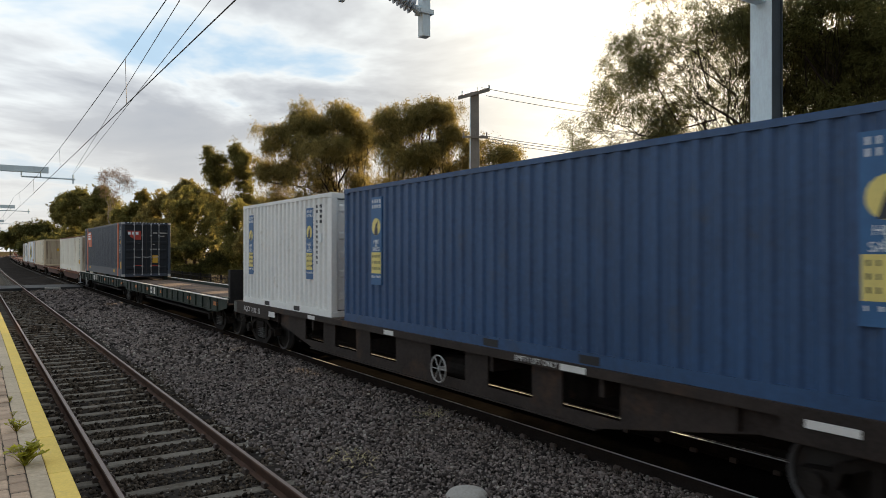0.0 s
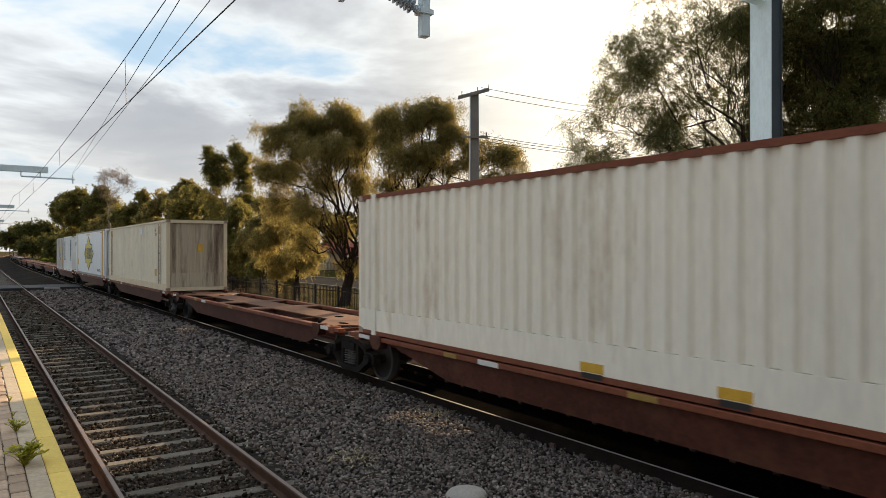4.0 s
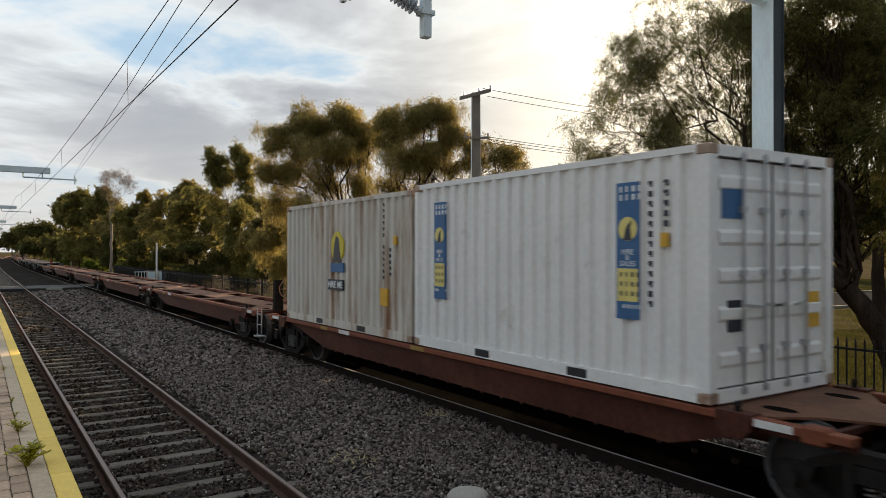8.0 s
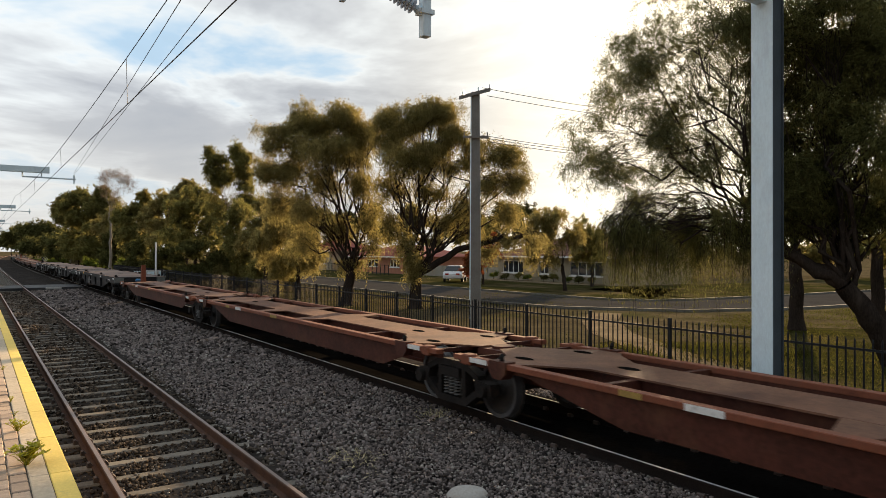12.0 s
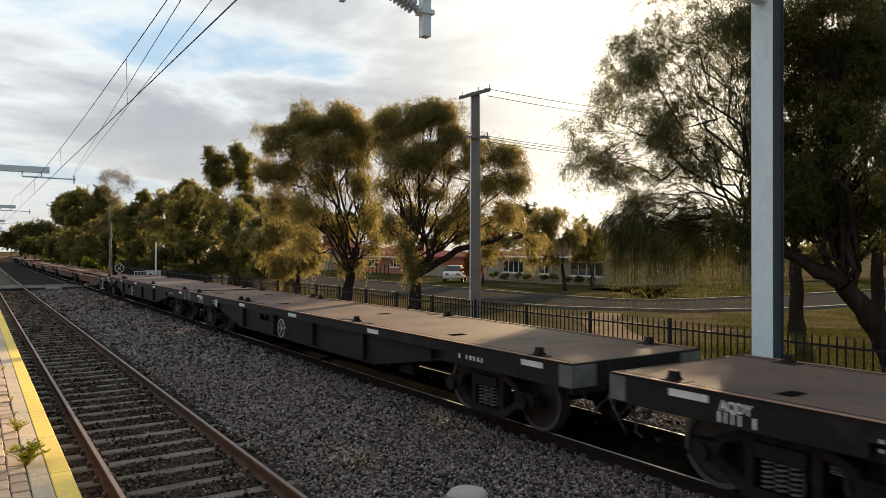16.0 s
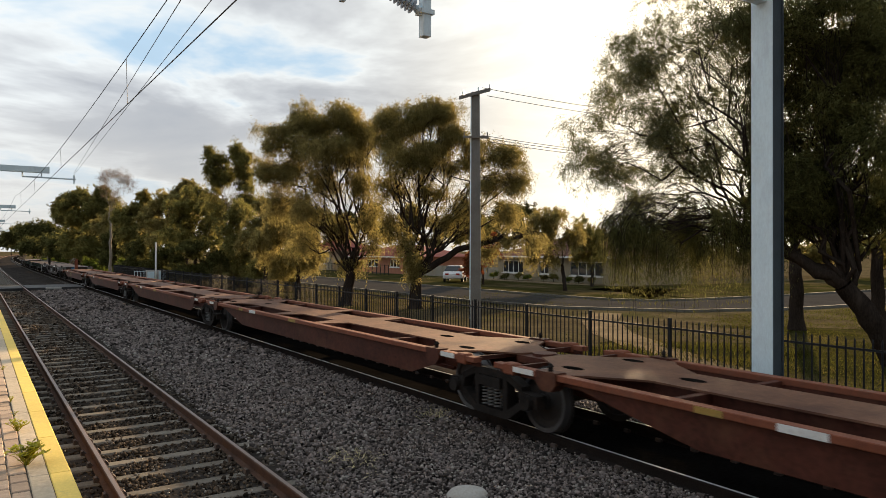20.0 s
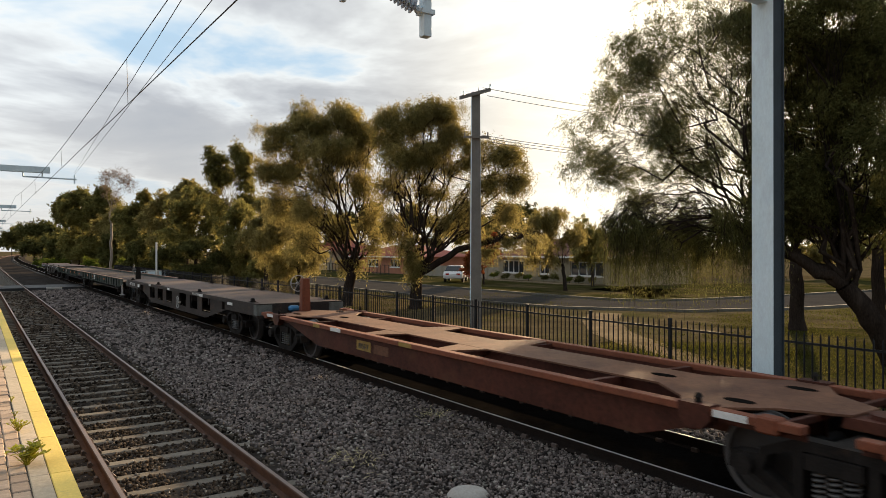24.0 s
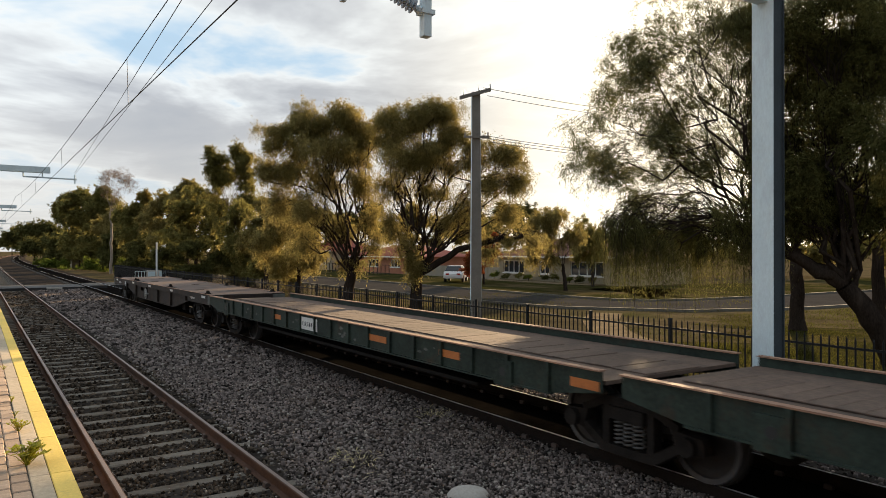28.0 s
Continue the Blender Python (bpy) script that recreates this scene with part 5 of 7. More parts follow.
    words = ("carrying a cream container", "empty, with open pockets", "carrying a beige container", "carrying a refrigerated container", "carrying two white containers")
    for i in range(5):
        w = skeletal_platform(qs[i + 1] - qs[i], i == 0, i == 4, "rusty red skeletal wagon " + words[i])
        if i == 0:
            pedestal_post(w, -0.2, 0.12, "bogie", 0.7)
            handwheel(w, -0.2, -0.02, Z_DECK + 0.62, "y", 0.26, "rust_edge")
            footstep(w, -1.30, -0.42)
        if i == 4:
            pedestal_post(w, -0.12, qs[5] - qs[4] - 0.3, "red_edge", 0.9)
            part("cloth", boxes((-0.45, -0.15, 15.2, 15.5, Z_DECK - 0.02, Z_DECK + 0.13), bev=0.05), M["blue_plastic"], w, "blue plastic bundle")
        couple(w, qs[i])
    qs2 = [137.0, 152.65, 168.6, 184.6, 200.65, 216.12]
    qs3 = [277.58, 293.36, 309.2, 325.1, 341.04, 356.38]
    for qq, n in ((qs2, 0), (qs3, 1)):
        for i in range(5):
            L = qq[i + 1] - qq[i]
            w = skeletal_platform(L, i == 0, i == 4, "empty rusty red skeletal wagon with open pockets")
            if i == 0:
                pedestal_post(w, -0.55, 0.3, "bogie", 0.85)
                handwheel(w, -0.3, 0.16, Z_DECK + 0.6, "y", 0.26, "rust_edge" if n == 0 else "white_mark")
                footstep(w, -1.30, -0.33)
            if i == 4:
                pedestal_post(w, -0.1, L - 0.3, "red_edge", 0.9)
                if n == 1:
                    handwheel(w, -0.22, L - 0.12, Z_DECK + 0.76, "y", 0.22)
                    decal(w, "number_plate", "yellow_dull", 9.18, 9.80, 0.66, 0.86, "dirty yellow numbered plate", -1.111)
                    text_ob("plate_words", "0055-V", 0.15, M["logo_dark"], w, side_pose(-1.117, 9.49, 0.75))
                    decal(w, "data_panel", "red_deck", 8.45, 9.05, 0.66, 0.84, "faded data panel", -1.111)
                part("cloth", boxes((-0.45, -0.15, L - 0.15, L + 0.1, Z_DECK - 0.02, Z_DECK + 0.14), bev=0.05), M["blue_plastic"], w, "blue plastic bundle")
            couple(w, qq[i])
    # cream 48 ft box
    c = container(14.63, 2.74, "cream_box", "very long cream container with brown stains", door_near=False, rail_mat="red_edge", pockets=False, skirt=0.32, pitch=0.30, depth=0.055, casting="rust_cast", end_mat="cream_end", rail_h=0.08)
    for y in (1.15, 13.9):
        decal(c, "lifting_post", "cream_box", y, y + 0.15, 0.0, 2.73, "vertical lifting post", lift=0.02)
    for y in (5.93, 7.95):
        decal(c, "yellow_plate", "yellow_mark", y, y + 0.4, 0.10, 0.22)
        # dark plate on the rail, pocket shade put into its colour
        decal(c, "pocket", "dark_rubber", y + 0.02, y + 0.38, 0.02, 0.09)
    decal(c, "warning_plate", "yellow_mark", 0.32, 0.58, 0.68, 0.98, "yellow warning plate")
    bm = bmesh.new()
    prism(bm, [(0.72, 0.72), (0.95, 0.72), (0.84, 0.92)], "x", -1.225, -1.19)
    part("warning_triangle", fix(bm), M["yellow_mark"], c)
    code_column(c, 0.45, 2.5, 13)
    decal(c, "plate", "concrete", 0.25, 0.40, 1.5, 1.66)
    couple(c, 57.9, Z_BOX)
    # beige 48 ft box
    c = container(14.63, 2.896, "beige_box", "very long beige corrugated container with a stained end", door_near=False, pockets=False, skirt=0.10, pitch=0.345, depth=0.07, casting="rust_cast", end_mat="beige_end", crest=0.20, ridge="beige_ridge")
    bm = bmesh.new()
    for y0 in (1.1, 13.28):
        bm = bmesh.new()
        for y in (y0, y0 + 0.32):
            rod(bm, (-1.235, y, 0.25), (-1.235, y, 2.75), 0.012, 6)
        for i in range(9):
            rod(bm, (-1.235, y0, 0.4 + i * 0.28), (-1.235, y0 + 0.32, 0.4 + i * 0.28), 0.012, 6)
        part("ladder", bm, M["beige_end"], c, "welded beige ladder")
    decal(c, "yellow_plate", "amber_band", 13.36, 13.52, 2.38, 2.60)
    decal(c, "yellow_plate", "yellow_mark", 1.9, 2.2, 0.57, 0.86)
    decal(c, "yellow_plate", "amber_band", 1.18, 1.43, 2.35, 2.62)
    decal(c, "plate", "white_box", 4.9, 5.4, 2.4, 2.65, "pale patch")
    part("end_plate", boxes((0.02, 0.22, 0.03, 0.045, 1.6, 1.9)), M["yellow_mark"], c)
    letters_bar(c, "logo_dark", -1.226, 2.16, 2.44, 2, 0.1, 0.14, 0.03)
    letters_bar(c, "logo_dark", -1.226, 2.16, 2.28, 4, 0.08, 0.12, 0.025)
    couple(c, 89.65, Z_BOX)
    # refrigerated box: smooth white panels, machinery in the near end
    c = container(14.17, 2.93, "panel_white", "long smooth white refrigerated container with a yellow star logo", door_near=False, smooth_side=True, pockets=False, rail_mat="concrete", open_end=True, rail_h=0.12)
    for y, w in ((1.14, 0.34), (13.2, 0.26)):
        decal(c, "amber_band", "amber_band", y, y + w, 0.0, 2.92, "amber band")
    cy, cz = 7.36, 1.45

    def star(k):
        quarter = [(0, 1.15), (0.95, 0.60), (1.64, 0.62), (1.64, 0.30), (2.29, 0.0), (1.64, -0.34), (1.64, -0.64), (0.95, -0.62), (0, -1.15)]
        pts = quarter + [(-u, v) for u, v in quarter[-2:0:-1]]
        g = (1 - k) * 1.15
        return [(cy + u * (1 - g / 1.9 if abs(u) > 1.7 else 1 - g / 1.64), cz + v * k) for u, v in pts]
    for k, m, x in ((1.0, "logo_dark", -1.226), (0.905, "panel_white", -1.229), (0.885, "logo_yellow", -1.232)):
        bm = bmesh.new()
        prism(bm, star(k), "x", x, x + 0.02)
        part("star_logo", fix(bm), M[m], c, "yellow eight-pointed star with a dark outline")
    for i in range(6):
        y = cy + 1.48 - i * 0.52
        part("logo_bar", boxes((-1.238, -1.2325, y - (0.40 if i != 1 else 0.28), y - (0.0 if i != 1 else 0.12), cz - 0.37, cz + 0.37), bev=0.002), M["logo_dark"], c, "plain dark bar of the logo")
    text_ob("size_words", "46'6\" x 9'10\"", 0.22, M["logo_dark"], c, side_pose(-1.224, 2.76, 0.40), 0.003, 0.9)
    decal(c, "amber_plate", "amber_band", 6.9, 8.5, 2.68, 2.74)
    hz = decal(c, "hazard_plate", "amber_band", 1.55, 2.1, 2.70, 2.77, "yellow and black hazard plate")
    for k in range(5):
        bm = bmesh.new()
        y = 1.58 + k * 0.105
        prism(bm, [(y, 2.703), (y + 0.05, 2.703), (y + 0.08, 2.767), (y + 0.03, 2.767)], "x", -1.2285, -1.2255)
        part("hazard_stripe", fix(bm), M["logo_dark"], hz)
    bm = bmesh.new()
    prism(bm, [(1.27, 2.38), (1.39, 2.38), (1.33, 2.52)], "x", -1.2285, -1.2255)
    part("warning_triangle", fix(bm), M["logo_orange"], c, "small red warning triangle on the band")
    bm = bmesh.new()
    prism(bm, [(1.86, 0.30), (1.91, 0.36), (1.88, 0.36), (1.88, 0.43), (1.84, 0.43), (1.84, 0.36), (1.81, 0.36)], "x", -1.226, -1.2)
    part("arrow_mark", fix(bm), M["logo_orange"], c, "small red arrow pointing down")
    decal(c, "yellow_plate", "yellow_mark", 12.78, 13.0, 0.66, 1.04)
    part("cooling_unit", boxes((-1.0, 1.05, 0.30, 0.62, 0.72, 2.74), bev=0.03), M["panel_white"], c, "white cooling unit in the open end")
    part("machinery_cover", boxes((-0.98, 0.28, 0.18, 0.30, 0.78, 1.50), bev=0.04), M["panel_white"], c, "white rounded machinery cover")
    part("machinery_cover", boxes((0.29, 1.0, 0.18, 0.30, 0.78, 1.50), bev=0.04), M["panel_white"], c, "white rounded machinery cover")
    part("cooling_cowl", boxes((-0.98, 0.62, 0.16, 0.30, 1.52, 2.60), bev=0.07), M["dark_rubber"], c, "black cooling cowl")
    part("cooling_cowl", boxes((0.60, 0.98, 0.20, 0.30, 1.52, 1.68), bev=0.03), M["dark_rubber"], c, "black cooling cowl")
    part("latch", boxes((0.66, 0.86, 0.24, 0.31, 2.36, 2.42), (0.80, 0.84, 0.22, 0.31, 2.26, 2.50), bev=0.006), M["dark_rubber"], c)
    part("vent", boxes((-0.12, 0.10, 0.170, 0.182, 0.84, 0.96)), M["dark_rubber"], c, "small square black vent")
    part("end_beam", boxes((-1.08, 1.08, 0.06, 0.16, 0.62, 0.69), bev=0.008), M["panel_white"], c, "white beam with a hazard strip")
    part("hazard_strip", boxes((-0.9, -0.35, 0.054, 0.062, 0.635, 0.675)), M["amber_band"], c)
    for x0 in (-1.05, 0.0):
        part("lower_guard", boxes((x0 + 0.02, x0 + 1.03, 0.20, 0.34, 0.14, 0.60), bev=0.02), M["concrete"], c, "grey lower guard")
    for s in (-1, 1):
        xs = s * 1.17
        part("inner_post", boxes((xs - 0.045, xs + 0.045, 0.56, 0.66, 0.12, 2.82), bev=0.006), M["panel_white"], c, "white inner post")
        bm = bmesh.new()
        rod(bm, (xs, 0.09, 2.62), (xs, 0.50, 1.50), 0.032, 8)
        rod(bm, (xs, 0.09, 0.50), (xs, 0.50, 1.40), 0.032, 8)
        rod(bm, (xs, 0.08, 1.45), (xs, 0.56, 1.45), 0.03, 8)
        box(bm, xs - 0.05, xs + 0.05, 0.42, 0.58, 1.39, 1.52)
        part("guard_brace", bm, M["panel_white"], c, "white tubular guard brace")
    for z in (2.83, 0.05):
        part("hazard_strip", boxes((-1.228, -1.218, 0.14, 0.52, z, z + 0.05)), M["logo_dark"], c, "dark hazard strip on the rail")
    couple(c, 105.52, Z_BOX)
    # two white 20 ft boxes
    c = container(6.058, 2.80, "white_box", "white shipping container with door end and blue hire labels", casting="rust_cast")
    hire_label(c, 0.95, 0.83, 2.46, 0.36)
    hire_label(c, 5.08, 0.84, 2.46, 0.33)
    code_column(c, 0.80, 2.45, 13)
    code_column(c, 0.58, 2.45, 5)
    decal(c, "yellow_plate", "yellow_mark", 0.55, 0.65, 1.69, 1.85)
    part("door_label", boxes((-0.95, -0.55, 0.035, 0.047, 2.0, 2.35)), M["decal_blue"], c, "blue hire label on the door")
    part("door_plate", boxes((0.72, 0.98, 0.035, 0.047, 0.72, 1.15)), M["yellow_mark"], c, "amber plate on the door")
    part("door_plate", boxes((-0.85, -0.6, 0.035, 0.047, 0.75, 1.1)), M["logo_dark"], c, "dark plate on the door")
    couple(c, 122.62, Z_BOX)
    c = container(6.058, 2.74, "white_worn", "dented white shipping container with rust streaks and an emblem", door_near=False, casting="rust_cast")
    bm = bmesh.new()
    prism(bm, [(3.12 + 0.30 * math.cos(2 * math.pi * i / 20), 1.72 + 0.34 * math.sin(2 * math.pi * i / 20)) for i in range(20)], "x", -1.226, -1.19)
    e = part("emblem_disc", fix(bm), M["logo_yellow"], c, "yellow oval emblem")
    bm = bmesh.new()
    prism(bm, [(2.9, 1.40), (3.32, 1.40), (3.28, 1.70), (3.18, 1.98), (3.03, 1.92), (2.98, 1.65)], "x", -1.230, -1.227)
    part("emblem_figure", fix(bm), M["logo_dark"], e)
    decal(c, "emblem_banner", "decal_blue", 2.82, 3.45, 1.19, 1.39)
    decal(c, "words_panel", "logo_dark", 2.84, 3.6, 0.80, 1.03, "dark panel with pale words")
    text_ob("panel_words", "HIRE ME", 0.2, M["panel_white"], c, side_pose(-1.228, 3.22, 0.915), 0.004)
    decal(c, "yellow_plate", "yellow_mark", 0.9, 1.18, 0.60, 0.93)
    decal(c, "yellow_plate", "yellow_mark", 0.56, 0.67, 1.76, 1.92)
    code_column(c, 1.05, 2.56, 13)
    code_column(c, 0.80, 1.7, 5)
    couple(c, 128.78, Z_BOX)
    # three black flats and the last one
    for n, (q, L) in enumerate(((217.2, 19.2), (237.2, 19.5), (257.3, 19.3), (412.9, 19.0))):
        w = flat_wagon(L, "black_steel" if n < 3 else "brown_steel", [(11.6, 12.3, 0.82, 0.98)], 0.50, "empty black flat wagon with a rusty plate deck" if n < 3 else "empty grey flat wagon, last of the train", 2.0, 2.0)
        handwheel(w, -1.34, 10.2, 0.77, "x", 0.22)
        marks(w, "reflector", "white_mark", -1.287, [(0.5, 0.95, 1.10, 1.18), (9.35, 9.85, 1.10, 1.18), (5.2, 5.65, 1.10, 1.18), (17.9, 18.4, 1.10, 1.18)])
        marks(w, "reflector", "yellow_mark" if n == 0 else "white_mark", -1.287, [(13.25, 13.72, 1.10, 1.18)])
        if n < 3:
            text_ob("wagon_words", "AQDY", 0.15, M["white_mark"], w, side_pose(-1.288, L - 1.62, 1.10), 0.004, 0.85)
            letters_bar(w, "white_mark", -1.287, L - 1.42, 0.93, 6, 0.055, 0.11, 0.025)
        else:
            letters_bar(w, "white_mark", -1.287, L - 1.4, 0.99, 6, 0.1, 0.1, 0.03)
        letters_bar(w, "white_mark", -1.287, L - 3.0, 1.06, 9, 0.055, 0.035, 0.02)
        letters_bar(w, "white_mark", -1.287, L - 3.0, 0.98, 7, 0.055, 0.035, 0.02)
        letters_bar(w, "white_mark", -1.287, 2.5, 1.0, 7, 0.07, 0.07, 0.03)
        em = part("emblem_frame", boxes((-1.291, -1.286, L - 3.52, L - 3.49, 0.93, 1.15), (-1.291, -1.286, L - 3.31, L - 3.28, 0.93, 1.15), (-1.291, -1.286, L - 3.49, L - 3.31, 0.93, 0.955), (-1.291, -1.286, L - 3.49, L - 3.31, 1.125, 1.15)), M["white_mark"], w, "square white painted emblem")
        bm = bmesh.new()
        ring(bm, (-1.288, L - 3.40, 1.04), "x", 0.05, 0.012, 14, 5)
        part("emblem_ring", bm, M["white_mark"], em)
        for sx in (-1, 1):
            part("deck_edge", boxes((sx * 1.29 - 0.022, sx * 1.29 + 0.022, 0.02, L - 0.02, Z_FLAT, Z_FLAT + 0.008)), M["rust_edge"], w, "worn pale deck edge")
        # dark plates laid on the deck: the shade of pockets is their colour
        for yy, x in ((3.4, -0.7), (7.7, 0.2), (12.0, -0.6), (L - 3.2, 0.5), (L - 1.9, -0.75)):
            part("deck_hole", boxes((x - 0.14, x + 0.14, yy - 0.09, yy + 0.09, Z_FLAT - 0.004, Z_FLAT + 0.003)), M["oil_shade"], w, "dark plate, a deck pocket's shade in its colour")
        for yy in (4.4, 6.9, L - 4.4):
            bm = boxes((-1.0, -0.86, yy, yy + 0.5, 0.42, 0.80))
            rod(bm, (-0.93, yy + 0.5, 0.6), (-0.93, yy + 1.1, 0.6), 0.05, 8)
            part("brake_gear", bm, M["bogie"], w, "grimy brake cylinder and valve")
        twistlocks(w, (0.75, L * 0.69, L * 0.69 + 0.6, L * 0.33, L - 0.75), "bogie", Z_FLAT)
        couple(w, q)

build_train()

# ---- trees ----
def tubes(segs, sides=6):
    """Tapered tubes: segs of (p0, p1, r0, r1)."""
    P0 = np.array([s[0] for s in segs], dtype=float)
    P1 = np.array([s[1] for s in segs], dtype=float)
    R0 = np.array([s[2] for s in segs], dtype=float)
    R1 = np.array([s[3] for s in segs], dtype=float)
    n = len(segs)

    def frame_at(k):
        d = np.array([s[k] for s in segs], dtype=float)
        d /= np.linalg.norm(d, axis=1)[:, None] + 1e-9
        u = np.cross(d, np.array([[0.31, 0.17, 0.05]]))
        u /= np.linalg.norm(u, axis=1)[:, None] + 1e-9
        return u, np.cross(d, u)
    ang = np.arange(sides) * 2 * math.pi / sides
    c, s = np.cos(ang)[None, :, None], np.sin(ang)[None, :, None]
    (u0, v0), (u1, v1) = frame_at(4), frame_at(5)
    A = P0[:, None] + (u0[:, None] * c + v0[:, None] * s) * R0[:, None, None]
    B = P1[:, None] + (u1[:, None] * c + v1[:, None] * s) * R1[:, None, None]
    verts = np.concatenate([A, B], 1).reshape(-1, 3)
    i = np.arange(sides)
    j = (i + 1) % sides
    quad = np.stack([i, j, j + sides, i + sides], 1)
    faces = (quad[None] + (np.arange(n) * 2 * sides)[:, None, None]).reshape(-1, 4)
    return verts, faces


def limb(rng, a, b, r0, r1, bendy, steps=5, wob=0.1):
    """A crooked limb from a to b; returns its segments and points."""
    a, b = np.array(a, float), np.array(b, float)
    L = np.linalg.norm(b - a)
    pts = [a]
    for k in range(1, steps + 1):
        t = k / steps
        p = a + (b - a) * t + np.array([0, 0, math.sin(t * math.pi) * bendy * L * 0.35])
        if k < steps:
            p = p + rng.normal(0, wob * L * bendy, 3)
        pts.append(p)
    segs = []
    for k in range(steps):
        ra, rb = r0 + (r1 - r0) * k / steps, r0 + (r1 - r0) * (k + 1) / steps
        t0 = pts[k + 1] - pts[max(0, k - 1)]
        t1 = pts[min(steps, k + 2)] - pts[k]
        segs.append((pts[k], pts[k + 1], ra, rb, t0, t1))
    return segs, pts


def crown_of(rng, start, lobes, leaf, r, leaves, size, droop, tuft, twigs, per, strands, t, segs, sub=6, clump=(0.22, 0.46)):
    """Limbs, twigs and leaves for one head of a tree, grown from the points in start."""
    wsum = sum(l[5] for l in lobes)
    L, D = [], []
    for (x, y, z, hw, hh, w) in lobes:
        c = np.array((x, y, z))
        s2, p2 = limb(rng, start[rng.integers(0, len(start))], c - np.array((0, 0, hh * 0.4)), r * 0.22, r * 0.05, 0.45, 9)
        segs += s2
        for k in range(sub):
            # clumps of very uneven size, with air between them
            q = rng.normal(0, 1, 3)
            q /= np.linalg.norm(q)
            cc = c + q * rng.uniform(0.25, 1.1) * np.array((hw, hw, hh)) * 0.95
            cr = rng.uniform(clump[0], clump[1]) * np.array((hw, hw, hh * 0.85))
            s3, p3 = limb(rng, p2[rng.integers(2, len(p2))], cc, r * 0.045, r * 0.016, 0.7, 6)
            segs += s3
            share = leaves * w / wsum / sub * rng.uniform(0.6, 1.4)
            n = max(4, int(share / per))
            # sprays: each springs from the shell of its clump, reaches out and hangs down, with leaves all along it
            q = rng.normal(0, 1, (n, 3))
            q /= np.linalg.norm(q, axis=1)[:, None]
            foot_ = cc + q * cr * rng.uniform(0.25, 1.0, n)[:, None] ** 0.6
            way = q + np.array((0, 0, 0.35)) + rng.normal(0, 0.35, (n, 3))
            reach = tuft * rng.uniform(0.4, 1.4, n)
            hang = strands * rng.uniform(0.05, 1.0, n) ** 1.5 + tuft * 0.3
            for j in range(min(max(3, int(twigs * w / sub)), n)):
                s4, _ = limb(rng, p3[rng.integers(2, len(p3))], foot_[j], r * 0.018, 0.005, 0.6, 3)
                segs += s4
                a, m_ = foot_[j], foot_[j] + way[j] * reach[j] * 0.5 - np.array((0, 0, hang[j] * 0.25))
                b = foot_[j] + way[j] * reach[j] - np.array((0, 0, hang[j]))
                segs += [(a, m_, 0.005, 0.004, m_ - a, m_ - a), (m_, b, 0.004, 0.002, b - m_, b - m_)]
            u = rng.random((n, per, 1))
            p = foot_[:, None] + way[:, None] * reach[:, None, None] * u
            p[..., 2] -= hang[:, None] * u[..., 0] ** 2
            p += np.clip(rng.normal(0, tuft * 0.22, p.shape), -tuft * 0.5, tuft * 0.5)
            tang = way[:, None] * reach[:, None, None] - np.array((0, 0, 2.0)) * (hang[:, None, None] * u)
            L.append(p.reshape(-1, 3))
            D.append(tang.reshape(-1, 3))
    P, T = np.concatenate(L), np.concatenate(D)
    ok = P[:, 2] > Z_GROUND + 0.25
    P, T = P[ok], T[ok]
    m = len(P)
    d = rng.normal(0, 0.8, (m, 3)) + T / (np.linalg.norm(T, axis=1)[:, None] + 1e-9)
    d[:, 2] = d[:, 2] * 0.8 - droop * 0.6
    d /= np.linalg.norm(d, axis=1)[:, None]
    s = np.cross(d, rng.normal(0, 1, (m, 3)))
    s /= np.linalg.norm(s, axis=1)[:, None] + 1e-9
    ln = size[0] * rng.uniform(0.6, 1.4, m)[:, None]
    wd = size[1] * rng.uniform(0.7, 1.3, m)[:, None]
    verts = np.stack([P - d * ln * 0.35 + s * wd * 0.5, P + d * ln * 0.65, P - d * ln * 0.35 - s * wd * 0.5], 1).reshape(-1, 3)
    raw("crown", verts, np.arange(m * 3).reshape(-1, 3), M[leaf], t)


def tree(label, base, fork, lobes, leaf, bark="bark", r=0.3, leaves=9000, size=(0.16, 0.035), droop=0.5, tuft=0.35, seed=1, twigs=40, per=26, strands=0.0,
         name="tree", group="trees beside the railway", sub=6, more=(), clump=(0.22, 0.46)):
    """A tree: crooked trunk, limbs into each lobe of the crown, twigs, and leaves in tufts round the twig ends.
    fork: point where the trunk divides. lobes: (x, y, z, half width, half height, weight) in the world.
    more: further heads (point at the end of a bough, lobes, leaf material, leaves, size, droop, tuft, strands)."""
    rng = np.random.default_rng(seed)
    t = thing(name, label, "tree" if name == "tree" else "bush", group)
    segs, pts = limb(rng, base, fork, r, r * 0.72, 0.25, 8, 0.03)
    segs[0] = (segs[0][0], segs[0][1], r * 1.35) + segs[0][3:]
    crown_of(rng, pts[-2:], lobes, leaf, r, leaves, size, droop, tuft, twigs, per, strands, t, segs, sub, clump)
    for via, lo, lf, n, sz, dr, tf, st in more:
        s2, p2 = limb(rng, pts[-1], via, r * 0.55, r * 0.32, 0.2, 10, 0.06)
        segs += s2
        crown_of(rng, p2[-6:], lo, lf, r * 0.7, n, sz, dr, tf, twigs, per, st, t, segs, sub, (0.20, 0.42))
    v, f = tubes(segs, 8 if r > 0.3 else 5)
    raw("trunk", v, f, M[bark], t, True)
    return t


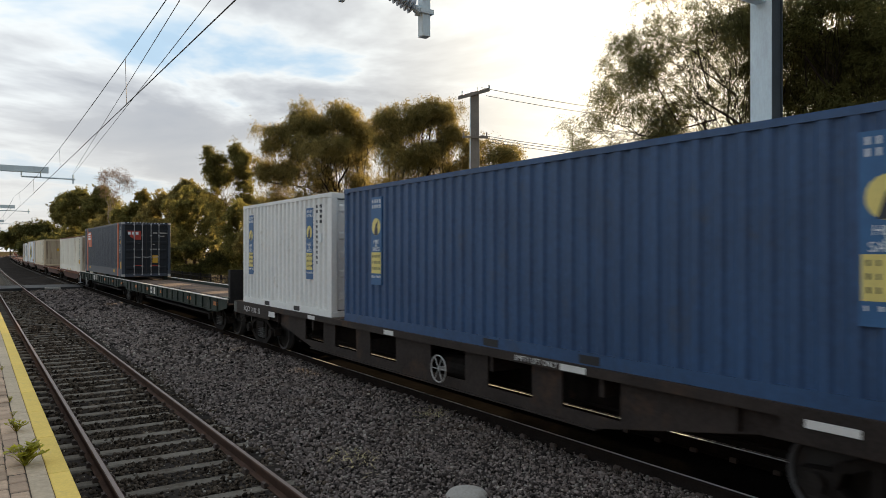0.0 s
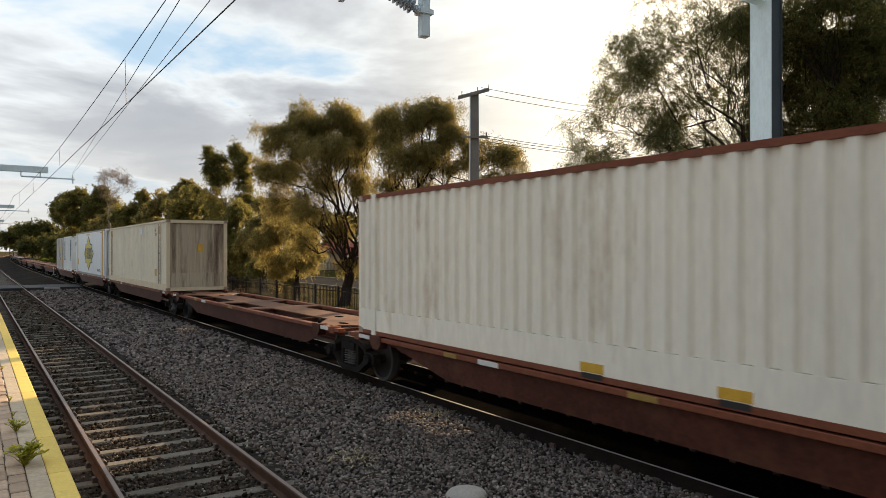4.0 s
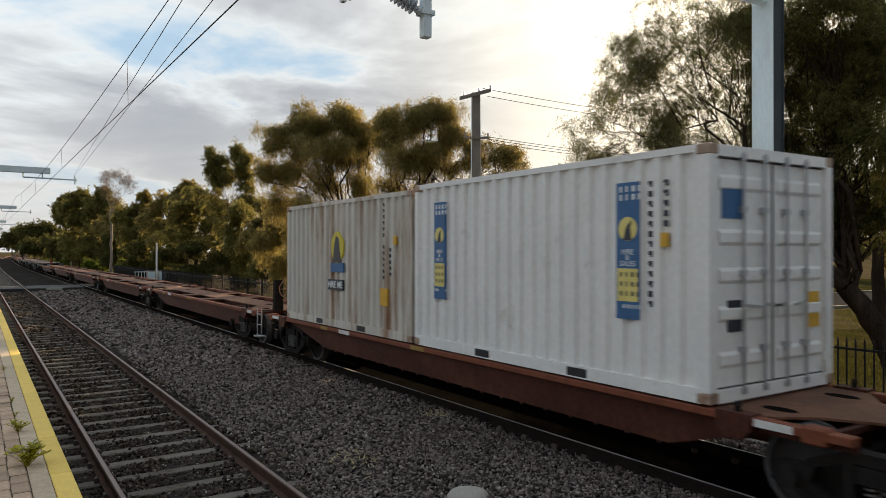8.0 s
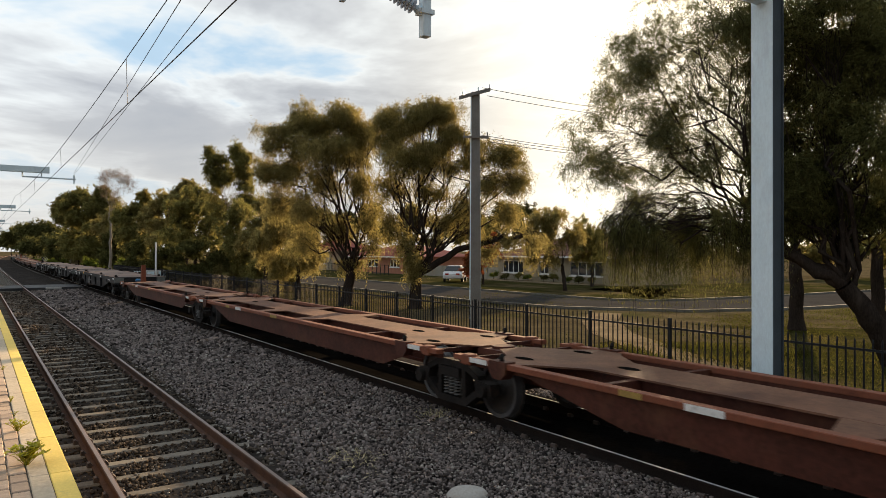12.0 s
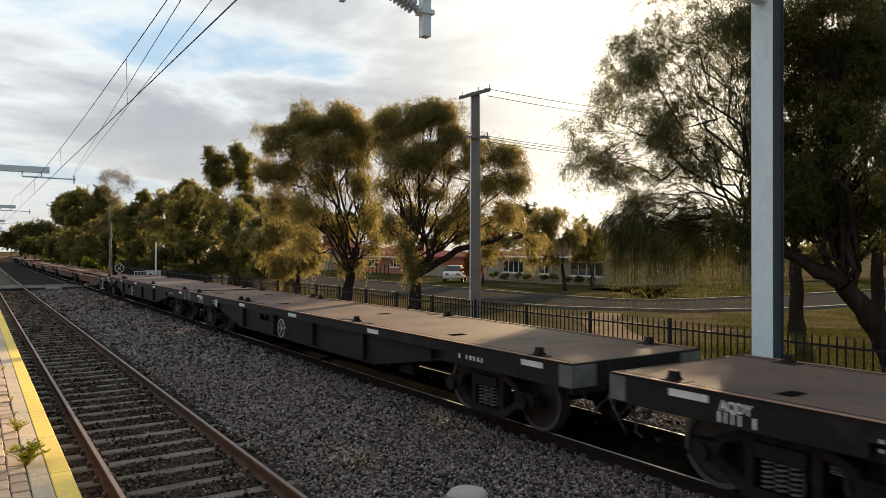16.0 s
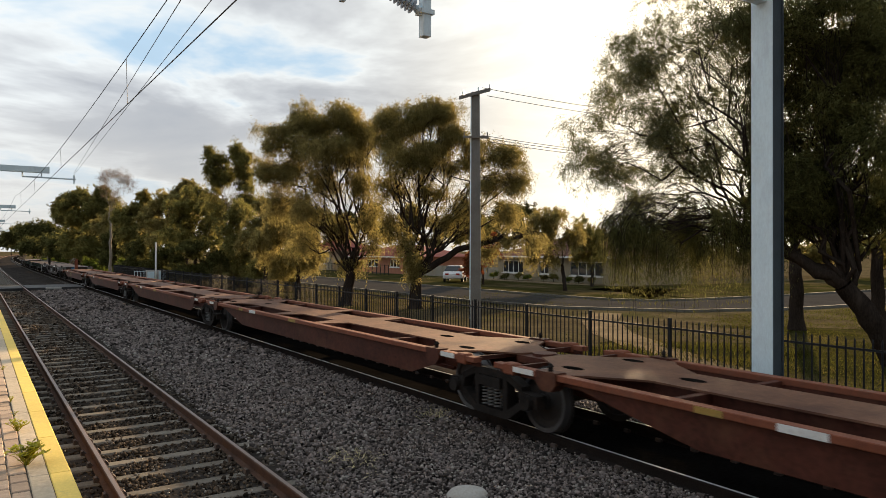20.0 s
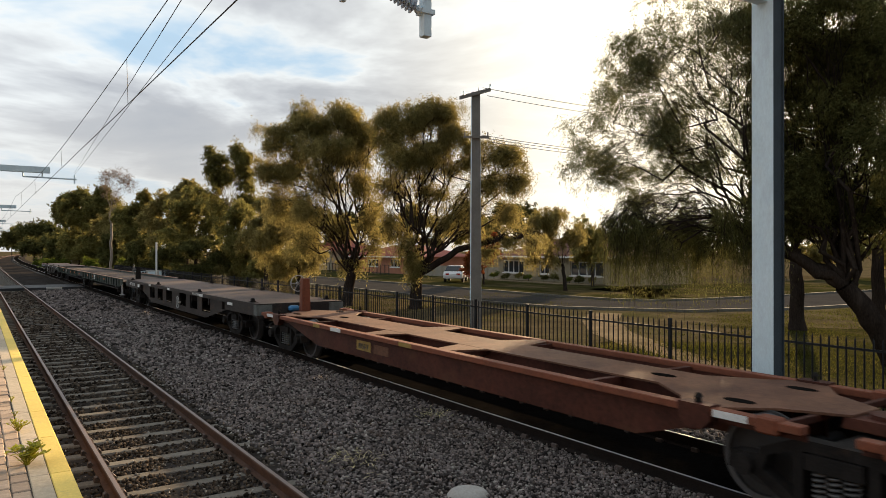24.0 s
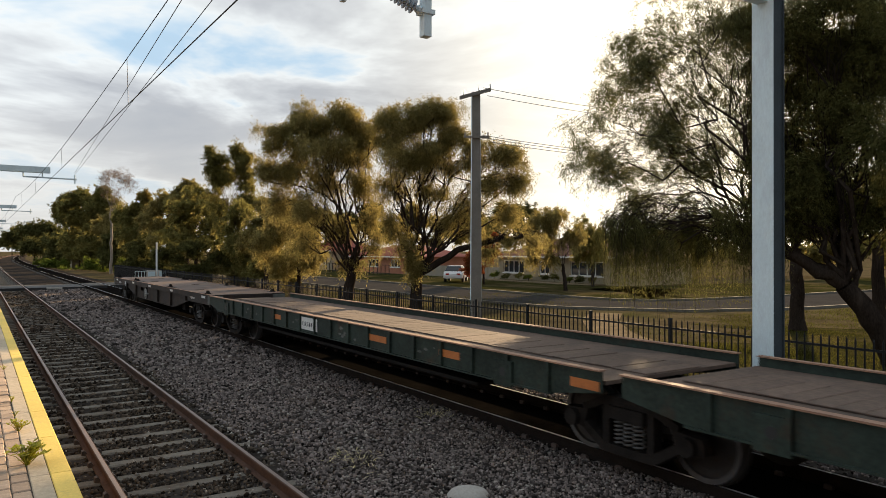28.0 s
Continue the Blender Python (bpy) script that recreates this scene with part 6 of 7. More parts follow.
def at(px, z_deep, py):
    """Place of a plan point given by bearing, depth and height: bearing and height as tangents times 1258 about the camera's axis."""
    u, h = (px - 784) / 1258, (444 - py) / 1258
    c, s = math.cos(radians(TURN)), math.sin(radians(TURN))
    return (z_deep * (s + u * c), z_deep * (c - u * s), H_EYE + h * z_deep)


def crown(Z, rows):
    """Lobes from rows of (bearing, height, half width, half height, weight, nearer)."""
    out = []
    for px, py, rx, ry, w, dz in rows:
        x, y, z = at(px, Z + dz, py)
        out.append((x, y, z, rx * Z / 1258, ry * Z / 1258, w))
    return out


def foot(px, Z):
    x, y, _ = at(px, Z, 444)
    return (x, y, Z_GROUND - 0.1)


def build_trees():
    # large dark tree beyond the fence: the dense head over its trunk, the feathery head on a long bough, the weeping skirt
    tree("large dark weeping tree leaning over the fence, feathery against the sky", foot(1592, 18.5), at(1492, 18.6, 505),
         crown(19.0, [(1470, 90, 120, 110, 1.5, 0), (1550, 230, 120, 130, 1.7, -1), (1450, 270, 85, 80, 1.3, 1), (1540, 375, 85, 55, 0.9, 0), (1405, 190, 70, 110, 1.2, 1.5), (1440, 372, 85, 50, 1.1, 0.5),
                      (1590, 40, 120, 100, 1.3, 1), (1430, 10, 100, 70, 1.0, -1), (1650, 250, 110, 150, 0.9, 0), (1370, 330, 60, 60, 0.8, 0), (1510, 150, 90, 90, 1.0, 1), (1372, 385, 46, 36, 0.6, 0), (1396, 350, 55, 45, 1.0, -0.5), (1402, 300, 55, 50, 0.9, 0.8), (1490, 70, 120, 45, 1.0, 0.5), (1545, 95, 90, 50, 0.8, 0)]),
         "leaf_dark", r=0.32, leaves=230000, size=(0.11, 0.030), droop=0.6, tuft=0.26, seed=11, twigs=50, per=26, strands=0.5, sub=13,
         more=[(at(1320, 19.8, 425), crown(20.0, [(1175, 72, 95, 72, 1.0, 0), (1085, 190, 85, 72, 0.9, 0.5), (1265, 40, 90, 62, 0.9, -0.5), (1225, 170, 95, 80, 1.0, 0.5), (1062, 285, 66, 52, 0.6, 0), (1120, 120, 72, 62, 0.7, 0),
                                                  (1140, 325, 92, 56, 0.9, 0.8), (1300, 110, 80, 95, 1.2, 0), (1240, 290, 80, 58, 0.9, 0), (1330, 240, 66, 76, 0.9, 0), (1180, 245, 80, 50, 0.8, 0.4), (1340, 25, 80, 66, 0.9, 0)]),
                "leaf_fine", 150000, (0.085, 0.017), 0.6, 0.24, 0.40),
               (at(1300, 19.4, 425), crown(19.0, [(1125, 400, 52, 30, 0.8, 0), (1205, 398, 72, 34, 1.0, 0.5), (1285, 405, 56, 36, 1.0, 0), (1100, 430, 36, 26, 0.5, 0), (1230, 440, 60, 32, 0.5, 0.5),
                                                  (1160, 440, 46, 30, 0.5, 0), (1345, 415, 44, 32, 0.6, 0), (1080, 395, 26, 16, 0.2, 0), (1190, 360, 70, 26, 0.35, 0.8), (1300, 365, 60, 26, 0.35, 0)]),
                "leaf_dark", 62000, (0.095, 0.016), 1.5, 0.30, 1.9)])
    tree("dark upright tree beyond the large one", foot(1412, 27), at(1408, 27, 440), crown(27, [(1395, 340, 50, 44, 1.4, 0), (1440, 380, 50, 36, 1, 0), (1378, 372, 40, 34, 1.0, 0)]),
         "leaf_dark", r=0.3, leaves=26000, size=(0.16, 0.045), droop=0.5, tuft=0.3, seed=12, twigs=20, per=20, strands=0.5, sub=8)
    tree("dark straight trunk beyond the large tree", foot(1556, 26), at(1552, 26, 440), crown(26, [(1545, 380, 60, 45, 1, 0), (1590, 330, 60, 60, 1, 0)]),
         "leaf_dark", r=0.27, leaves=12000, size=(0.16, 0.045), droop=0.5, tuft=0.3, seed=13, twigs=20, per=20, strands=0.5, sub=8)
    # the pair of golden trees
    tree("tall spreading tree with golden olive foliage", foot(612, 39), at(622, 39, 480),
         crown(39, [(494, 243, 36, 26, 0.8, 0), (540, 214, 46, 28, 1.0, 0), (600, 212, 50, 28, 1.1, 0), (642, 238, 36, 36, 0.9, 0.5), (560, 260, 56, 38, 1.3, -1), (618, 280, 50, 36, 1.0, 0.5), (466, 297, 24, 20, 0.35, 0), (515, 308, 40, 30, 0.7, 0),
                    (572, 322, 42, 30, 0.6, 0), (640, 328, 32, 28, 0.45, 0), (540, 370, 40, 32, 0.5, -1), (500, 362, 28, 30, 0.35, 0), (660, 385, 24, 34, 0.26, 0), (600, 405, 32, 24, 0.24, 0.5), (665, 432, 20, 26, 0.16, 0), (540, 425, 30, 30, 0.26, 0), (622, 470, 24, 14, 0.2, 0.5)]),
         "leaf_gold", r=0.33, leaves=170000, size=(0.12, 0.034), droop=0.9, tuft=0.30, seed=41, twigs=40, per=14, strands=0.9, sub=15, clump=(0.24, 0.48))
    tree("broad tree with golden drooping foliage and a low limb", foot(735, 37), at(738, 37, 485),
         crown(37, [(684, 225, 34, 36, 0.9, 0), (722, 206, 40, 28, 1.0, 0), (768, 198, 38, 28, 1.0, 0), (790, 240, 34, 36, 0.9, 0), (712, 265, 54, 38, 1.3, -1), (768, 282, 50, 32, 0.9, 0), (842, 275, 34, 26, 0.55, 0), (892, 278, 36, 26, 0.65, 0), (916, 324, 22, 30, 0.45, 0),
                    (872, 324, 42, 28, 0.5, 0), (830, 364, 36, 24, 0.34, 0), (696, 332, 38, 28, 0.5, 1), (762, 334, 36, 22, 0.32, 0), (900, 380, 28, 26, 0.32, 0), (690, 395, 24, 34, 0.26, 0), (792, 392, 32, 24, 0.24, 0), (848, 410, 28, 24, 0.2, 0),
                    (728, 470, 14, 36, 0.30, -0.5), (715, 430, 16, 24, 0.18, -0.5)]),
         "leaf_gold", r=0.35, leaves=160000, size=(0.12, 0.034), droop=0.9, tuft=0.30, seed=51, twigs=40, per=14, strands=0.9, sub=15, clump=(0.24, 0.48),
         more=[(at(925, 37, 417), crown(37, [(855, 446, 22, 12, 0.3, 0), (900, 432, 26, 12, 0.4, 0), (945, 428, 22, 18, 0.4, 0)]), "leaf_gold", 7000, (0.12, 0.034), 0.9, 0.24, 0.9)])
    tree("slender golden tree with hanging foliage beside the fence", foot(528, 45), at(527, 45, 470), crown(45, [(500, 385, 40, 34, 1, 0), (540, 400, 36, 36, 1, 0), (478, 425, 30, 40, 0.8, 0), (520, 440, 40, 36, 0.9, 0), (555, 455, 26, 34, 0.5, 0), (495, 470, 28, 30, 0.5, 0)]),
         "leaf_gold", r=0.16, leaves=56000, size=(0.17, 0.045), droop=0.9, tuft=0.28, seed=56, twigs=20, per=18, strands=1.0, sub=10)
    # taller gum behind and the dark row along the line
    tree("tall slender gum with two leafy heads", foot(408, 64), at(405, 64, 400), crown(64, [(378, 285, 19, 24, 1, 0), (425, 276, 20, 18, 1, 0), (392, 315, 24, 22, 0.9, 0), (432, 305, 14, 18, 0.5, 0), (440, 350, 30, 26, 0.8, 0), (395, 365, 36, 30, 0.9, 0)]),
         "leaf_green", "bark_pale", 0.24, 50000, (0.22, 0.06), 0.5, 0.4, 61, 20, 24, 0.5, sub=10)
    row = [(470, 52, 400, 46, 60, 71), (435, 58, 410, 50, 66, 72), (345, 68, 385, 55, 60, 73), (298, 78, 385, 50, 52, 74), (250, 88, 388, 46, 48, 75), (350, 60, 455, 70, 42, 76),
           (330, 72, 345, 24, 24, 83), (205, 100, 395, 40, 40, 77), (145, 114, 368, 38, 34, 78), (265, 80, 455, 56, 40, 79), (420, 60, 465, 60, 40, 80), (116, 128, 372, 20, 24, 81), (180, 112, 360, 26, 26, 82), (480, 54, 470, 46, 40, 84),
           (112, 140, 440, 26, 26, 85), (140, 120, 425, 34, 34, 87), (172, 110, 428, 34, 34, 88), (215, 96, 440, 40, 34, 89)]
    for px, Z, py, rx, ry, sd in row:
        tree("dense dark olive tree in the row along the line", foot(px, Z), at(px, Z, py + ry * 0.7),
             crown(Z, [(px - rx * 0.5, py, rx * 0.55, ry * 0.5, 1, 0), (px + rx * 0.5, py + 6, rx * 0.55, ry * 0.55, 1, 0), (px, py - ry * 0.5, rx * 0.55, ry * 0.42, 1, 0), (px - rx * 0.3, py + ry * 0.55, rx * 0.6, ry * 0.45, 1, -1), (px + rx * 0.4, py + ry * 0.5, rx * 0.5, ry * 0.5, 0.8, 0)]),
             ("leaf_green", "leaf_green", "leaf_gold")[sd % 3] if py < 440 or px > 400 else "leaf_dark", r=0.2, leaves=30000, size=(0.0036 * Z, 0.0014 * Z), droop=0.4, tuft=0.0055 * Z, seed=sd, twigs=8, per=22, strands=0.4, sub=9)
    tree("bare pale tree with dry twigs", foot(196, 92), at(195, 92, 390), crown(92, [(185, 320, 14, 18, 1, 0), (208, 310, 18, 18, 1, 0), (228, 325, 14, 16, 1, 0), (200, 345, 18, 16, 0.6, 0)]),
         "twig_dry", "bark_pale", 0.2, 2600, (0.5, 0.03), -0.6, 0.6, 86, 60, 8, sub=8)
    for px, Z, py, rx, ry, sd in ((75, 250, 412, 34, 14, 91), (40, 330, 420, 24, 12, 92), (110, 190, 428, 30, 18, 93), (20, 420, 428, 16, 8, 94), (150, 150, 432, 24, 16, 95), (60, 210, 440, 26, 10, 96)):
        tree("distant dark tree beside the line", foot(px, Z), at(px, Z, py + ry), crown(Z, [(px - rx * 0.45, py, rx * 0.55, ry * 0.7, 1, 0), (px + rx * 0.45, py + 3, rx * 0.6, ry * 0.8, 1, 0), (px, py - ry * 0.4, rx * 0.6, ry * 0.6, 1, 0)]),
             "leaf_red" if sd == 95 else "leaf_dark", r=0.3, leaves=8000, size=(0.004 * Z, 0.0018 * Z), droop=0.3, tuft=0.007 * Z, seed=sd, twigs=4, per=20)
    # low green growth beside the far line
    for px, Z, py, rx, ry, sd in ((98, 118, 468, 26, 12, 121), (125, 108, 482, 22, 10, 122), (168, 104, 472, 18, 14, 123), (190, 96, 486, 22, 12, 124), (80, 140, 466, 22, 9, 125), (222, 90, 478, 20, 18, 126)):
        tree("low green bush beside the far line", foot(px, Z), at(px, Z, py + ry * 0.5), crown(Z, [(px - rx * 0.4, py, rx * 0.5, ry * 0.7, 1, 0), (px + rx * 0.4, py + 2, rx * 0.5, ry * 0.7, 1, 0)]),
             "leaf_bright", r=0.06, leaves=5000, size=(0.0035 * Z, 0.0014 * Z), droop=0.1, tuft=0.005 * Z, seed=sd, twigs=4, per=20, name="bush", group="bushes by the far line")
    # small trees by the houses
    tree("small weeping tree by the road", foot(1000, 52), at(995, 52, 470), crown(52, [(955, 400, 26, 30, 1, 0), (985, 385, 26, 24, 1, 0), (1010, 420, 28, 32, 0.8, 0), (945, 440, 20, 26, 0.6, 0), (975, 440, 28, 30, 0.8, 0)]),
         "leaf_gold", r=0.16, leaves=20000, size=(0.20, 0.055), droop=0.9, tuft=0.30, seed=101, twigs=20, per=20, strands=1.1, sub=8)
    tree("small rounded tree by the road", foot(1048, 58), at(1048, 58, 470), crown(58, [(1035, 405, 30, 24, 1, 0), (1060, 430, 26, 28, 1, 0), (1030, 445, 22, 24, 0.7, 0)]),
         "leaf_green", r=0.14, leaves=14000, size=(0.22, 0.065), droop=0.5, tuft=0.30, seed=102, twigs=14, per=20, strands=0.6, sub=8)
    tree("rusty red flowering bush by the house", foot(855, 62), at(855, 62, 480), crown(62, [(845, 450, 24, 26, 1, 0), (870, 440, 20, 24, 1, 0), (840, 470, 26, 20, 1, 0)]),
         "leaf_red", r=0.1, leaves=9000, size=(0.22, 0.08), droop=0.3, tuft=0.35, seed=103, twigs=12, per=24, name="bush")
    for i, (px, Z, py, rx, ry) in enumerate(((560, 118, 410, 60, 34), (650, 122, 405, 60, 36), (740, 118, 400, 60, 38), (830, 122, 405, 55, 34), (910, 112, 395, 50, 36), (1110, 70, 440, 60, 36), (1210, 80, 445, 60, 34), (1330, 85, 440, 70, 30), (1460, 80, 450, 80, 30), (1560, 75, 445, 70, 34))):
        tree("tree in the gardens behind", foot(px, Z), at(px, Z, py + ry), crown(Z, [(px - rx * 0.45, py, rx * 0.5, ry * 0.8, 1, 0), (px + rx * 0.45, py + 3, rx * 0.55, ry * 0.9, 1, 0), (px, py - ry * 0.4, rx * 0.5, ry * 0.7, 1, 0)]),
             ("leaf_green", "leaf_dark", "leaf_gold")[i % 3], r=0.2, leaves=13000, size=(0.0042 * Z, 0.0018 * Z), droop=0.4, tuft=0.0055 * Z, seed=110 + i, twigs=5, per=22, strands=0.3)


# ---- fence, masts, wires ----
def build_fence():
    f = tagged(new("fence"), "black steel picket fence along the railway", "fence")
    xf, pitch = 12.6, 2.39
    z0, z1 = -0.24, 1.20
    me_post = mesh_of(boxes((-0.035, 0.035, -0.035, 0.035, Z_GROUND - 0.1, z1 + 0.04), bev=0.006), M["fence"], "post")
    bm = bmesh.new()
    rod(bm, (0, 0, z0), (0, 0, z1 - 0.03), 0.0155, 6)
    rod(bm, (0, 0, z1 - 0.03), (0, 0, z1 + 0.02), 0.0155, 6, 0.003)
    me_pick = mesh_of(bm, M["fence"], "picket")
    me_rail = mesh_of(boxes((-0.02, 0.02, 0.036, pitch - 0.036, -0.02, 0.02)), M["fence"], "fence_rail")
    far = bmesh.new()
    y, n = 10.18 - 5 * pitch, 0
    while y < 84:
        o = new("post", me_post)
        o.parent, o.matrix_basis = f, pose(xf, y, 0)
        for z in (1.02, -0.1):
            o = new("fence_rail", me_rail)
            o.parent, o.matrix_basis = f, pose(xf, y, z)
        for k in range(1, 16):
            yy = y + k * pitch / 16
            if yy > 0 and n < 300:
                o = new("picket", me_pick)
                o.parent, o.matrix_basis = f, pose(xf, yy, 0)
                n += 1
            else:
                box(far, xf - 0.011, xf + 0.011, yy - 0.014, yy + 0.014, z0, z1)
        y += pitch
    o = part("far_picket", far, M["fence"], f)
    o["kind"] = "stuff"


def build_mast():
    x, y = 10.37, 6.50
    m = thing("catenary_mast", "galvanised steel H-section catenary mast beyond the train", "mast", m=pose(x, y, 0))
    a = 0.155
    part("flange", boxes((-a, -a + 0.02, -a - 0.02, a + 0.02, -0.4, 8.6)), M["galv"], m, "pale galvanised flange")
    part("flange", boxes((a - 0.02, a, -a - 0.02, a + 0.02, -0.4, 8.6)), M["galv_shade"], m)
    part("web", boxes((-a + 0.021, a - 0.021, -a + 0.01, -a + 0.03, -0.4, 8.6)), M["galv_shade"], m, "web plate, recess shade in its colour")
    part("footing", boxes((-0.35, 0.35, -0.35, 0.35, -0.6, -0.2), bev=0.03), M["concrete"], m, "concrete footing")
    # cross boom above the picture and its drop tube
    part("boom", boxes((-6.9, -a, -0.09, 0.09, 6.55, 6.75)), M["galv"], m)
    d = part("drop_tube", boxes((-6.37, -6.27, -0.05, 0.05, 5.00, 6.55), bev=0.006), M["galv"], m, "square galvanised drop tube")
    bm = boxes((-6.40, -6.24, -0.07, 0.07, 5.24, 5.29))
    part("tube_bracket", bm, M["galv"], d)
    bm = bmesh.new()
    rod(bm, (-6.36, 0, 5.26), (-6.43, 0, 5.29), 0.045, 10)
    p, q = Vector((-6.43, 0, 5.29)), Vector((-7.03, 0, 5.52))
    rod(bm, p, q, 0.035, 10)
    ins = part("insulator", bm, M["galv"], d, "ribbed grey insulator")
    bm = bmesh.new()
    for k in range(12):
        c = p.lerp(q, 0.08 + k * 0.075)
        e = p.lerp(q, 0.08 + k * 0.075 + 0.02)
        rod(bm, c, e, 0.088, 16, 0.07)
    part("shed", bm, M["porcelain"], ins)
    bm = bmesh.new()
    rod(bm, q, (-8.5, 0, 6.1), 0.025, 8)
    rod(bm, (-7.20, 0, 5.30), (-8.3, 0, 5.52), 0.022, 8)
    box(bm, -7.32, -7.27, -0.03, 0.03, 5.20, 5.40)
    box(bm, -7.25, -7.20, -0.03, 0.03, 5.24, 5.40)
    rod(bm, (-7.28, 0, 5.36), (-7.7, 0, 5.72), 0.02, 8)
    part("steady_arm", bm, M["galv"], d, "tubular steady arm")


def wire(name, pts, r, label):
    cu = bpy.data.curves.new(name, "CURVE")
    cu.dimensions, cu.bevel_depth, cu.bevel_resolution = "3D", r, 1
    sp = cu.splines.new("POLY")
    sp.points.add(len(pts) - 1)
    for p, c in zip(sp.points, pts):
        p.co = (*c, 1)
    cu.materials.append(M["wire"])
    return tagged(new(name, cu), label, "wire", "overhead wires")


def sagged(a, b, sag, n=14):
    return [tuple(a[k] + (b[k] - a[k]) * i / n - (4 * sag * (i / n) * (1 - i / n) if k == 2 else 0) for k in range(3)) for i in range(n + 1)]


SPANS = [6.58, 54.0, 101.0, 150.0, 200.0, 255.0]


def build_catenary():
    for i, (y0, y1) in enumerate(zip([-40] + SPANS, SPANS)):
        s0, s1 = bend(y0)[0], bend(y1)[0]
        xa, xb = X_NEAR + s0 + 0.02, X_NEAR + s1 + 0.02
        wire("contact_wire", [(xa, y0, 5.24), (xb, y1, 5.24)], 0.008, "taut dark contact wire over the near track")
        top = sagged((X_NEAR + s0, y0, 6.25), (X_NEAR + s1, y1, 6.25), 0.45)
        wire("messenger_wire", top, 0.0075, "sagging messenger wire over the near track")
        if i in (1, 2):
            for yy in ((13.3, 24.6, 36.0, 47.0) if i == 1 else (62.0, 74.0, 86.0)):
                t = (yy - y0) / (y1 - y0)
                zt = 6.25 - 4 * 0.45 * t * (1 - t)
                wire("dropper", [(X_NEAR + bend(yy)[0], yy, zt), (xa + (xb - xa) * t, yy, 5.24)], 0.005, "thin dropper between two wires")
    # two more conductors that cross over towards the next boom
    wire("feeder_wire", [(1.4, -3.0, 5.65), (2.42, 10.38, 6.23), (5.6, 54.0, 7.95)], 0.007, "feeder wire slanting across the line")
    wire("feeder_wire", [(1.9, -3.0, 5.65), (2.78, 10.14, 6.23), (5.65, 54.0, 7.9)], 0.007, "feeder wire slanting across the line")
    for k, y in enumerate(SPANS[1:5]):
        s = bend(y)[0]
        g = thing("catenary_boom", "galvanised boom carrying the wires over the near track", "boom", "booms along the line", pose(s, y, 0))
        part("mast", boxes((-1.9, -1.6, -0.15, 0.15, -0.3, 8.6)), M["galv"], g)
        part("boom", boxes((-1.6, 4.15, -0.2, 0.2, 7.86, 8.25)), M["galv"], g, "box beam")
        bm = bmesh.new()
        rod(bm, (2.6, 0, 7.57), (5.75, 0, 7.54), 0.05, 8)
        rod(bm, (2.6, 0, 7.57), (2.6, 0, 7.92), 0.04, 8)
        rod(bm, (3.7, 0, 7.52), (3.7, 0, 7.92), 0.04, 8)
        rod(bm, (5.62, 0, 7.25), (5.62, 0, 7.85), 0.05, 8)
        part("cross_arm", bm, M["galv"], g)


def build_stobie():
    x, y, _ = at(841, 27.6, 444)
    p = thing("power_pole", "weathered concrete and steel power pole beyond the fence", "pole", m=pose(x, y, 0, 0, 0, -25))
    bm = bmesh.new()
    for (w0, d0, za), (w1, d1, zb) in (((0.21, 0.12, -0.6), (0.15, 0.10, 8.85)),):
        lo = [bm.verts.new(v) for v in ((-w0, -d0, za), (w0, -d0, za), (w0, d0, za), (-w0, d0, za))]
        hi = [bm.verts.new(v) for v in ((-w1, -d1, zb), (w1, -d1, zb), (w1, d1, zb), (-w1, d1, zb))]
        for i in range(4):
            j = (i + 1) % 4
            bm.faces.new((lo[i], lo[j], hi[j], hi[i]))
        bm.faces.new(hi)
    part("shaft", fix(bm), M["stobie"], p)
    for s in (-1, 1):
        bm = bmesh.new()
        prism(bm, [(s * 0.225, -0.6), (s * 0.165, 8.85), (s * 0.15, 8.85), (s * 0.21, -0.6)], "y", -0.07, 0.07)
        part("steel_edge", fix(bm), M["galv"], p)
    bm = bmesh.new()
    prism(bm, [(-0.66, 8.52), (0.56, 8.88), (0.56, 9.01), (-0.66, 8.65)], "y", -0.22, -0.1)
    part("cross_arm", fix(bm), M["stobie"], p)
    bm = bmesh.new()
    box(bm, -0.5, 0.5, -0.2, -0.1, 7.05, 7.13)
    for xx in (-0.45, 0.0, 0.45):
        rod(bm, (xx, -0.15, 7.13), (xx, -0.15, 7.28), 0.03, 8)
    part("lower_arm", bm, M["stobie"], p)
    for xx in (-0.5, 0.1, 0.55):
        bm = bmesh.new()
        rod(bm, (xx, -0.16, 8.83 + 0.29 * xx), (xx, -0.16, 8.98 + 0.29 * xx), 0.035, 8)
        part("insulator", bm, M["porcelain"], p)
    xf, yf, _ = at(1420, 36.0, 444)
    for k, (z, o) in enumerate(((9.05, 0.3), (8.75, 0.5), (7.25, -0.2), (7.1, 0.3), (6.95, 0.6))):
        wire("power_line", sagged((x + o * 0.9, y - o * 0.3, z), (xf + o * 0.4, yf - o, z), 0.35), 0.011, "power line from the concrete pole")


# ---- road and houses ----
ROAD = [(28.6, 330.0), (28.6, 120.0), (28.6, 60.0), (28.4, 42.0), (28.2, 34.0), (29.0, 29.0), (31.5, 25.6), (36.0, 24.0), (44.0, 23.3), (70.0, 22.5), (140.0, 21.0)]


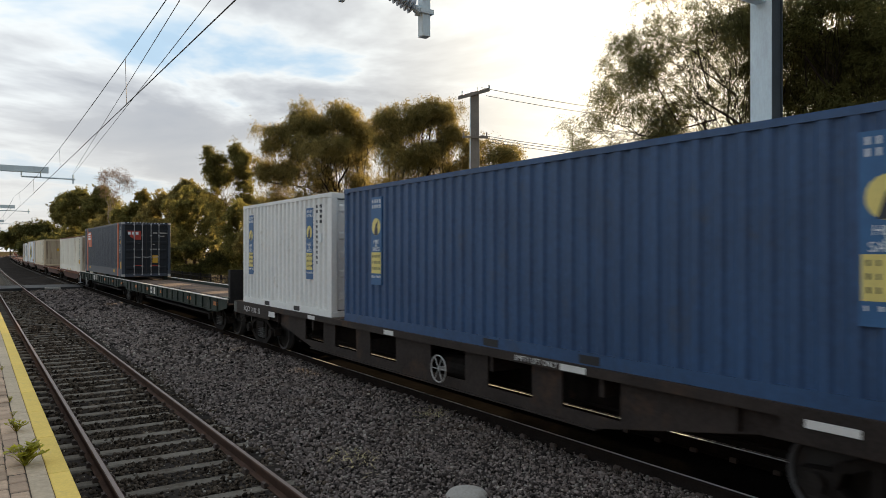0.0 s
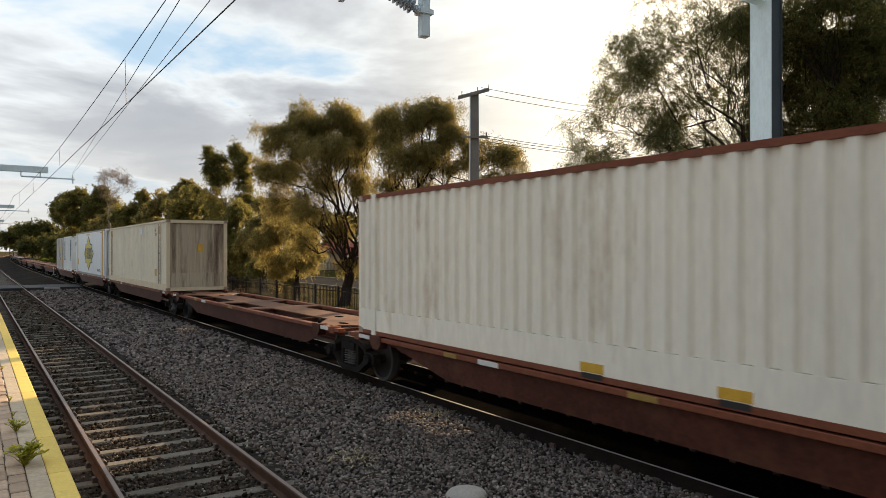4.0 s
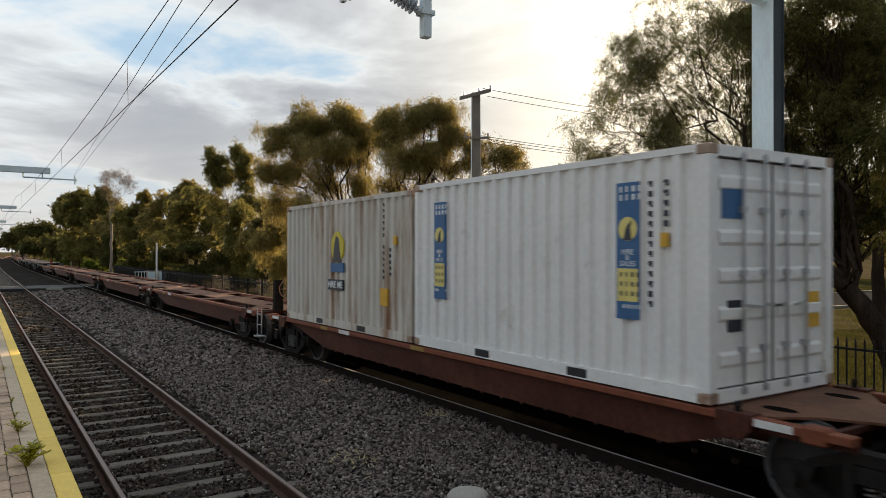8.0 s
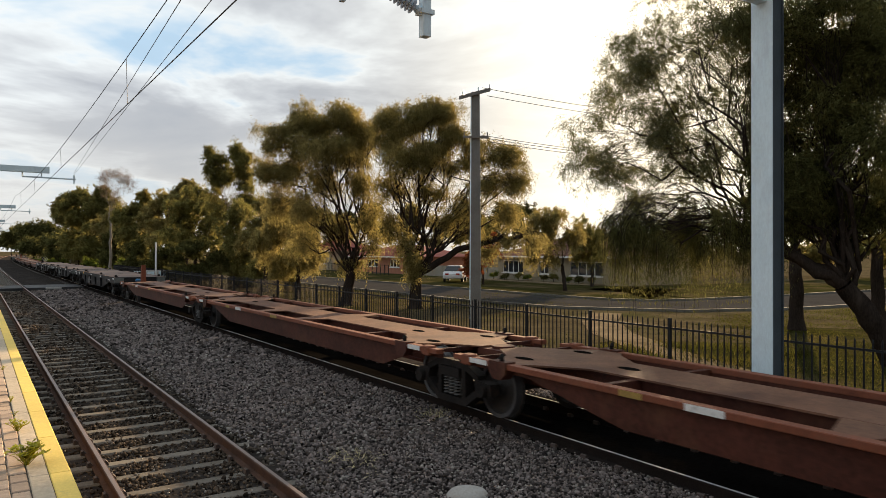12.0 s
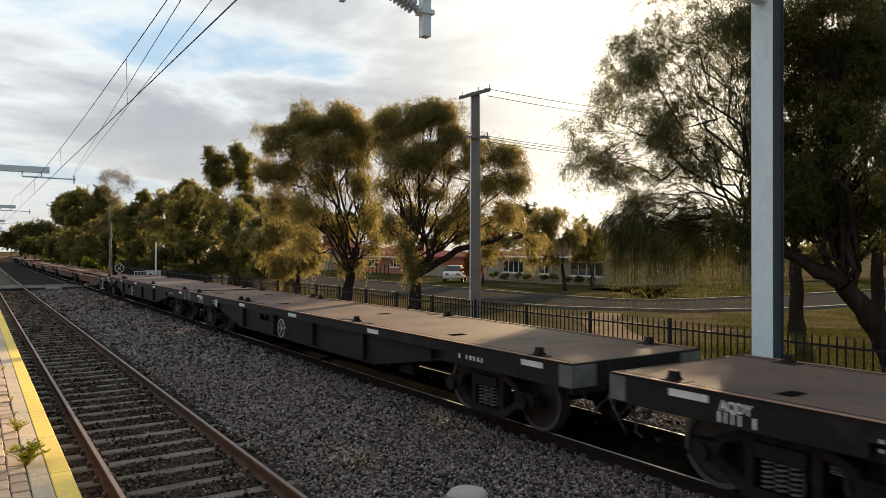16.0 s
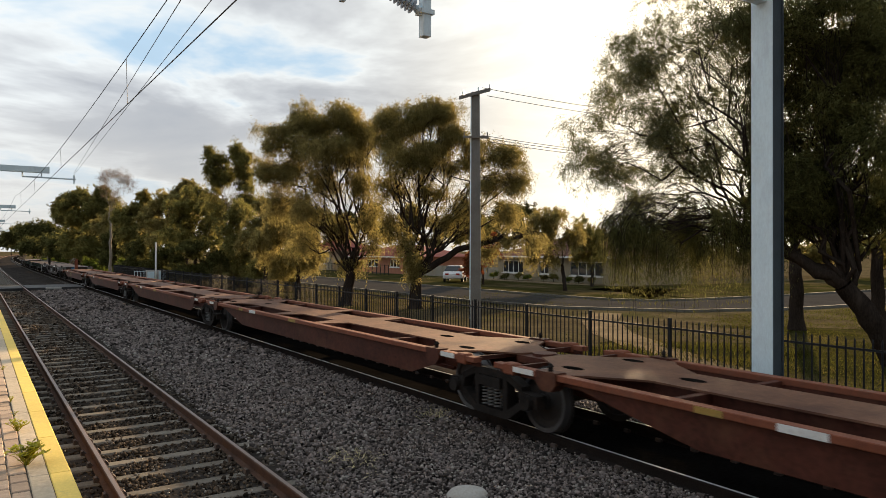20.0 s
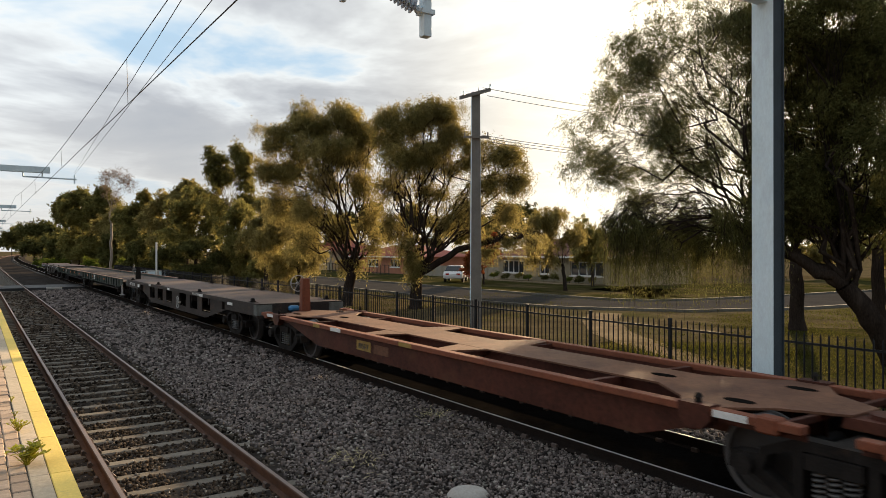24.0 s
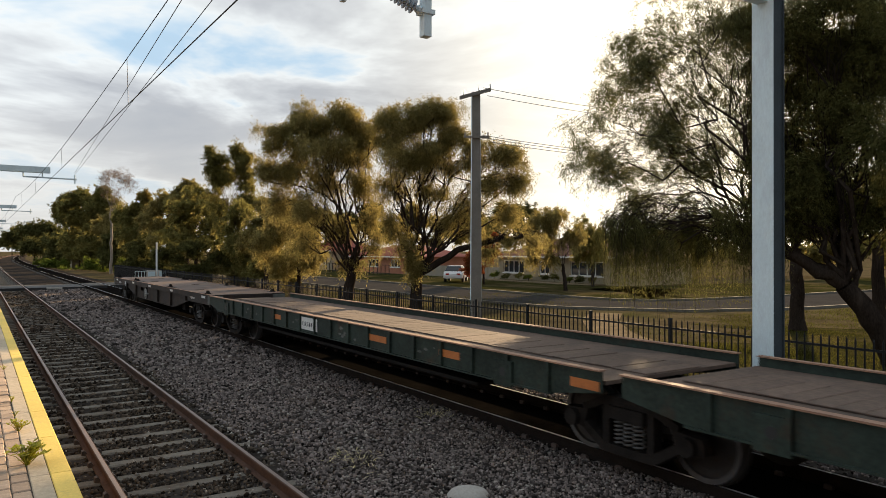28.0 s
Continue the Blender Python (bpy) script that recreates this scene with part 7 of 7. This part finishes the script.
def ribbon(offs_a, offs_b, z):
    """A ground ribbon along the road, between two offsets to its right."""
    bm = bmesh.new()
    rows = []
    for i, (x, y) in enumerate(ROAD):
        a, b = ROAD[max(0, i - 1)], ROAD[min(len(ROAD) - 1, i + 1)]
        d = Vector((b[0] - a[0], b[1] - a[1], 0)).normalized()
        n = Vector((-d.y, d.x, 0))
        p = Vector((x, y, z))
        rows.append((bm.verts.new(p + n * offs_a), bm.verts.new(p + n * offs_b)))
    for p, q in zip(rows, rows[1:]):
        bm.faces.new((p[0], q[0], q[1], p[1]))
    return bm


def build_road():
    tagged(link("road", fix(ribbon(-3.6, 3.6, Z_GROUND + 0.02)), M["asphalt"]), "asphalt suburban road bending away", "road", kind="structure")
    for s in (-1, 1):
        bm = ribbon(s * 3.6, s * 3.78, Z_GROUND + 0.13)
        r = bmesh.ops.extrude_face_region(bm, geom=list(bm.faces))
        bmesh.ops.translate(bm, vec=(0, 0, -0.2), verts=[v for v in r["geom"] if isinstance(v, bmesh.types.BMVert)])
        tagged(link("kerb", fix(bm), M["kerb"]), "pale concrete kerb", "kerb", kind="structure")
    bm = ribbon(3.78, 16.0, Z_GROUND + 0.10)
    tagged(link("verge", fix(bm), M["lawn"]), "grass verge and front lawns", "lawn", kind="structure")
    # mown grass beyond the fence, with an uneven edge towards the bare earth
    bm = bmesh.new()
    rng = random.Random(21)
    xs = [11.6 + k * 1.1 for k in range(32)]
    rows = [(bm.verts.new((x, -6.0, Z_GROUND + 0.008)), bm.verts.new((x, 15.2 + 1.3 * math.sin(x * 0.8) + rng.uniform(-0.5, 0.5), Z_GROUND + 0.008))) for x in xs]
    for p, q in zip(rows, rows[1:]):
        bm.faces.new((p[0], q[0], q[1], p[1]))
    tagged(link("lawn", fix(bm), M["lawn"]), "short dry olive grass beyond the fence", "lawn", kind="structure")
    # worn gravel path across the near verge
    bm = bmesh.new()
    pts = [(14.2, 8.0), (17.0, 14.0), (19.5, 18.5), (22.5, 22.0), (25.5, 24.5)]
    rows = [(bm.verts.new((x - 0.5, y + 0.5, Z_GROUND + 0.012)), bm.verts.new((x + 0.6, y - 0.6, Z_GROUND + 0.012))) for x, y in pts]
    for p, q in zip(rows, rows[1:]):
        bm.faces.new((p[0], p[1], q[1], q[0]))
    tagged(link("path", fix(bm), M["path"]), "bare gravelly path across the verge", "path", kind="structure")


def build_grass():
    """Grass blades between the fence and the road."""
    rng = np.random.default_rng(77)
    P = []
    for x0, x1, y0, y1, n, h in ((11.2, 16.0, 1.5, 17.0, 46000, 0.055), (13.0, 27.0, 2.0, 19.0, 110000, 0.05), (27.0, 46.0, 4.0, 20.5, 50000, 0.08), (11.4, 24.5, 22.0, 50.0, 22000, 0.09), (11.0, 12.3, 2.0, 60.0, 8000, 0.14), (15.5, 20.0, 11.0, 16.0, 5000, 0.16), (24.0, 60.0, 28.5, 40.0, 12000, 0.12)):
        P.append(np.c_[rng.uniform(x0, x1, n), rng.uniform(y0, y1, n), h * rng.uniform(0.4, 1.6, n)])
    P = np.concatenate(P)
    bare = np.interp(P[:, 0], [14.2, 17.0, 19.5, 22.5, 25.5], [8.0, 14.0, 18.5, 22.0, 24.5])
    P = P[(np.abs(P[:, 1] - bare) > 0.9) | (P[:, 0] > 25.5) | (rng.random(len(P)) < 0.12)]
    road = np.interp(P[:, 0], [25.0, 29.0, 31.5, 36.0, 44.0, 60.0], [60.0, 29.0, 25.6, 24.0, 23.3, 22.8])
    P = P[(P[:, 0] < 24.3) | (np.abs(P[:, 1] - road) > 4.6)]
    thin = (P[:, 0] < 24.5) & (P[:, 1] > 15.5 + np.sin(P[:, 0] * 0.9)) & (P[:, 1] < 30.0) & (P[:, 0] > 12.9)
    P = P[~thin | (rng.random(len(P)) < 0.15)]
    keep = np.sin(P[:, 0] * 1.3) * np.sin(P[:, 1] * 0.9 + P[:, 0] * 0.5) + rng.normal(0, 0.5, len(P)) > -0.35
    P = P[keep]
    m = len(P)
    a = rng.uniform(0, 6.28, m)
    w, lean = 0.008 + 0.010 * rng.random(m), P[:, 2] * 0.7
    z = Z_GROUND - 0.01
    v = np.stack([np.c_[P[:, 0] - w * np.cos(a), P[:, 1] - w * np.sin(a), np.full(m, z)], np.c_[P[:, 0] + w * np.cos(a), P[:, 1] + w * np.sin(a), np.full(m, z)],
                  np.c_[P[:, 0] + lean * np.sin(a), P[:, 1] - lean * np.cos(a), z + P[:, 2]]], 1).reshape(-1, 3)
    ob = raw("grass", v, np.arange(m * 3).reshape(-1, 3), M["blade"])
    tagged(ob, "patchy dry green grass beyond the fence", "grass", kind="stuff")


def roof_hip(bm, x0, x1, y0, y1, z0, rise, over=0.5):
    x0, x1, y0, y1 = x0 - over, x1 + over, y0 - over, y1 + over
    h = (x1 - x0) / 2
    a = [bm.verts.new(p) for p in ((x0, y0, z0), (x1, y0, z0), (x1, y1, z0), (x0, y1, z0), ((x0 + x1) / 2, y0 + h, z0 + rise), ((x0 + x1) / 2, y1 - h, z0 + rise))]
    for f in ((0, 1, 4), (1, 2, 5, 4), (2, 3, 5), (3, 0, 4, 5), (0, 3, 2, 1)):
        bm.faces.new([a[i] for i in f])
    return fix(bm)


def house(label, x, y0, y1, depth, wall, tile, windows, h=2.75, rise=2.2):
    zg = Z_GROUND + 0.14
    o = thing("house", label, "house", "houses across the road")
    bm = bmesh.new()
    # front wall with real openings
    spans = sorted(windows)
    cuts = [y0] + [c for w in spans for c in (w[0], w[1])] + [y1]
    levels = sorted({-0.2, h} | {c for w in spans for c in (w[2], w[3])})
    for k, (a, b) in enumerate(zip(cuts, cuts[1:])):
        for za, zb in zip(levels, levels[1:]):
            if k % 2 and spans[k // 2][2] <= za and zb <= spans[k // 2][3]:
                continue
            box(bm, x, x + 0.25, a, b, zg + za, zg + zb)
    bmesh.ops.remove_doubles(bm, verts=bm.verts, dist=0.001)
    part("front_wall", bm, M[wall], o)
    part("side_wall", boxes((x + 0.25, x + depth, y0, y0 + 0.25, zg - 0.2, zg + h), (x + 0.25, x + depth, y1 - 0.25, y1, zg - 0.2, zg + h), (x + depth - 0.25, x + depth, y0 + 0.25, y1 - 0.25, zg - 0.2, zg + h)), M[wall], o)
    part("roof", roof_hip(bmesh.new(), x, x + depth, y0, y1, zg + h, rise), M[tile], o)
    part("gutter", boxes((x - 0.62, x - 0.5, y0 - 0.5, y1 + 0.5, zg + h - 0.12, zg + h + 0.03)), M["trim_white"], o)
    # tile courses on the road side
    bm = bmesh.new()
    dep = depth / 2 + 0.5
    for k in range(12):
        u0 = k / 12
        xa, za = x - 0.5 + dep * u0, zg + h + rise * u0
        ya, yb = y0 - 0.5 + dep * u0, y1 + 0.5 - dep * u0
        box(bm, xa - 0.02, xa + 0.05, ya, yb, za + 0.005, za + 0.04)
    part("tile_courses", bm, M[tile], o)
    for (a, b, z0, z1) in spans:
        wn = part("window", boxes((x + 0.12, x + 0.14, a, b, zg + z0, zg + z1)), M["glass"], o, "dark window pane")
        bm = bmesh.new()
        n = max(2, round((b - a) / 0.9))
        for i in range(n + 1):
            yy = a + (b - a) * i / n
            box(bm, x + 0.06, x + 0.11, max(a, yy - 0.04), min(b, yy + 0.04), zg + z0, zg + z1)
        box(bm, x + 0.06, x + 0.11, a, b, zg + z0, zg + z0 + 0.07)
        box(bm, x + 0.06, x + 0.11, a, b, zg + z1 - 0.07, zg + z1)
        part("window_frame", bm, M["trim_white"], wn)
        part("sill", boxes((x - 0.08, x + 0.06, a - 0.1, b + 0.1, zg + z0 - 0.1, zg + z0)), M["trim_white"], wn)
        m = (b - a) * 0.2
        part("curtain", boxes((x + 0.17, x + 0.19, a, a + m, zg + z0, zg + z1), (x + 0.17, x + 0.19, b - m, b, zg + z0, zg + z1)), M["trim_white"], wn)
    return o


def car(label, mat, m):
    c = thing("car", label, "car", "parked cars", m)
    bm = bmesh.new()
    side = [(-2.15, 0.35), (2.1, 0.35), (2.15, 0.62), (1.95, 0.92), (1.1, 0.98), (-1.95, 1.0), (-2.15, 0.7)]
    prism(bm, side, "x", -0.88, 0.88)
    bmesh.ops.bevel(bm, geom=list(bm.edges), offset=0.06, segments=2, affect="EDGES")
    part("body", fix(bm), M[mat], c, smooth=False)
    bm = bmesh.new()
    lo, hi = [(-1.85, 0.98), (1.1, 0.98)], [(-1.45, 1.46), (0.35, 1.48)]
    vs = []
    for (yy, z), w in ((lo[0], 0.82), (lo[1], 0.82), (hi[1], 0.62), (hi[0], 0.62)):
        vs.append((bm.verts.new((-w, yy, z)), bm.verts.new((w, yy, z))))
    for i in range(4):
        a, b = vs[i], vs[(i + 1) % 4]
        bm.faces.new((a[0], a[1], b[1], b[0]))
    bm.faces.new([v[0] for v in vs])
    bm.faces.new([v[1] for v in vs][::-1])
    part("cabin_glass", fix(bm), M["glass"], c, "tinted glass")
    part("roof_panel", boxes((-0.62, 0.62, -1.45, 0.36, 1.465, 1.51), bev=0.02), M[mat], c)
    for s in (-1, 1):
        for yy in (-1.3, 1.3):
            bm = bmesh.new()
            rod(bm, (s * 0.72, yy, 0.33), (s * 0.92, yy, 0.33), 0.33, 18)
            w = part("wheel", bm, M["dark_rubber"], c, "black tyre")
            bm = bmesh.new()
            rod(bm, (s * 0.90, yy, 0.33), (s * 0.93, yy, 0.33), 0.2, 12)
            part("rim", bm, M["steel_bar"], w)
        part("lamp", boxes((s * 0.5 - 0.16, s * 0.5 + 0.16, -2.17, -2.1, 0.68, 0.82)), M["tail_lamp"], c)
        part("headlamp", boxes((s * 0.55 - 0.18, s * 0.55 + 0.18, 2.0, 2.14, 0.66, 0.8)), M["trim_white"], c)
    return c


def build_houses():
    house("cream rendered house with a brown tiled roof and white windows", 45.0, 42.0, 58.0, 10.0, "cream_wall", "tile_brown",
          [(54.0, 57.2, 0.7, 1.9), (50.3, 51.6, 0.7, 1.9), (43.4, 47.4, 0.65, 1.9)], 2.35, 2.0)
    house("orange brick house with a red roof", 46.5, 79.0, 96.0, 10.0, "brick_wall", "tile_red", [(81.0, 83.5, 0.7, 1.7), (87.0, 90.0, 0.7, 1.7)], 2.1, 1.6)
    house("pale house with a white gable end", 46.0, 101.0, 114.0, 9.0, "cream_wall", "tile_red", [(103.0, 105.5, 0.8, 2.1), (108.0, 110.5, 0.8, 2.1)], 2.9, 2.0)
    f = thing("side_fence", "cream sheet-metal fence between the houses", "fence")
    for k in range(9):
        y = 59.0 + k * 2.2
        part("fence_panel", boxes((46.0, 46.04, y, y + 2.16, Z_GROUND, 0.95)), M["steel_fence"], f)
        part("fence_post", boxes((45.96, 46.08, y + 2.16, y + 2.2, Z_GROUND, 1.0)), M["steel_fence"], f)
    f = thing("garden_fence", "black tubular garden fence before the brick house", "fence")
    part("fence_rails", boxes((41.0, 41.04, 74.0, 92.0, 0.95, 1.0), (41.0, 41.04, 74.0, 92.0, 0.0, 0.05)), M["fence"], f)
    for k in range(19):
        part("fence_post", boxes((40.98, 41.06, 74.0 + k, 74.05 + k, Z_GROUND, 1.02)), M["fence"], f)
    bm = bmesh.new()
    prism(bm, [(43.4, 43.0), (44.9, 43.0), (44.9, 58.5), (43.2, 58.5), (42.4, 55.0), (42.8, 50.0), (42.2, 46.0)], "z", Z_GROUND, Z_GROUND + 0.15)
    tagged(link("garden_bed", fix(bm), M["path"]), "brown mulched bed before the cream house", "garden bed", kind="structure")
    for i, yy in enumerate((43.8, 45.4, 46.6, 48.6, 50.0, 52.2, 53.6, 55.8, 57.6)):
        h = (0.30, 0.45, 0.35, 0.5, 0.28)[i % 5]
        tree("small clipped shrub before the cream house", (44.1, yy, Z_GROUND), (44.1, yy, 0.1), [(44.1, yy - 0.2, 0.1 + h * 0.4, 0.35, h * 0.6, 1), (44.1, yy + 0.25, 0.05 + h * 0.4, 0.3, h * 0.5, 1)],
             ("leaf_green", "leaf_dark", "leaf_bright")[i % 3], r=0.03, leaves=1500, size=(0.12, 0.06), droop=0.0, tuft=0.12, seed=140 + i, twigs=4, per=10, name="bush", group="shrubs before the house", sub=4)
    x, y, _ = at(806, 67.0, 444)
    car("white parked car in a driveway", "car_white", pose(x, y, Z_GROUND + 0.13, 0, 0, -42))
    x, y, _ = at(492, 72.0, 444)
    car("dark parked car at the roadside", "car_dark", pose(x, y, Z_GROUND + 0.02, 0, 0, 180))
    h = thing("hut", "small lineside hut with a red roof", "hut", m=pose(*at(143, 122, 444)[:2], Z_GROUND))
    part("hut_wall", boxes((-1.6, 1.6, -1.5, 1.5, 0, 2.0)), M["cream_wall"], h)
    part("hut_roof", roof_hip(bmesh.new(), -1.6, 1.6, -1.9, 1.9, 2.0, 0.9, 0.4), M["tile_red"], h)


def build_crossing():
    bm = bmesh.new()
    c = tagged(new("level_crossing"), "dark rubber pedestrian crossing over the tracks", "crossing", kind="structure")
    for x0, x1 in ((-4.0, 1.25), (1.47, 2.91), (3.13, 6.85), (7.08, 8.36), (8.6, 12.0)):
        part("crossing_panel", boxes((x0, x1, 59.0, 64.0, -0.15, 0.03 if x0 < 6.0 else 0.03 + DZ), bev=0.01), M["rubber_panel"], c)
    part("warning_strip", boxes((4.3, 5.3, 58.6, 58.9, -0.1, 0.04)), M["concrete"], c)
    x, y, _ = at(276, 58, 444)
    p = thing("signal_post", "slim pale post beside the crossing", "post", m=pose(x, y, Z_GROUND))
    bm = bmesh.new()
    rod(bm, (0, 0, 0), (0, 0, 3.7), 0.075, 10)
    part("shaft", bm, M["trim_white"], p)
    g = thing("crossing_gate", "grey tubular pedestrian maze fence", "fence", m=pose(x, y, Z_GROUND))
    for k in range(8):
        part("bar", boxes((-1.7 + k * 0.24, -1.67 + k * 0.24, -0.3, -0.27, 0, 1.35)), M["galv"], g)
    part("top_rail", boxes((-1.72, 0.05, -0.31, -0.26, 1.35, 1.40)), M["galv"], g)
    for dx in (-0.55, 0.3):
        b = thing("relay_box", "pale grey trackside cabinet", "cabinet", "trackside cabinets", pose(x + dx, y - 0.6, Z_GROUND))
        part("body", boxes((-0.3, 0.3, -0.25, 0.25, 0, 1.45), bev=0.02), M["concrete"], b)
        part("door", boxes((-0.26, 0.26, -0.265, -0.25, 0.1, 1.35)), M["galv"], b)


build_trees()
build_fence()
build_mast()
build_catenary()
build_stobie()
build_road()
build_grass()
build_houses()
build_crossing()
build_platform()

# ---- small things near the camera ----
def weed(label, m, n, h, seed):
    """A weed growing out of a joint: many narrow pointed leaves on bent stems."""
    rng = random.Random(seed)
    w = thing("weed", label, "plant", "weeds on the platform", m)
    stems, leaves = bmesh.new(), bmesh.new()
    for k in range(n):
        a, tilt = rng.uniform(0, 6.28), rng.uniform(0.2, 1.0)
        tip = Vector((math.cos(a) * tilt * h, math.sin(a) * tilt * h, h * (1.1 - tilt * 0.55)))
        mid = tip * 0.5 + Vector((0, 0, h * 0.12))
        rod(stems, (0, 0, -0.01), mid, 0.003, 4)
        rod(stems, mid, tip, 0.002, 4)
        for j in range(7):
            p = mid.lerp(tip, j / 6) if j > 1 else Vector((0, 0, 0)).lerp(mid, 0.6 + 0.2 * j)
            b = rng.uniform(0, 6.28)
            d = Vector((math.cos(b), math.sin(b), rng.uniform(0.1, 0.8))).normalized() * h * rng.uniform(0.22, 0.42)
            s = d.cross(Vector((0, 0, 1))).normalized() * h * 0.11
            vs = [leaves.verts.new(q) for q in (p, p + d * 0.45 + s, p + d, p + d * 0.45 - s)]
            leaves.faces.new(vs)
    part("stems", stems, M["weed_leaf"], w)
    part("leaves", leaves, M["weed_leaf"], w)
    return w


def build_small():
    zx = Z_PLAT - 0.004
    spots = ((0.335, 6.35, 26, 0.17, "bushy green weed growing from the platform joint"), (0.33, 7.6, 14, 0.11, "small green weed in the platform joint"),
             (0.33, 9.1, 6, 0.06, "small green weed in the platform joint"), (0.325, 11.6, 5, 0.06, "small green weed in the platform joint"), (0.33, 8.3, 4, 0.05, "small green weed in the platform joint"))
    for i, (x, y, n, h, label) in enumerate(spots):
        weed(label, pose(x, y, zx), n, h, 40 + i)
    lid = thing("drain_lid", "round pale concrete lid in the ballast", "lid", m=pose(4.77, 6.72, -0.16))
    bm = bmesh.new()
    n = 24
    prof = [(0.0, 0.11), (0.12, 0.105), (0.21, 0.08), (0.25, 0.03), (0.25, -0.1)]
    rows = [[bm.verts.new((r * math.cos(2 * math.pi * i / n), r * math.sin(2 * math.pi * i / n), z)) for i in range(n)] for r, z in prof[1:]]
    for a, b in zip(rows, rows[1:]):
        for i in range(n):
            j = (i + 1) % n
            bm.faces.new((a[i], b[i], b[j], a[j]))
    bm.faces.new(rows[0])
    part("dome", fix(bm), M["concrete"], lid, smooth=True)


def straw(label, x, y, z, n, spread, seed):
    """A scatter of dry straw lying on the ballast."""
    rng = np.random.default_rng(seed)
    p = np.c_[x + rng.normal(0, spread, n), y + rng.normal(0, spread * 1.3, n), np.full(n, z) + rng.uniform(0.0, 0.03, n)]
    a = rng.uniform(0, 6.28, n)
    d = np.c_[np.cos(a), np.sin(a), rng.uniform(0.0, 0.5, n)] * rng.uniform(0.05, 0.16, n)[:, None]
    w = np.c_[-np.sin(a), np.cos(a), np.zeros(n)] * 0.006
    v = np.stack([p - w, p + d, p + w], 1).reshape(-1, 3)
    tagged(raw("straw", v, np.arange(n * 3).reshape(-1, 3), M["straw"]), label, "straw", kind="stuff")


build_small()
straw("dry pale straw caught in the ballast", 6.55, 10.2, -0.09, 130, 0.16, 3)
straw("dry pale straw caught in the ballast", 4.25, 8.6, -0.10, 110, 0.20, 4)


def motions():
    """The train runs past and slowly loses speed."""
    times = [0.0, 1.0, 2.0, 3.0, 4.0, 5.0, 6.0, 8.0, 10.0, 12.0, 14.0, 16.0, 18.0, 20.0, 22.0, 24.0, 26.0, 28.0]
    for ob, q, z in TRAIN:
        rows = []
        for t in times:
            y = q - travelled(t)
            s, h = bend(y)
            rows.append((t, pose(X_FREIGHT + s, y, z, 0, 0, -h)))
        walk(ob, rows)
        # wheels turn as they pass the platform
        for ax in [c for b in ob.children for c in b.children if c.name.startswith("wheelset")]:
            y0 = q + ax.parent.location.y + ax.location.y
            ts = [k / FPS for k in range(0, 28 * FPS + 1) if -4.0 < y0 - travelled(k / FPS) < 36.0]
            if not ts:
                continue
            here = ax.location.copy()
            turn = [(t, math.degrees((travelled(t) - travelled(ts[0])) / WHEEL_R)) for t in ts]
            turn = ([(0.0, 0.0)] if ts[0] > 0 else []) + turn + ([(28.0, turn[-1][1])] if ts[-1] < 28.0 - 0.5 / FPS else [])
            walk(ax, [(t, pose(*here, a)) for t, a in turn])


motions()
